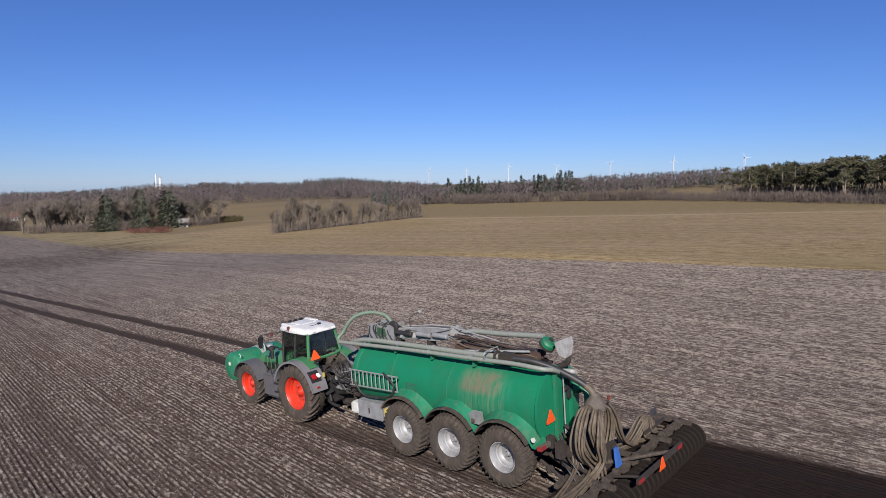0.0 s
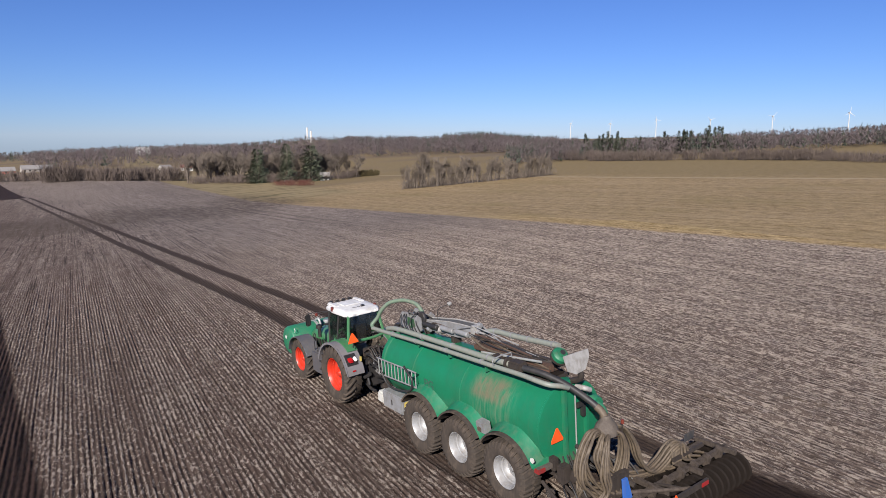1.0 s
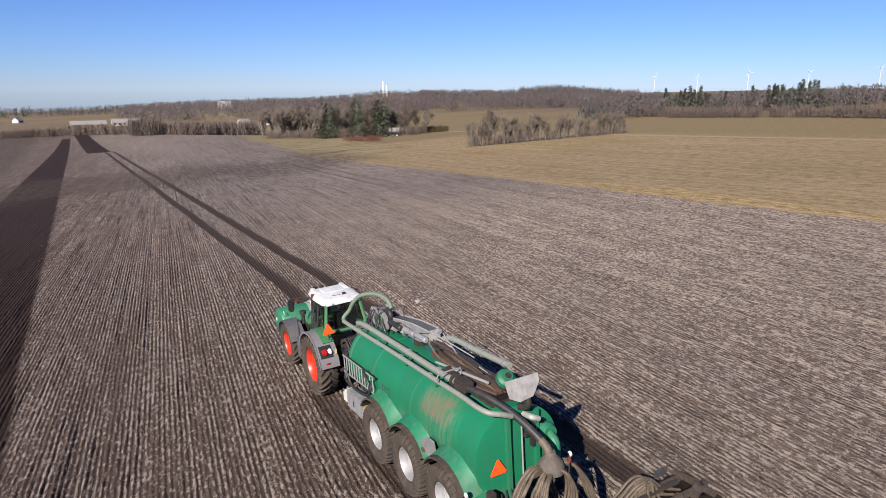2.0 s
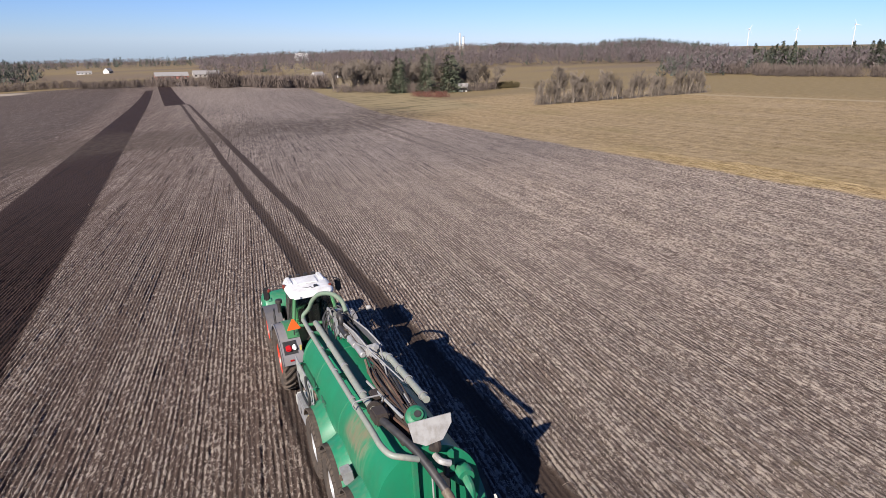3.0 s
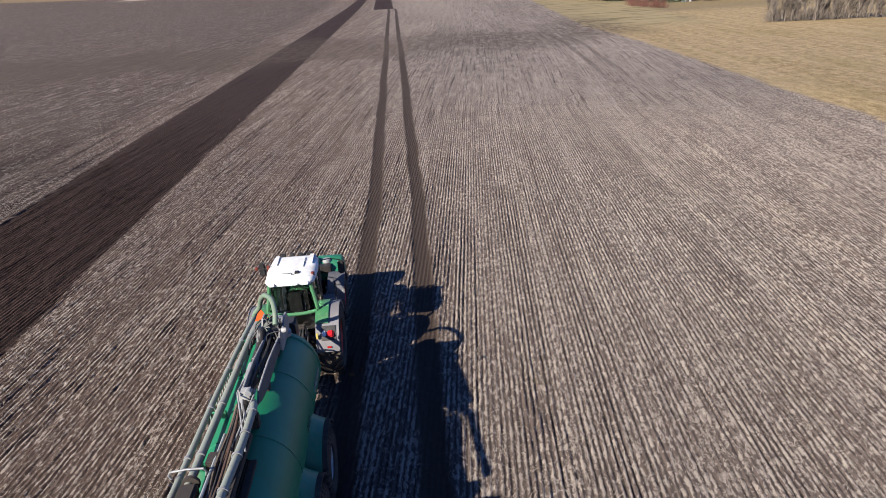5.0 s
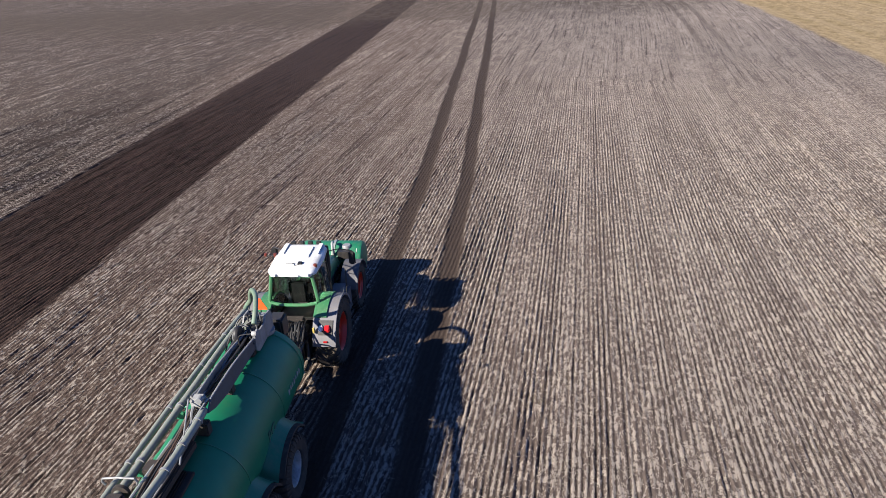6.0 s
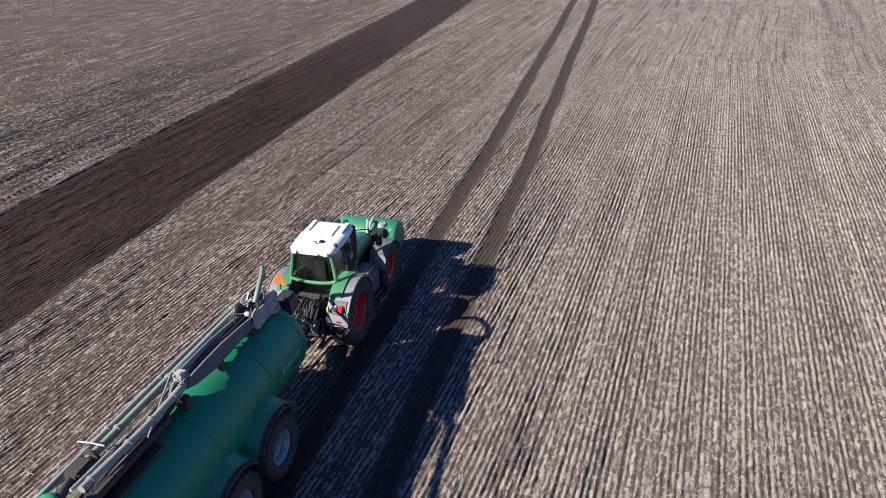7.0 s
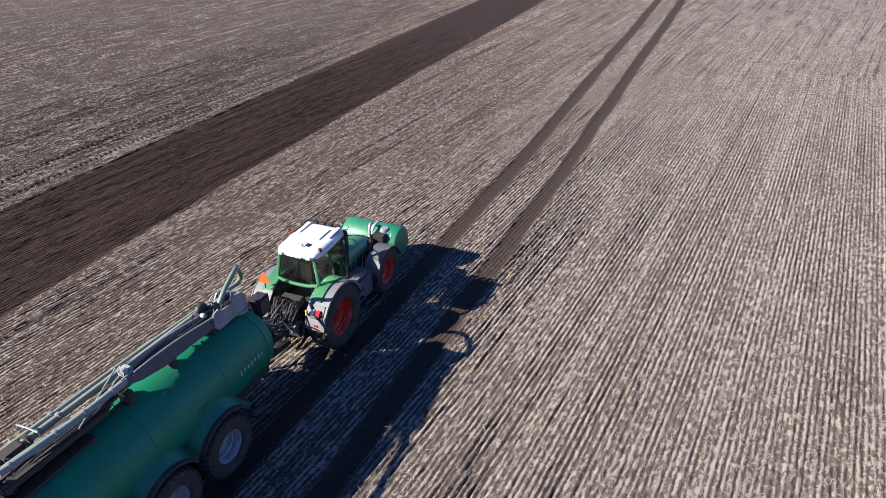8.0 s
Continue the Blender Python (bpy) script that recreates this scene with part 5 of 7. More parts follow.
    part("joint_lamp", lathe(B(), [(0.0, 0.0), (0.06, 0.0), (0.07, 0.1)], (0.15, -6.44, 3.64), "y", 12), "grey_steel", K, "pale round work lamp")
    part("lamp_stalk", tube(B(), [(0.17, -4.44, 3.45), (0.18, -4.44, 3.70), (0.34, -4.47, 3.79), (0.54, -4.5, 3.83)], 0.012, 6, 4), "black_steel", K)
    part("stalk_lamp", lathe(B(), [(0.0, -0.06), (0.05, -0.05), (0.06, 0.0), (0.05, 0.05), (0.0, 0.06)], (0.57, -4.5, 3.84), "x", 12), "plate_steel", K, "pale round lamp on a thin stalk")
    part("boom_beam", cube(B(), -0.12, 0.02, -9.2, -6.4, 3.10, 3.24, 0.02, pose(0, 0, 0, -2, 0, 0)), "rusty_steel", K, "mud-brown boom beam")
    part("boom_beam", cube(B(), 0.14, 0.26, -9.2, -7.0, 3.12, 3.27, 0.02, pose(0, 0, 0, -2, 0, 0)), "muddy_steel", K, "mud-brown boom beam")
    part("push_rod", rod(B(), (-0.26, -6.9, 3.12), (-0.20, -9.0, 3.34), 0.03, 8), "galvanised", K)
    boom = part("boom_pipe", tube(B(), [(0.22, -6.45, 3.44), (0.29, -6.8, 3.53), (0.29, -7.8, 3.56), (0.25, -9.15, 3.65)], 0.07, 14, 3), "grey_green_pipe", K, "grey-green suction pipe", 60)
    for y in (-6.85, -7.5, -8.1, -8.95):
        part("pipe_band", lathe(B(), [(0.077, -0.02), (0.09, -0.02), (0.09, 0.02), (0.077, 0.02)], (0.29 - 0.028 * max(0.0, -7.8 - y), y, 3.53 + 0.03 * (-6.8 - y) + 0.036 * max(0.0, -7.8 - y)), "y", 14, False), "grey_steel", boom)
    for k in range(7):
        x, z = rng.uniform(0.0, 0.24), rng.uniform(3.24, 3.40)
        y0 = rng.uniform(-3.9, -3.3)
        bm = tube(B(), [(x, y0, z), (x + rng.uniform(-0.05, 0.04), -4.6, z + rng.uniform(0.02, 0.10)), (x + rng.uniform(-0.07, 0.05), -5.5, 3.40 + rng.uniform(-0.06, 0.06)), (rng.uniform(-0.05, 0.2), -6.4, 3.40 + rng.uniform(-0.08, 0.10)), (rng.uniform(0.0, 0.2), -7.2, 3.32 + rng.uniform(0, 0.10)), (rng.uniform(0.0, 0.2), -8.0 - rng.uniform(0, 0.6), 3.24 + rng.uniform(0, 0.08))], 0.013 + 0.007 * (k % 3), 6, 5)
        part("arm_hose", bm, ("black_hose", "muddy_steel", "grey_steel", "black_hose", "rusty_steel")[k % 5], K)
    for k in range(9):
        a, y = rng.uniform(-0.12, 0.3), -3.0 - 0.1 * k
        part("turret_hose", tube(B(), [(a - 0.3, y - 0.4, 3.02), (a - 0.25, y - 0.1, 3.25 + 0.06 * (k % 3)), (a, y, 3.46 + 0.05 * (k % 2)), (a + 0.16, y - 0.3, 3.30)], 0.018, 6, 5), "black_hose", K)
    for y0, y1 in ((-4.05, -4.75), (-4.95, -5.5), (-5.6, -6.15)):
        part("arm_sleeve", lathe(B(), [(0.05, y0), (0.075, y0 - 0.02), (0.075, y1 + 0.02), (0.05, y1)], (-0.09, 0, 3.30 + 0.05 * (-4 - y0)), "y", 12), "grey_steel" if y0 < -4.5 else "black_steel", K)
    for y in (-4.0, -5.3, -6.5):
        part("arm_cradle", cube(B(), 0.02, 0.28, y - 0.09, y + 0.09, 2.93, 3.22, 0.02), "muddy_steel", K, "muddy steel cradle under the crane arm")
    for k in range(7):
        y, x, z = -3.1 - 0.30 * k, rng.uniform(-0.10, 0.02), 3.10 + 0.10 * rng.random()
        bm = tube(B(), [(x, y, z), (x + rng.uniform(-0.05, 0.05), y - 0.25, z + rng.uniform(0.06, 0.22)), (x + rng.uniform(-0.02, 0.12), y - 0.5, z + rng.uniform(0.06, 0.22)), (x + 0.08, y - 0.85, z + 0.14)], 0.015 + 0.007 * (k % 3), 6, 4)
        part("loose_hose", bm, ("black_hose", "muddy_steel", "grey_steel")[k % 3], K)
    for k in range(5):
        y, x = -3.1 - 0.42 * k, rng.uniform(-0.10, 0.02)
        part("hose_fitting", cube(B(), x - 0.05, x + 0.05, y - 0.09, y + 0.09, 3.12, 3.26 + 0.08 * rng.random(), 0.02, pose(0, 0, 0, 12 * k, 0, 31 * k)), ("grey_steel", "plate_steel", "black_steel")[k % 3], K)
    part("strut", rod(B(), (-0.05, -6.4, 3.66), (0.30, -7.7, 3.34), 0.016, 8), "grey_steel", K)
    part("strut", rod(B(), (0.26, -6.3, 3.60), (0.02, -7.6, 3.30), 0.018, 8), "grey_steel", K)
    part("strut", rod(B(), (-0.10, -5.0, 3.30), (-0.06, -6.3, 3.62), 0.022, 8), "grey_steel", K)
    for k in range(12):
        y = -7.6 - 0.13 * k
        part("mud_lump", cube(B(), -0.22 + 0.07 * (k % 3), 0.05 + 0.09 * (k % 4), y - 0.10, y + 0.10, 2.98, 3.14 + 0.05 * (k % 3), 0.05, pose(0, 0, 0, 10 * k, 7 * k, 23 * k)), "muddy_steel", K)
    for k in range(6):
        x = -0.16 + 0.07 * k
        z = 3.24 + 0.05 * (k % 3)
        part("boom_hose", tube(B(), [(x * 0.7, -6.35, z + 0.12), (x, -6.9 - 0.1 * (k % 2), z + 0.04 * (k % 4 - 1)), (x + 0.03 * (k % 3 - 1), -7.8, z - 0.02), (x * 0.8, -8.6, z - 0.03 * (k % 3)), (x * 0.6, -9.15, z - 0.06)], 0.018 + 0.012 * (k % 3 == 0), 7, 4), ("brown_hose", "black_hose", "muddy_steel")[k % 3], K)
    part("cross_box", cube(B(), -0.40, -0.06, -7.75, -7.45, 3.00, 3.22, 0.03), "muddy_steel", K, "mud-brown valve box")
    for k in range(7):
        x = -0.24 + 0.07 * k
        part("mud_hose", tube(B(), [(x * 0.4 + 0.1, -6.7 - 0.07 * (k % 3), 3.24), (x * 0.6 + 0.08, -7.4, 3.18 + 0.02 * (k % 3)), (x - 0.02, -8.3, 3.12 + 0.03 * (k % 2)), (x * 0.6, -9.2, 3.14)], 0.030, 7, 4), ("rusty_steel", "muddy_steel", "rusty_steel")[k % 3], K)
    part("mud_tray", cube(B(), -0.30, 0.30, -9.25, -7.55, 2.98, 3.09, 0.03), "wet_mud", K, "mud-filled tray on the tank's back")
    # manhole dome, suction reel and the tail plate
    part("manhole", lathe(B(), [(0.0, 0.10), (0.25, 0.10), (0.28, 0.06), (0.28, -0.1)], (-0.02, -7.7, 2.98), "z", 28), "muddy_steel", K)
    part("walkway", cube(B(), -0.34, 0.40, -9.3, -7.5, 2.93, 3.0, 0.01), "muddy_steel", K, "mud-covered walkway plate")
    lean = Matrix.Rotation(radians(-48), 3, "X")
    for name, prof, mat, label in (
        ("float", [(0.07, -9.64), (0.11, -9.64), (0.12, -9.60), (0.17, -9.58), (0.195, -9.55), (0.195, -9.44), (0.15, -9.40), (0.06, -9.36)], "dirty_green", "dirty green round suction head"),
        ("float_ring", [(0.196, -9.46), (0.212, -9.46), (0.205, -9.40), (0.15, -9.385)], "muddy_steel", "mud-brown ring"),
        ("float_hub", [(0.0, -9.66), (0.06, -9.66), (0.072, -9.60)], "black_steel", "dark hub"),
    ):
        bm = lathe(B(), prof, (-0.10, 0.0, 3.58), "y", 28)
        bmesh.ops.rotate(bm, verts=bm.verts, cent=(-0.10, -9.5, 3.58), matrix=lean)
        part(name, bm, mat, K, label)
    bm = prism(B(), [(-0.38, -9.85, 3.71), (0.42, -9.85, 3.70), (0.41, -9.89, 3.54), (0.20, -9.96, 3.30), (-0.12, -9.97, 3.27), (-0.33, -9.93, 3.38)], (0, -0.02, 0))
    part("splash_plate", bm, "plate_steel", K, "pale steel splash plate above the tail")
    part("plate_arm", tube(B(), [(0.1, -9.6, 2.95), (0.12, -9.9, 3.1), (0.1, -9.9, 3.3)], 0.07, 8, 4), "muddy_steel", K)
    part("tail_fitting", tube(B(), [(0.12, -9.75, 2.86), (0.14, -9.98, 2.88), (0.30, -10.0, 2.80)], 0.06, 10, 4), "plate_steel", K, "pale pipe fitting at the tail")
    for x0, x1, z0, z1 in ((0.26, 0.36, 2.1, 2.62), (0.08, 0.54, 2.36, 2.46)):
        part("tail_brace", cube(B(), x0, x1, -9.82, -9.70, z0, z1, 0.02), "black_steel", K)
    return K


build_tanker()


def build_injector():
    J = thing("disc_injector", (0, -11.2, 0), "mud-caked disc injector with looped brown hoses behind the tanker", "disc injector")
    # distributor head and bundles of hoses
    part("distributor", lathe(B(), [(0.09, 2.46), (0.12, 2.38), (0.22, 2.26), (0.26, 2.16), (0.26, 2.05), (0.16, 1.98), (0.0, 1.98)], (0.08, -10.62, 0), "z", 28), "dust_steel", J, "round mud-brown slurry distributor")
    part("beacon", lathe(B(), [(0.0, 2.36), (0.035, 2.35), (0.04, 2.30), (0.04, 2.26)], (0.34, -10.85, 0), "z", 12), "beacon_lens", J, "small dull orange beacon")
    part("beacon_post", rod(B(), (0.34, -10.83, 1.95), (0.34, -10.85, 2.3), 0.015, 6), "muddy_steel", J)
    rng = random.Random(3)
    bundles = (
        [(-0.16, -10.62, 2.14), (-0.40, -10.64, 2.16), (-0.62, -10.66, 2.0), (-0.78, -10.68, 1.70), (-0.76, -10.70, 1.36), (-0.55, -10.74, 1.04), (-0.25, -10.86, 0.82), (-0.4, -11.0, 0.66)],
        [(-0.14, -10.70, 2.12), (-0.30, -10.74, 2.04), (-0.42, -10.76, 1.80), (-0.34, -10.78, 1.46), (-0.1, -10.82, 1.16), (0.1, -10.92, 0.86)],
        [(0.14, -10.80, 2.14), (0.26, -10.86, 2.04), (0.40, -10.82, 1.66), (0.34, -10.78, 1.22), (0.12, -10.78, 0.92), (-0.42, -10.80, 0.74), (-1.20, -10.95, 0.72), (-2.1, -11.0, 0.62)],
        [(0.28, -10.60, 2.16), (0.56, -10.68, 2.06), (0.82, -10.74, 1.66), (0.98, -10.76, 1.16), (1.34, -10.78, 0.78), (1.74, -10.80, 0.86), (2.05, -10.86, 1.12), (2.34, -10.9, 1.16), (2.56, -10.95, 0.80), (3.0, -11.0, 0.62)],
        [(-0.1, -10.80, 2.10), (-0.35, -10.95, 2.0), (-0.50, -11.0, 1.5), (-0.42, -10.98, 1.05), (-0.9, -10.9, 0.75), (-1.8, -10.9, 0.72), (-2.6, -10.95, 0.78), (-3.2, -11.0, 0.6)],
        [(0.0, -10.45, 2.12), (0.12, -10.32, 1.98), (0.3, -10.28, 1.5), (0.55, -10.35, 0.95), (1.2, -10.6, 0.72), (2.2, -10.8, 0.68)],
        [(-0.12, -10.48, 2.12), (-0.35, -10.36, 1.98), (-0.55, -10.3, 1.45), (-0.6, -10.38, 0.9), (-1.4, -10.6, 0.72), (-2.6, -10.8, 0.68)],
    )
    for n, line in enumerate(bundles):
        for k in range(9 if n < 4 and n != 1 else 6):
            u, v = (k % 3 - 1) * 0.072, (k // 3 - 1) * 0.066
            pts = []
            for i, (x, y, z) in enumerate(line):
                s = 0.5 + 0.7 * min(1.0, i / 2.0)
                pts.append((x + s * u * (1.2 if i > 3 else 0.7) + rng.uniform(-0.015, 0.015) + (0.05 * (k - 4) if i >= len(line) - 2 else 0), y + s * v * 1.1, z + s * (u * (1 if x < 0 else -1) * 0.75 + 0.3 * v) + rng.uniform(-0.015, 0.015)))
            part("slurry_hose", tube(B(), pts, 0.031, 7, 5), "brown_hose", J, "", 60)
    for k in range(9):
        o = 0.055 * k
        part("hose_coil", tube(B(), [(1.95 + o, -10.98, 0.78), (1.98 + o, -10.92, 1.12), (2.06 + o, -10.84, 1.24 - 0.02 * k), (2.14 + o, -10.86, 1.0), (2.2 + o, -10.95, 0.74)], 0.030, 7, 5), "brown_hose", J, "", 60)
    for k in range(7):
        part("hose_tip", rod(B(), (2.55 + 0.05 * k, -10.9, 1.10), (2.62 + 0.06 * k, -10.84, 1.24), 0.02, 6), "black_hose", J)
    part("hose_rack", cube(B(), 1.9, 3.1, -11.05, -10.97, 0.86, 0.94, 0.01), "muddy_steel", J)
    # frame: cross beams and long beams
    for y, w, z in ((-10.40, 1.5, 0.68), (-10.66, 3.7, 0.64), (-11.22, 3.75, 0.70)):
        part("cross_beam", cube(B(), -w, w, y - 0.06, y + 0.06, z - 0.06, z + 0.06, 0.015), "dusty_mud", J, "muddy square beam")
    for x in (-3.6, -2.2, -0.9, 0.9, 2.2, 3.6):
        part("side_beam", cube(B(), x - 0.055, x + 0.055, -11.58, -10.5, 0.64, 0.76, 0.012), "dusty_mud", J)
    part("rear_strut", rod(B(), (-0.1, -10.95, 0.85), (1.1, -12.05, 0.95), 0.045, 8), "dusty_mud", J)
    for k in range(14):
        x = -3.4 + 0.52 * k
        part("tine_bracket", cube(B(), x - 0.05, x + 0.05, -11.36, -11.16, 0.50, 0.84, 0.02, pose(0, 0, 0, 18)), "dusty_mud", J)
    for x in (-0.5, 0.5):
        part("lift_link", tube(B(), [(x, -9.8, 0.95), (x * 1.1, -10.3, 0.85), (x * 1.3, -10.9, 0.7)], 0.06, 8, 3), "muddy_steel", J)
    part("top_link", rod(B(), (0.0, -9.8, 1.5), (0.0, -10.9, 1.1), 0.05, 8), "black_steel", J)
    part("mast", cube(B(), -0.35, 0.35, -11.0, -10.85, 0.7, 1.25, 0.02), "muddy_steel", J)
    # side hydraulics and links between tanker and frame
    for k in range(10):
        x, z = -1.0 + 0.22 * k, 1.0 + 0.06 * (k % 4)
        part("hydraulic_hose", tube(B(), [(x * 0.5, -9.75, 1.3 + 0.05 * (k % 3)), (x * 0.7, -10.05, 0.95 + 0.1 * (k % 3)), (x, -10.35, z), (x * 1.1, -10.7, 0.72)], 0.02, 6, 5), "black_hose", J)
    part("valve_case", cube(B(), -0.88, -0.62, -10.22, -10.02, 1.02, 1.42, 0.02), "muddy_steel", J, "mud-brown valve case")
    part("oil_filter", lathe(B(), [(0.0, -0.14), (0.13, -0.13), (0.15, 0.0), (0.13, 0.13), (0.0, 0.14)], (-0.50, -10.22, 1.12), "x", 18), "muddy_steel", J)
    for x, y, z in ((-1.05, -9.98, 0.82), (0.7, -10.1, 1.0), (1.0, -10.2, 0.8)):
        part("link_block", cube(B(), x - 0.07, x + 0.07, y - 0.09, y + 0.09, z - 0.08, z + 0.08, 0.03, pose(0, 0, 0, 20 * x, 15, 30 * y)), "muddy_steel", J)
    for x in (-1.0, -0.6, 0.7, 1.05):
        part("side_link", rod(B(), (x, -9.7, 0.95), (x * 1.25, -10.75, 0.62), 0.045, 8), "muddy_steel", J)
    # two rows of discs
    disc = None
    for y, off in ((-10.62, 0.0), (-11.02, 0.11)):
        part("disc_shaft", rod(B(), (-3.75, y, 0.34), (3.8, y, 0.34), 0.035, 8), "muddy_steel", J)
        for k in range(34):
            x = -3.68 + 0.30 * k + off
            if x > 3.85:
                continue
            if disc is None:
                keep = BASE[J.name]
                BASE[J.name] = Vector((0, 0, 0))
                disc = part("disc", lathe(B(), [(0.05, 0.05), (0.12, 0.05), (0.24, 0.015), (0.33, -0.035), (0.334, -0.03), (0.24, 0.025), (0.12, 0.06)], (0, 0, 0), "x", 18), "wet_mud", J, "muddy cutting disc")
                BASE[J.name] = keep
                disc.matrix_local = Matrix.Translation(Vector((x, y, 0.34)) - keep) @ pose(0, 0, 0, 0, 0, 14)
            else:
                again("disc", disc, J, Matrix.Translation(Vector((x, y, 0.34)) - BASE[J.name]) @ pose(0, 0, 0, 0, 0, 14 if off == 0 else -14))
    # packer roller of close rings
    ring = None
    part("roller_core", rod(B(), (-3.68, -11.58, 0.34), (3.72, -11.58, 0.34), 0.15, 18), "wet_mud", J)
    for k in range(32):
        x = -3.65 + 0.235 * k
        if ring is None:
            keep = BASE[J.name]
            BASE[J.name] = Vector((0, 0, 0))
            ring = part("roller_ring", lathe(B(), [(0.14, -0.03), (0.34, -0.026), (0.375, 0.0), (0.34, 0.026), (0.14, 0.03)], (0, 0, 0), "x", 24), "wet_mud", J)
            BASE[J.name] = keep
            ring.matrix_local = Matrix.Translation(Vector((x, -11.58, 0.34)) - keep)
        else:
            again("roller_ring", ring, J, Matrix.Translation(Vector((x, -11.58, 0.34)) - BASE[J.name]))
    # lamp bar at the tail with its triangle
    bar = part("lamp_bar", cube(B(), -0.82, 1.62, -12.10, -12.03, 0.88, 1.01, 0.012), "muddy_steel", J, "lamp bar with red lamps")
    for x in (-0.70, 1.45):
        part("lamp", cube(B(), x - 0.12, x + 0.12, -12.125, -12.095, 0.90, 0.99, 0.008), "dull_red", bar, "dull red lamp")
        part("bar_arm", tube(B(), [(x * 0.7, -11.15, 0.72), (x * 0.7, -11.7, 0.86), (x * 0.7, -12.05, 0.93)], 0.035, 8, 3), "muddy_steel", bar)
    part("warning_triangle", prism(B(), [(0.21, -12.12, 0.80), (0.55, -12.12, 0.80), (0.40, -12.12, 1.10), (0.36, -12.12, 1.10)], (0, -0.012, 0)), "orange_reflector", bar, "red-orange triangle")
    part("blue_cover", prism(B(), [(-0.14, -11.2, 0.80), (0.12, -11.2, 0.80), (0.02, -11.16, 1.26), (-0.12, -11.16, 1.26)], (0, -0.05, 0)), "blue_plastic", J, "blue plastic cover")
    return J


build_injector()

# ---- trees, woods and the far country ----
def plant_material(name, low, high, rough=0.85, spread=0.35):
    m = Mat(name)
    r = m.node("ShaderNodeObjectInfo").outputs["Random"]
    g = m.node("ShaderNodeNewGeometry").outputs["Random Per Island"]
    n = m.noise(m.pos(world=True), 1.1, 4)
    k = m.math("ADD", m.math("MULTIPLY", g, 0.5), m.math("ADD", m.math("MULTIPLY", n, 0.35), m.math("MULTIPLY", r, spread)), True)
    return m.done(m.mix(k, low, high), rough, 0.0, 0.15)


MAT["twig"] = plant_material("twig", (0.0579, 0.0458, 0.0397), (0.154, 0.123, 0.105))
MAT["far_twig"] = plant_material("far_twig", (0.0523, 0.043, 0.0448), (0.13, 0.106, 0.105))
MAT["near_twig"] = plant_material("near_twig", (0.0727, 0.0591, 0.0491), (0.179, 0.15, 0.124))
MAT["bark"] = plant_material("bark", (0.0864, 0.072, 0.0597), (0.216, 0.181, 0.148))
MAT["fir"] = plant_material("fir", (0.0352, 0.0469, 0.0313), (0.115, 0.125, 0.0821))
MAT["far_fir"] = plant_material("far_fir", (0.0216, 0.03, 0.0252), (0.072, 0.0816, 0.0624))
MAT["pine"] = plant_material("pine", (0.0263, 0.0312, 0.0164), (0.0878, 0.0821, 0.0468))
MAT["red_twig"] = plant_material("red_twig", (0.09, 0.035, 0.03), (0.16, 0.075, 0.055))
MAT["hedge"] = plant_material("hedge", (0.0595, 0.0467, 0.0255), (0.102, 0.085, 0.0425))


class Soup:
    """Vertices and faces gathered for one mesh."""

    def __init__(self):
        self.v, self.f = [], []

    def quad(self, a, b, c, d):
        k = len(self.v)
        self.v += [a, b, c, d]
        self.f.append((k, k + 1, k + 2, k + 3))

    def tri(self, a, b, c):
        k = len(self.v)
        self.v += [a, b, c]
        self.f.append((k, k + 1, k + 2))

    def limb(self, a, b, ra, rb, seg=4):
        """A tapered stick from a to b."""
        way = (b - a).normalized()
        u = way.orthogonal().normalized()
        w = way.cross(u)
        k = len(self.v)
        for p, r in ((a, ra), (b, rb)):
            self.v += [p + r * (math.cos(t) * u + math.sin(t) * w) for t in (2 * math.pi * i / seg for i in range(seg))]
        for i in range(seg):
            self.f.append((k + i, k + (i + 1) % seg, k + seg + (i + 1) % seg, k + seg + i))

    def mesh(self, name, material):
        me = bpy.data.meshes.new(name)
        me.from_pydata([tuple(p) for p in self.v], [], self.f)
        me.materials.append(MAT[material])
        return me


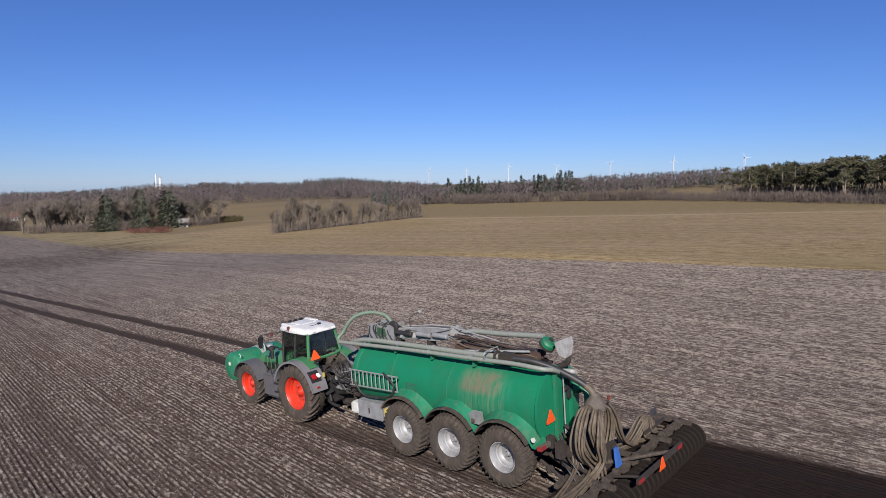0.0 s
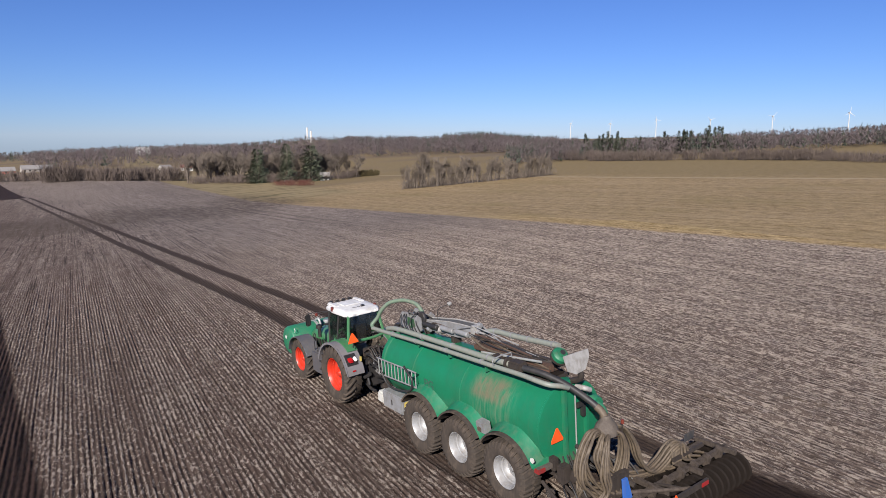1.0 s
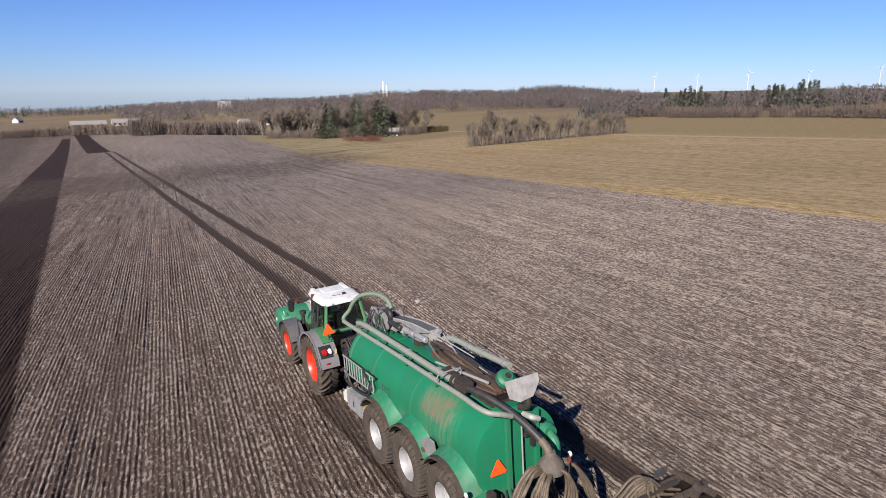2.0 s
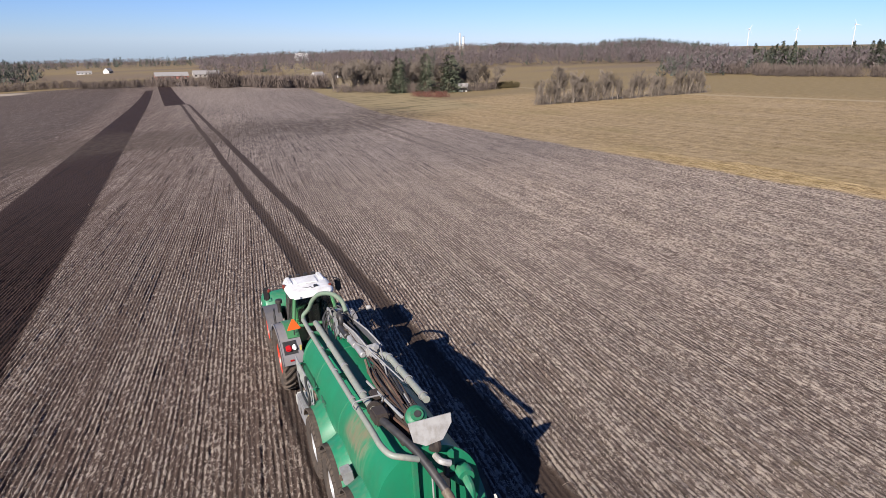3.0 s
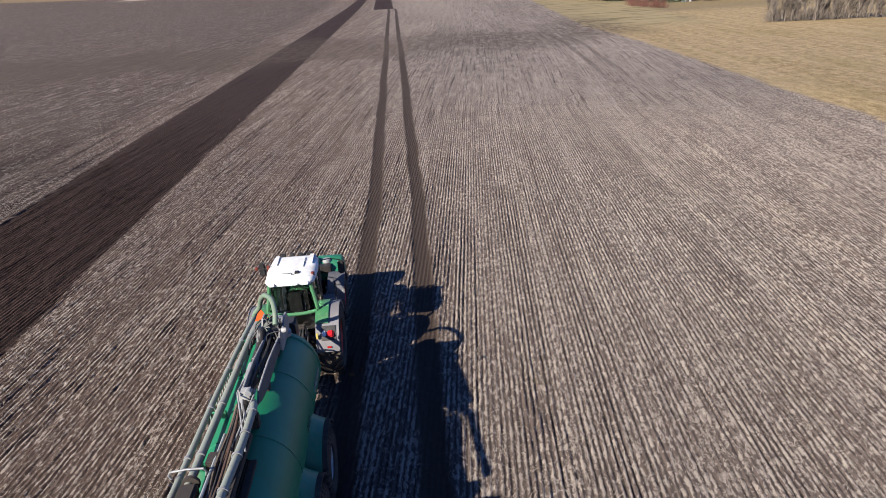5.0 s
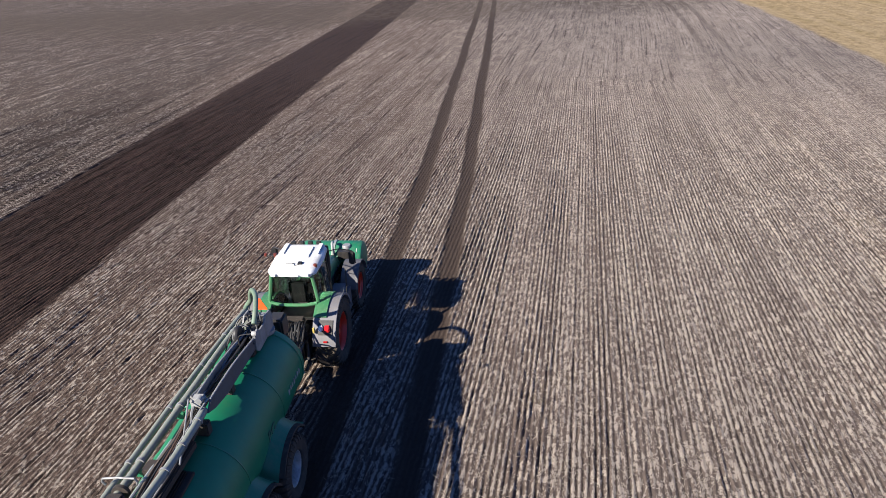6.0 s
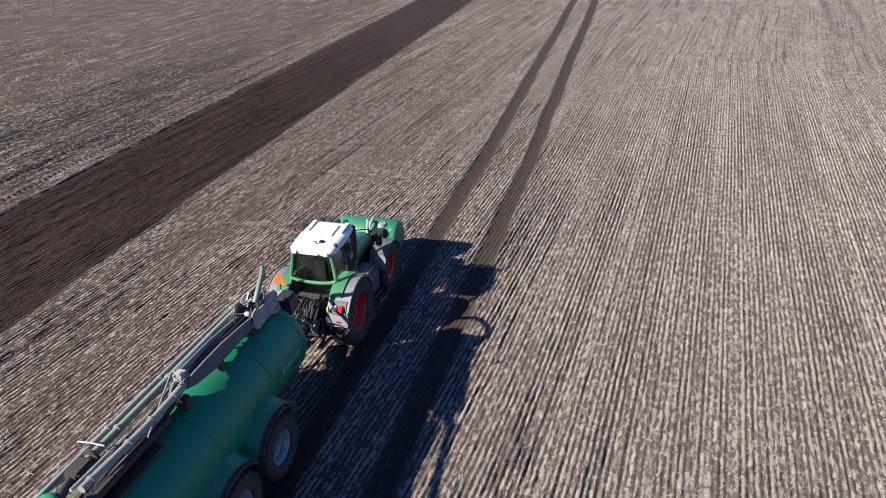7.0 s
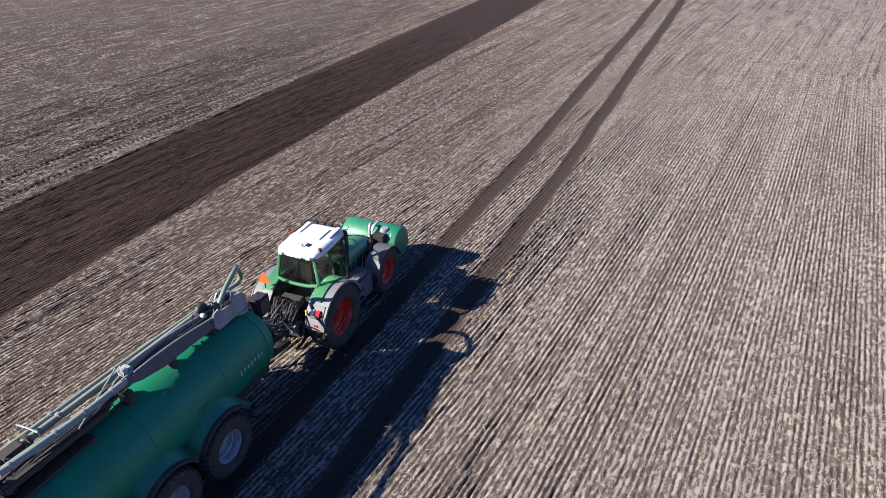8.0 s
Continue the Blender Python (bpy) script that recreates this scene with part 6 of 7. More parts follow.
def bare_tree(seed, narrow=1.0):
    """A leafless tree one metre high: trunk and limbs, and a crown of fine twigs."""
    rng = random.Random(seed)
    wood, crown = Soup(), Soup()

    def grow(p, way, length, r, depth):
        bend = Vector((rng.gauss(0, 0.12), rng.gauss(0, 0.12), 0.05))
        mid = p + way * length * 0.5
        end = mid + (way + bend).normalized() * length * 0.5
        (wood if depth < 3 else crown).limb(p, mid, r, r * 0.8, 5 if depth < 2 else 3)
        (wood if depth < 3 else crown).limb(mid, end, r * 0.8, r * 0.55, 5 if depth < 2 else 3)
        if depth >= 4:
            for k in range(8 if narrow > 0.9 else 6):
                a = p.lerp(end, rng.uniform(0.1, 1.0))
                d = (way + Vector((rng.gauss(0, 0.6) * narrow, rng.gauss(0, 0.6) * narrow, rng.uniform(0.0, 0.7)))).normalized()
                t = a + d * rng.uniform(0.04, 0.13)
                s = d.orthogonal().normalized() * (0.0024 if narrow > 0.9 else 0.0017)
                crown.tri(a - s, a + s, t)
            return
        n = {0: 7, 1: 4, 2: 3, 3: 3}[depth]
        for k in range(n):
            az = rng.uniform(0, 2 * math.pi)
            out = rng.uniform(0.35, 0.85) * narrow
            d = (way * 0.9 + out * Vector((math.cos(az), math.sin(az), 0)) + Vector((0, 0, 0.25 if narrow > 0.9 else 0.38))).normalized()
            grow(p.lerp(end, rng.uniform(0.16 if depth == 0 else 0.4, 1.0)), d, length * rng.uniform(0.5, 0.75), r * rng.uniform(0.4, 0.55), depth + 1)

    grow(Vector((0, 0, -0.03)), Vector((rng.gauss(0, 0.04), rng.gauss(0, 0.04), 1)).normalized(), 0.45, 0.016, 0)
    top = max(p.z for p in crown.v)
    for s in (wood, crown):
        s.v = [p / top for p in s.v]
    return wood.mesh("trunk", "bark"), crown.mesh("crown", "near_twig")


def fir_tree(seed, wide=0.24):
    """A conifer one metre high with drooping, ragged tiers."""
    rng = random.Random(seed)
    wood, crown = Soup(), Soup()
    wood.limb(Vector((0, 0, -0.03)), Vector((0, 0, 0.97)), 0.018, 0.002, 6)
    z = 0.06
    while z < 0.99:
        reach = wide * (1 - z) ** 0.8 + 0.012
        for k in range(max(5, int(13 * (1.1 - z)))):
            az, ln = rng.uniform(0, 2 * math.pi), reach * rng.uniform(0.55, 1.12)
            out = Vector((math.cos(az), math.sin(az), 0))
            side = Vector((-out.y, out.x, 0))
            b = Vector((0, 0, z + rng.uniform(-0.01, 0.01)))
            for j in range(4):
                c = b + out * ln * (0.25 + 0.22 * j) + Vector((0, 0, -0.30 * ln * (0.25 + 0.22 * j) + rng.uniform(-0.012, 0.012)))
                w = 0.030 * (1.15 - 0.2 * j) * rng.uniform(0.7, 1.3)
                tip = c + out * 0.05 * rng.uniform(0.7, 1.3) + Vector((0, 0, -0.018 + rng.uniform(-0.02, 0.02)))
                crown.quad(c - side * w + Vector((0, 0, -0.012)), c + side * w + Vector((0, 0, rng.uniform(-0.02, 0.01))), tip + side * w * 0.25, tip - side * w * 0.25)
        z += 0.030
    return wood.mesh("trunk", "bark"), crown.mesh("crown", "fir")


def broad_spruce(seed):
    """A full, broad evergreen one metre high whose boughs hang in uneven lobes down to the ground."""
    rng = random.Random(seed)
    wood, crown = Soup(), Soup()
    wood.limb(Vector((0, 0, -0.03)), Vector((0, 0, 0.96)), 0.022, 0.003, 6)
    lobe = [rng.uniform(0.72, 1.15) for _ in range(9)]
    z = 0.04
    while z < 0.985:
        reach = 0.46 * (1 - z) ** 0.5 * (0.82 + 0.18 * math.sin(9 * z + seed)) + 0.012
        for k in range(max(6, int(26 * (1.12 - z)))):
            az = rng.uniform(0, 2 * math.pi)
            ln = reach * lobe[int(az / (2 * math.pi) * 9) % 9] * rng.uniform(0.7, 1.08)
            out = Vector((math.cos(az), math.sin(az), 0))
            side = Vector((-out.y, out.x, 0))
            for j in range(4):
                q = 0.42 + 0.19 * j
                c = Vector((0, 0, z)) + out * ln * q + Vector((0, 0, -0.22 * ln * q + rng.uniform(-0.02, 0.02))) + side * rng.uniform(-0.02, 0.02)
                for _ in range(2):
                    w = rng.uniform(0.010, 0.024)
                    tip = c + out * rng.uniform(0.015, 0.05) + side * rng.uniform(-0.03, 0.03) + Vector((0, 0, rng.uniform(-0.03, 0.015)))
                    crown.quad(c - side * w + Vector((0, 0, rng.uniform(-0.02, 0.0))), c + side * w + Vector((0, 0, rng.uniform(-0.01, 0.02))), tip + side * w * 0.3, tip - side * w * 0.3)
        z += 0.032
    return wood.mesh("trunk", "bark"), crown.mesh("crown", "fir")


def pine_tree(seed):
    """A wind-bent pine one metre high: a long bare trunk and clumped needles above."""
    rng = random.Random(seed)
    wood, crown = Soup(), Soup()
    lean = Vector((rng.gauss(0, 0.06), rng.gauss(0, 0.06), 0))
    a = Vector((0, 0, -0.03))
    for k in range(1, 5):
        b = Vector((lean.x * k / 4 + rng.gauss(0, 0.01), lean.y * k / 4 + rng.gauss(0, 0.01), k * 0.23))
        wood.limb(a, b, 0.020 - 0.0035 * (k - 1), 0.020 - 0.0035 * k, 6)
        a = b
    for k in range(17):
        t = rng.uniform(0.45, 1.0)
        p = lean * t + Vector((0, 0, 0.92 * t))
        az, ln = rng.uniform(0, 2 * math.pi), rng.uniform(0.06, 0.24) * (1.25 - 0.75 * t)
        c = p + Vector((math.cos(az) * ln, math.sin(az) * ln, rng.uniform(0.0, 0.08)))
        wood.limb(p, c, 0.006, 0.003, 3)
        size = rng.uniform(0.05, 0.095)
        for j in range(34):
            d = Vector((rng.gauss(0, 1), rng.gauss(0, 1), rng.gauss(0, 0.55)))
            d = d.normalized() * rng.uniform(0.35, 1.0) * size
            s = Vector((rng.gauss(0, 1), rng.gauss(0, 1), rng.gauss(0, 1))).normalized() * 0.018
            u = s.orthogonal().normalized() * 0.022
            q = c + d
            crown.quad(q - s, q - u * 0.6, q + s, q + u)
    return wood.mesh("trunk", "bark"), crown.mesh("crown", "pine")


TREES = {
    "bare": [bare_tree(k) for k in range(5)],
    "pole": [bare_tree(20 + k, 0.66) for k in range(8)],
    "fir": [fir_tree(40 + k, 0.22 + 0.03 * (k % 3)) for k in range(4)],
    "pine": [pine_tree(60 + k) for k in range(5)],
    "spruce": [broad_spruce(80 + k) for k in range(3)],
}
FOREST = random.Random(77)


def tree(kind, x, y, h, label, group="", wide=1.0):
    trunk, crown = FOREST.choice(TREES[kind])
    x, y, k = (float(q) for q in afar(x, y))
    h *= k
    ob = new({"bare": "bare_tree", "pole": "bare_tree", "fir": "fir_tree", "pine": "pine_tree", "spruce": "spruce_tree"}[kind])
    ob.matrix_world = pose(x, y, ground_z(x, y) - 0.05, 0, 0, FOREST.uniform(0, 360))
    BASE[ob.name] = Vector((0, 0, 0))
    for name, me in (("trunk", trunk), ("crown", crown)):
        p = new(name, me)
        p.parent = ob
        p.scale = (h * wide, h * wide, h)
    return tagged(ob, label, "tree", group)


# a row of thin leafless trees beyond the pasture
for k in range(64):
    t = k / 63
    x, y = 61.5 + 33 * t + FOREST.uniform(-0.5, 0.5), 88.5 - 6.5 * t + FOREST.uniform(-1.2, 1.2)
    tree("pole", x, y, (7.2 - 2.3 * t) * FOREST.uniform(0.6, 1.08), "thin leafless tree in a field-edge row", "field-edge row of bare trees")
# the farmstead's grove
for x, y, h, wide in ((64.8, 175, 10.6, 1.05), (68.2, 161, 11.4, 0.7), (73.8, 157, 10.6, 1.25)):
    tree("spruce", x, y, h, "broad dark green spruce beside the farmhouse", "grove spruces", wide)
for k in range(96):
    t = k / 95
    x, y = 58.5 + 24 * t + FOREST.uniform(-2, 5), 216 - 66 * t + FOREST.uniform(-4, 9)
    if abs(x - 72) < 4 and abs(y - 159) < 5:
        continue
    tree("bare" if k % 2 else "pole", x, y + 3, FOREST.uniform(9.0, 12.5) * (1 - 0.3 * t), "leafless brown tree in the farmstead grove", "grove trees", 1.1)
# pines at the pasture's far right corner
for k in range(100):
    t = 0.08 + 0.92 * FOREST.random()
    x, y = 126 - 34 * t + FOREST.uniform(0, 12), 24 - 44 * t + FOREST.uniform(-3, 3)
    tree("pine", x, y, FOREST.uniform(4.8, 6.6) + 1.1 * t, "tall pine with bare trunk and ragged dark crown", "pines at the pasture's edge", 1.25)
for k in range(60):
    t = FOREST.random()
    x, y = 136 - 34 * t + FOREST.uniform(0, 12), 30 - 44 * t + FOREST.uniform(-3, 3)
    tree("pine", x, y, FOREST.uniform(4.6, 6.8) + 1.0 * t, "tall pine with bare trunk and ragged dark crown", "pines at the pasture's edge", 1.3)
# firs rising behind the far hedge
for az0, az1, n, r, h in ((49.5, 52.3, 16, 236, 8.6), (52.4, 54.2, 8, 236, 6.4), (55.0, 56.4, 6, 236, 8.0), (56.9, 60.9, 24, 232, 8.6)):
    for k in range(n):
        az = radians(az0 + (az1 - az0) * (k + FOREST.random()) / n)
        d = r + FOREST.uniform(-8, 14)
        tree("fir", -13.9 + d * math.sin(az), -17.9 + d * math.cos(az), h * FOREST.uniform(0.5, 1.05), "dark narrow fir behind the far hedge", "firs behind the hedge", 1.0)


def thicket(name, spots, material, label, seed, blades=70, thin=0.012):
    """Brushwood: every spot (x, y, height, spread) is a tuft of upright, forking twigs."""
    rng = np.random.default_rng(seed)
    S = np.array(spots, float)
    S[:, 0], S[:, 1], k = afar(S[:, 0], S[:, 1])
    S[:, 2] *= k
    S[:, 3] *= k
    n = len(S)
    m = n * blades
    x = np.repeat(S[:, 0], blades) + rng.normal(0, 0.5, m) * np.repeat(S[:, 3], blades)
    y = np.repeat(S[:, 1], blades) + rng.normal(0, 0.5, m) * np.repeat(S[:, 3], blades)
    z = height(x, y)
    h = np.repeat(S[:, 2], blades)
    start = z + h * rng.uniform(-0.02, 0.65, m)
    ln = h * rng.uniform(0.14, 0.42, m)
    tip = np.minimum(start + ln, z + h * rng.uniform(0.8, 1.05, m))
    w = h * thin * rng.uniform(0.6, 1.6, m)
    a = rng.uniform(0, np.pi, m)
    ox, oy = rng.normal(0, 0.10, m) * h, rng.normal(0, 0.10, m) * h
    A = np.stack([x - w * np.cos(a), y - w * np.sin(a), start], -1)
    C = np.stack([x + w * np.cos(a), y + w * np.sin(a), start], -1)
    T = np.stack([x + ox, y + oy, tip], -1)
    V = np.stack([A, C, T], 1).reshape(-1, 3)
    stuff(name, V.tolist(), (np.arange(m)[:, None] * 3 + [0, 1, 2]).tolist(), material, label, "brushwood")


def line_spots(a, b, n, h, spread, seed, jitter=1.5):
    r = random.Random(seed)
    return [(a[0] + (b[0] - a[0]) * t + r.uniform(-jitter, jitter), a[1] + (b[1] - a[1]) * t + r.uniform(-jitter, jitter), h * r.uniform(0.65, 1.1), spread) for t in (r.random() for _ in range(n))]


thicket("row_undergrowth", line_spots((61.5, 88.5), (95, 82), 120, 2.6, 0.8, 1, 0.9), "near_twig", "brown undergrowth beneath a row of bare trees", 1)
thicket("grove_undergrowth", line_spots((58, 214), (70, 160), 130, 3.2, 1.4, 2, 4) + line_spots((70, 160), (84, 150), 50, 3.0, 1.2, 3, 3), "twig", "brown brush at the foot of the grove", 2)
thicket("red_shrubs", line_spots((60.5, 150), (62.5, 134), 46, 1.9, 0.9, 4, 1.0), "red_twig", "reddish leafless shrubs before the farmhouse", 3)
thicket("clipped_hedge", line_spots((84, 157), (93.2, 152), 110, 2.3, 0.5, 5, 0.5), "hedge", "clipped brown garden hedge", 4, 60, 0.02)
thicket("far_hedge", line_spots((164, 150), (146, 108), 130, 3.9, 1.4, 6, 2.5) + line_spots((146, 108), (142, 74), 130, 3.4, 1.2, 7, 2.5) + line_spots((142, 74), (132, 41), 140, 3.1, 1.2, 8, 2.0) + line_spots((132, 41), (98, -14), 260, 2.2, 1.2, 9, 2.5), "twig", "brown leafless hedge along the pasture's far edge", 5)
thicket("pine_undergrowth", line_spots((127, 25), (92, -22), 240, 2.2, 1.3, 14, 3.0) + line_spots((136, 30), (102, -16), 200, 2.9, 1.5, 15, 3.0), "twig", "brown brush beneath the pines", 8, 80)
thicket("field_end_brush", line_spots((-44, 424), (-8, 396), 110, 5.6, 2.4, 10, 4) + line_spots((24, 338), (32, 330), 40, 10, 2.6, 11, 2.5), "twig", "grey-brown brush where the field ends", 6)
thicket("young_row", line_spots((-190, 455), (-45, 440), 320, 6.0, 1.4, 12, 3) + line_spots((-8, 410), (34, 345), 150, 6.5, 1.4, 16, 3) + line_spots((34, 345), (64, 250), 260, 7.0, 1.4, 13, 3), "twig", "row of young leafless trees at the field's end", 7)


def wood(name, label, az0, az1, r0, r1, count, h0, h1, firs, seed, eye=(-8.0, -19.0), dark="far_fir"):
    """A far wood seen only from afar: many small trees, leafless ones and firs, in two objects."""
    rng = np.random.default_rng(seed)
    for kind, n, mat in (("bare", int(count * (1 - firs)), "far_twig"), ("fir", int(count * firs), dark)):
        if n < 1:
            continue
        blades = 34 if kind == "bare" else 18
        az = np.radians(rng.uniform(az0, az1, n))
        d = rng.uniform(r0, r1, n)
        x, y = eye[0] + d * np.sin(az), eye[1] + d * np.cos(az)
        x, y, k = afar(x, y)
        z, h = height(x, y), rng.uniform(h0, h1, n) * (1.12 if kind == "fir" else 1.0) * k
        X, Y, Z, H = (np.repeat(q, blades) for q in (x, y, z, h))
        m = n * blades
        t = rng.uniform(0.12, 0.95, m)
        if kind == "bare":
            rad = 0.34 * H * np.sqrt(np.clip(1 - ((t - 0.55) / 0.5) ** 2, 0.05, 1)) * np.sqrt(rng.uniform(0, 1, m))
            ln, w = H * rng.uniform(0.07, 0.17, m), H * rng.uniform(0.015, 0.045, m)
        else:
            rad = 0.20 * H * (1 - t) * np.sqrt(rng.uniform(0.1, 1, m))
            ln, w = H * rng.uniform(0.12, 0.22, m), H * rng.uniform(0.03, 0.07, m) * (1.15 - t)
        a, b = rng.uniform(0, 2 * np.pi, m), rng.uniform(0, np.pi, m)
        px, py, pz = X + rad * np.cos(a), Y + rad * np.sin(a), Z + H * t
        A = np.stack([px - w * np.cos(b), py - w * np.sin(b), pz - ln * 0.4], -1)
        C = np.stack([px + w * np.cos(b), py + w * np.sin(b), pz - ln * 0.4], -1)
        T = np.stack([px + rng.normal(0, 0.09, m) * H, py + rng.normal(0, 0.09, m) * H, np.minimum(pz + ln * 0.6, Z + H)], -1)
        V = np.stack([A, C, T], 1).reshape(-1, 3)
        stuff(name if kind == "bare" else name + "_firs", V.tolist(), (np.arange(m)[:, None] * 3 + [0, 1, 2]).tolist(), mat, label if kind == "bare" else "dark firs among a distant wood", "wood")


wood("near_wood", "distant brown leafless wood behind fields", 18, 48, 430, 620, 1300, 5, 11, 0.08, 21)
wood("hill_wood", "wooded hill on the horizon", 28, 46, 700, 1150, 2000, 5, 14, 0.3, 22)
wood("horizon_wood", "thin belt of woods along the horizon", -30, 30, 900, 1600, 2300, 9, 14, 0.35, 23)
wood("village_trees", "leafless trees round a distant village", 4, 20, 480, 800, 800, 6, 10, 0.1, 24)
wood("left_wood", "dark far wood beyond the stubble", -30, -7, 520, 700, 700, 9, 14, 0.7, 25)
wood("right_wood", "brown woods and firs behind the far hedge", 46, 76, 420, 900, 1900, 5, 8.5, 0.55, 26)
wood("hedge_wood", "brown leafless wood close behind the far hedge", 43, 80, 215, 300, 1500, 3.8, 6.4, 0.28, 28, (-13.9, -17.9))
wood("hill_firs", "row of firs on the hill's crest", 36.5, 44, 1080, 1160, 240, 13, 17, 1.0, 27)

# ---- buildings and wind turbines far off ----
MAT["far_white"] = painted("far_white", (0.58, 0.575, 0.55), 0.7, 0.3)
MAT["roof_grey"] = painted("roof_grey", (0.24, 0.23, 0.22), 0.8, 0.3)
MAT["pale_wall"] = painted("pale_wall", (0.36, 0.33, 0.30), 0.8, 0.3)
MAT["roof_red"] = painted("roof_red", (0.13, 0.05, 0.04), 0.8, 0.3)
MAT["brick_red"] = painted("brick_red", (0.33, 0.11, 0.085), 0.8, 0.25)
MAT["dark_pane"] = painted("dark_pane", (0.02, 0.022, 0.025), 0.15, 0.1)


def house(x, y, w, d, eaves, ridge, turn, wall, roof, label, name="house", windows=4):
    """A gabled building: walls, roof with an overhang, a door and panes on its long side."""
    x, y, k = (float(q) for q in afar(x, y))
    w, d, eaves, ridge = w * k, d * k, eaves * k, ridge * k
    ob = new(name)
    ob.matrix_world = pose(x, y, ground_z(x, y) - 0.1, 0, 0, turn)
    BASE[ob.name] = Vector((0, 0, 0))
    tagged(ob, label, "building")
    bm = B()
    prism(bm, [(-w / 2, -d / 2, 0), (-w / 2, d / 2, 0), (-w / 2, d / 2, eaves), (-w / 2, 0, ridge), (-w / 2, -d / 2, eaves)], (w, 0, 0))
    part("wall", bm, wall, ob)
    for s in (-1, 1):
        e = d / 2 + 0.35
        z0 = eaves - 0.35 * (ridge - eaves) / (d / 2)
        bm = prism(B(), [(-w / 2 - 0.3, s * e, z0), (w / 2 + 0.3, s * e, z0), (w / 2 + 0.3, 0, ridge), (-w / 2 - 0.3, 0, ridge)], (0, 0, 0.18))
        part("roof", bm, roof, ob)
    for k in range(windows):
        px = -w / 2 + w * (k + 0.5) / windows
        for s in (-1, 1):
            if k == windows // 2 and s < 0:
                part("door", cube(B(), px - 0.5, px + 0.5, s * d / 2 - 0.06, s * d / 2 + 0.06, 0, min(2.1, eaves * 0.85), 0.01), "dark_pane", ob)
            else:
                part("window", cube(B(), px - 0.55, px + 0.55, s * d / 2 - 0.06, s * d / 2 + 0.06, eaves * 0.36, eaves * 0.8, 0.01), "dark_pane", ob)
    return ob


house(71.6, 164, 5.5, 3.6, 1.6, 2.8, -30, "far_white", "roof_red", "white farmhouse with a dark red roof among trees")
house(76.4, 153.5, 2.4, 2.2, 1.5, 2.3, -30, "far_white", "roof_grey", "small white outbuilding beside the farmhouse")
house(9, 474, 21, 8, 2.2, 4.4, 4, "brick_red", "roof_grey", "long grey-roofed barn with red gable", "barn", 6)
house(31, 470, 17, 8, 2.2, 4.4, 4, "pale_wall", "roof_grey", "long pale barn with grey roof", "barn", 6)
house(83, 362, 6, 5, 2.0, 3.8, 20, "far_white", "roof_grey", "white cottage beyond the field's end")
house(93, 356, 6, 5, 2.0, 3.6, -15, "far_white", "roof_red", "white cottage beyond the field's end")
house(146, 708, 13, 9, 3.0, 8.0, 10, "far_white", "far_white", "tall white gabled house far beyond the fields", windows=2)
house(-36, 610, 6, 5, 2.2, 4.4, 60, "far_white", "roof_grey", "white gabled house at a distant wood")
house(-54, 612, 11, 5, 1.8, 2.9, 5, "far_white", "roof_grey", "low white farm building far off")
house(473, 209, 14, 8, 4, 7, -20, "far_white", "roof_red", "far white building with red roof")
house(513, 553, 42, 14, 4, 6, 40, "far_white", "roof_grey", "long white factory hall on the horizon", windows=8)


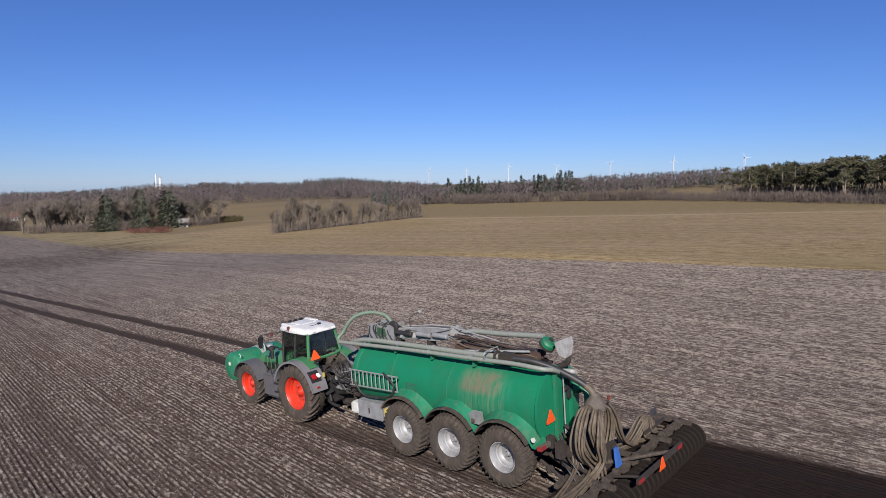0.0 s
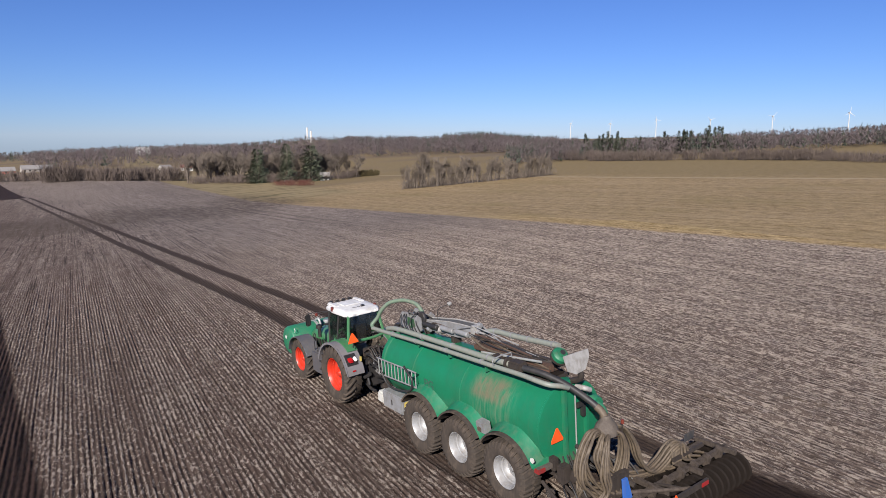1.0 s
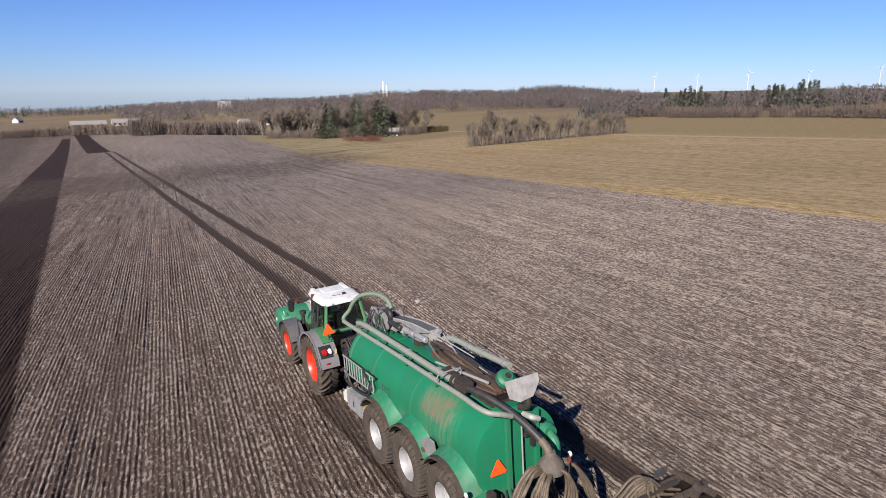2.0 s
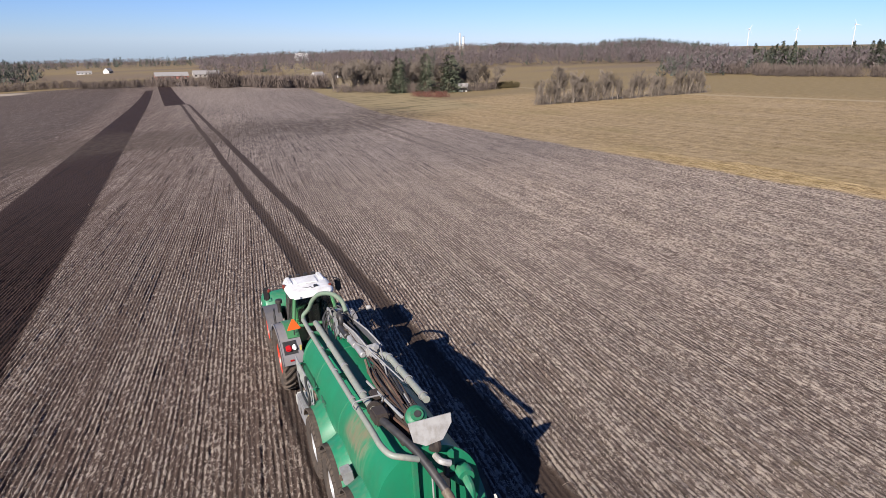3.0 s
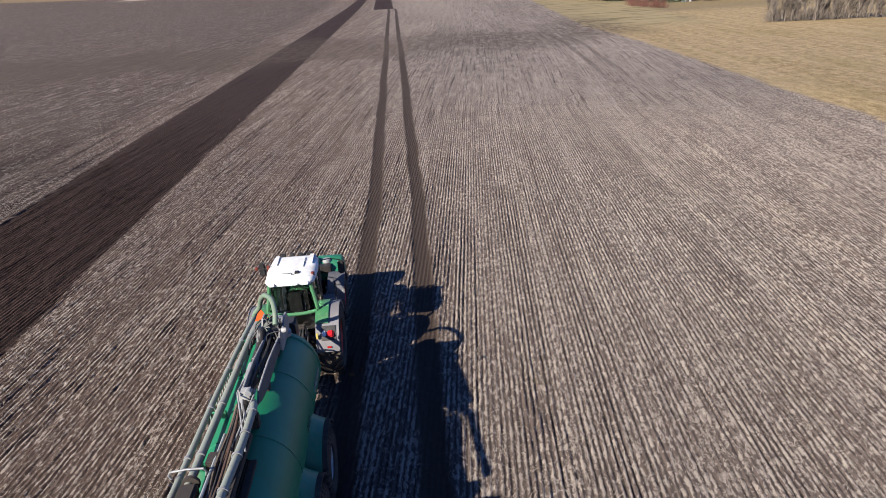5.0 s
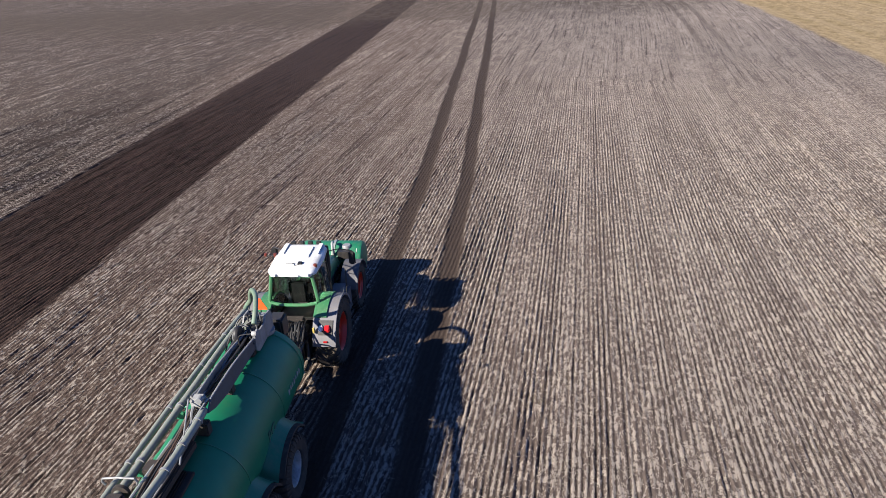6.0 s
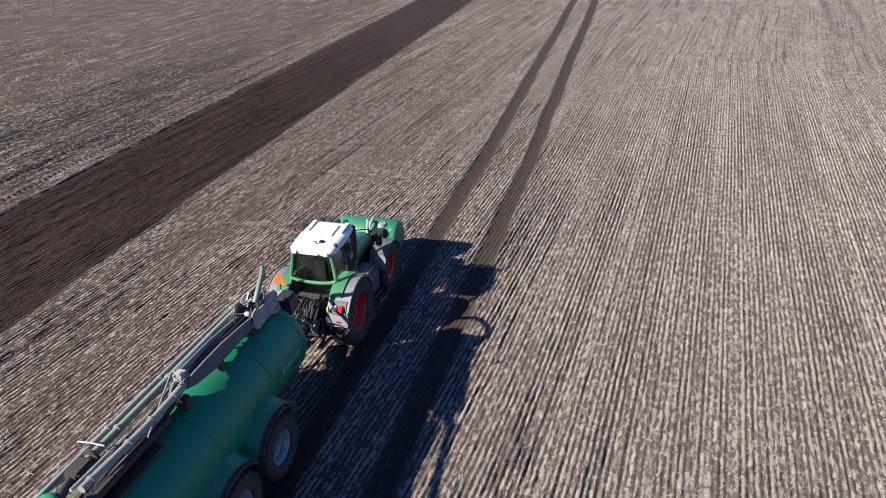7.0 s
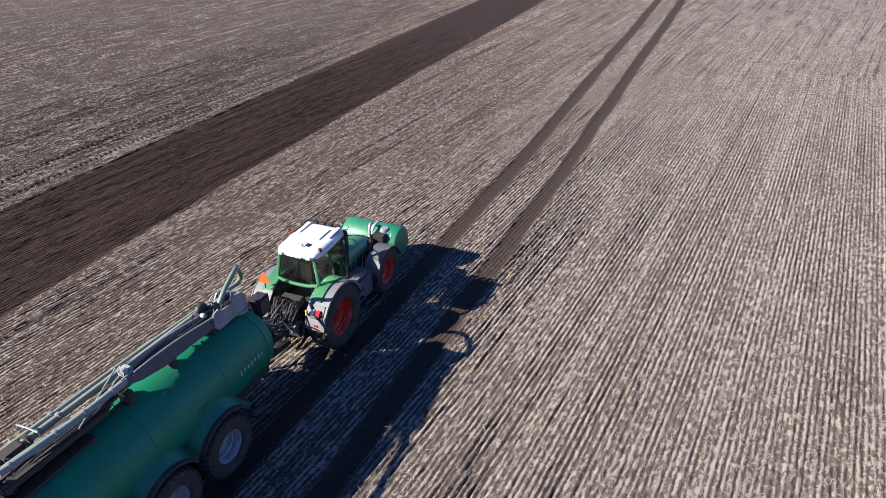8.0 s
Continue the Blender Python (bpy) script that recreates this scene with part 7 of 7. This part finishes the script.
def turbine(az, top, r, eye=(-13.9, -17.9, 8.1)):
    """A white wind turbine at rest whose hub is seen at the height `top` in degrees."""
    a = radians(az)
    x, y = eye[0] + r * math.sin(a), eye[1] + r * math.cos(a)
    hub, z0 = eye[2] + r * math.tan(radians(top)), ground_z(x, y) - 2
    ob = new("wind_turbine")
    ob.matrix_world = pose(x, y, z0, 0, 0, -az + 25)
    BASE[ob.name] = Vector((0, 0, 0))
    tagged(ob, "white three-bladed wind turbine on the horizon", "wind turbine", "wind turbines")
    h = hub - z0
    part("tower", lathe(B(), [(1.3, 0), (1.1, h * 0.5), (0.8, h)], (0, 0, 0), "z", 14), "far_white", ob)
    part("nacelle", cube(B(), -1.6, 1.6, -3.0, 4.5, h - 1.5, h + 1.9, 0.5), "far_white", ob)
    part("hub", lathe(B(), [(0.0, -4.6), (1.1, -4.2), (1.5, -3.0)], (0, 0, h), "y", 14), "far_white", ob)
    for k in range(3):
        b = radians(90 + 120 * k + az * 7)
        tip = Vector((math.cos(b), 0, math.sin(b)))
        side = Vector((-tip.z, 0, tip.x))
        o, ln = Vector((0, -3.7, h)), h * 0.24
        bm = prism(B(), [o + side * 0.5, o + tip * ln * 0.25 + side * 0.45, o + tip * ln + side * 0.2, o + tip * ln - side * 0.2, o + tip * ln * 0.25 - side * 0.4, o - side * 0.5], (0, 0.5, 0))
        part("blade", bm, "far_white", ob)


for az, top, r in ((47.5, 0.85, 2400), (50.75, 0.85, 2300), (54.4, 1.13, 2200), (58.5, 1.1, 2300), (62.95, 1.32, 2200), (67.98, 1.5, 2000), (73.32, 1.62, 1900)):
    turbine(az, top, r)


def silo(az, top, r, rad, eye=(-13.9, -17.9, 8.1)):
    a = radians(az)
    x, y = eye[0] + r * math.sin(a), eye[1] + r * math.cos(a)
    z0 = ground_z(x, y) - 3
    ob = new("tower_silo")
    ob.matrix_world = pose(x, y, z0)
    BASE[ob.name] = Vector((0, 0, 0))
    tagged(ob, "tall white tower silo on a wooded ridge", "silo", "silos")
    h = eye[2] + r * math.tan(radians(top)) - z0
    part("shaft", lathe(B(), [(rad, 0), (rad, h * 0.96), (rad * 0.8, h * 0.985), (rad * 0.5, h)], (0, 0, 0), "z", 20), "far_white", ob)
    part("head", cube(B(), -rad * 0.5, rad * 0.5, -rad * 0.5, rad * 0.5, h, h + rad * 0.5, 0.3), "roof_grey", ob)


silo(25.15, 0.60, 1500, 1.7)
silo(25.45, 0.30, 1500, 2.3)
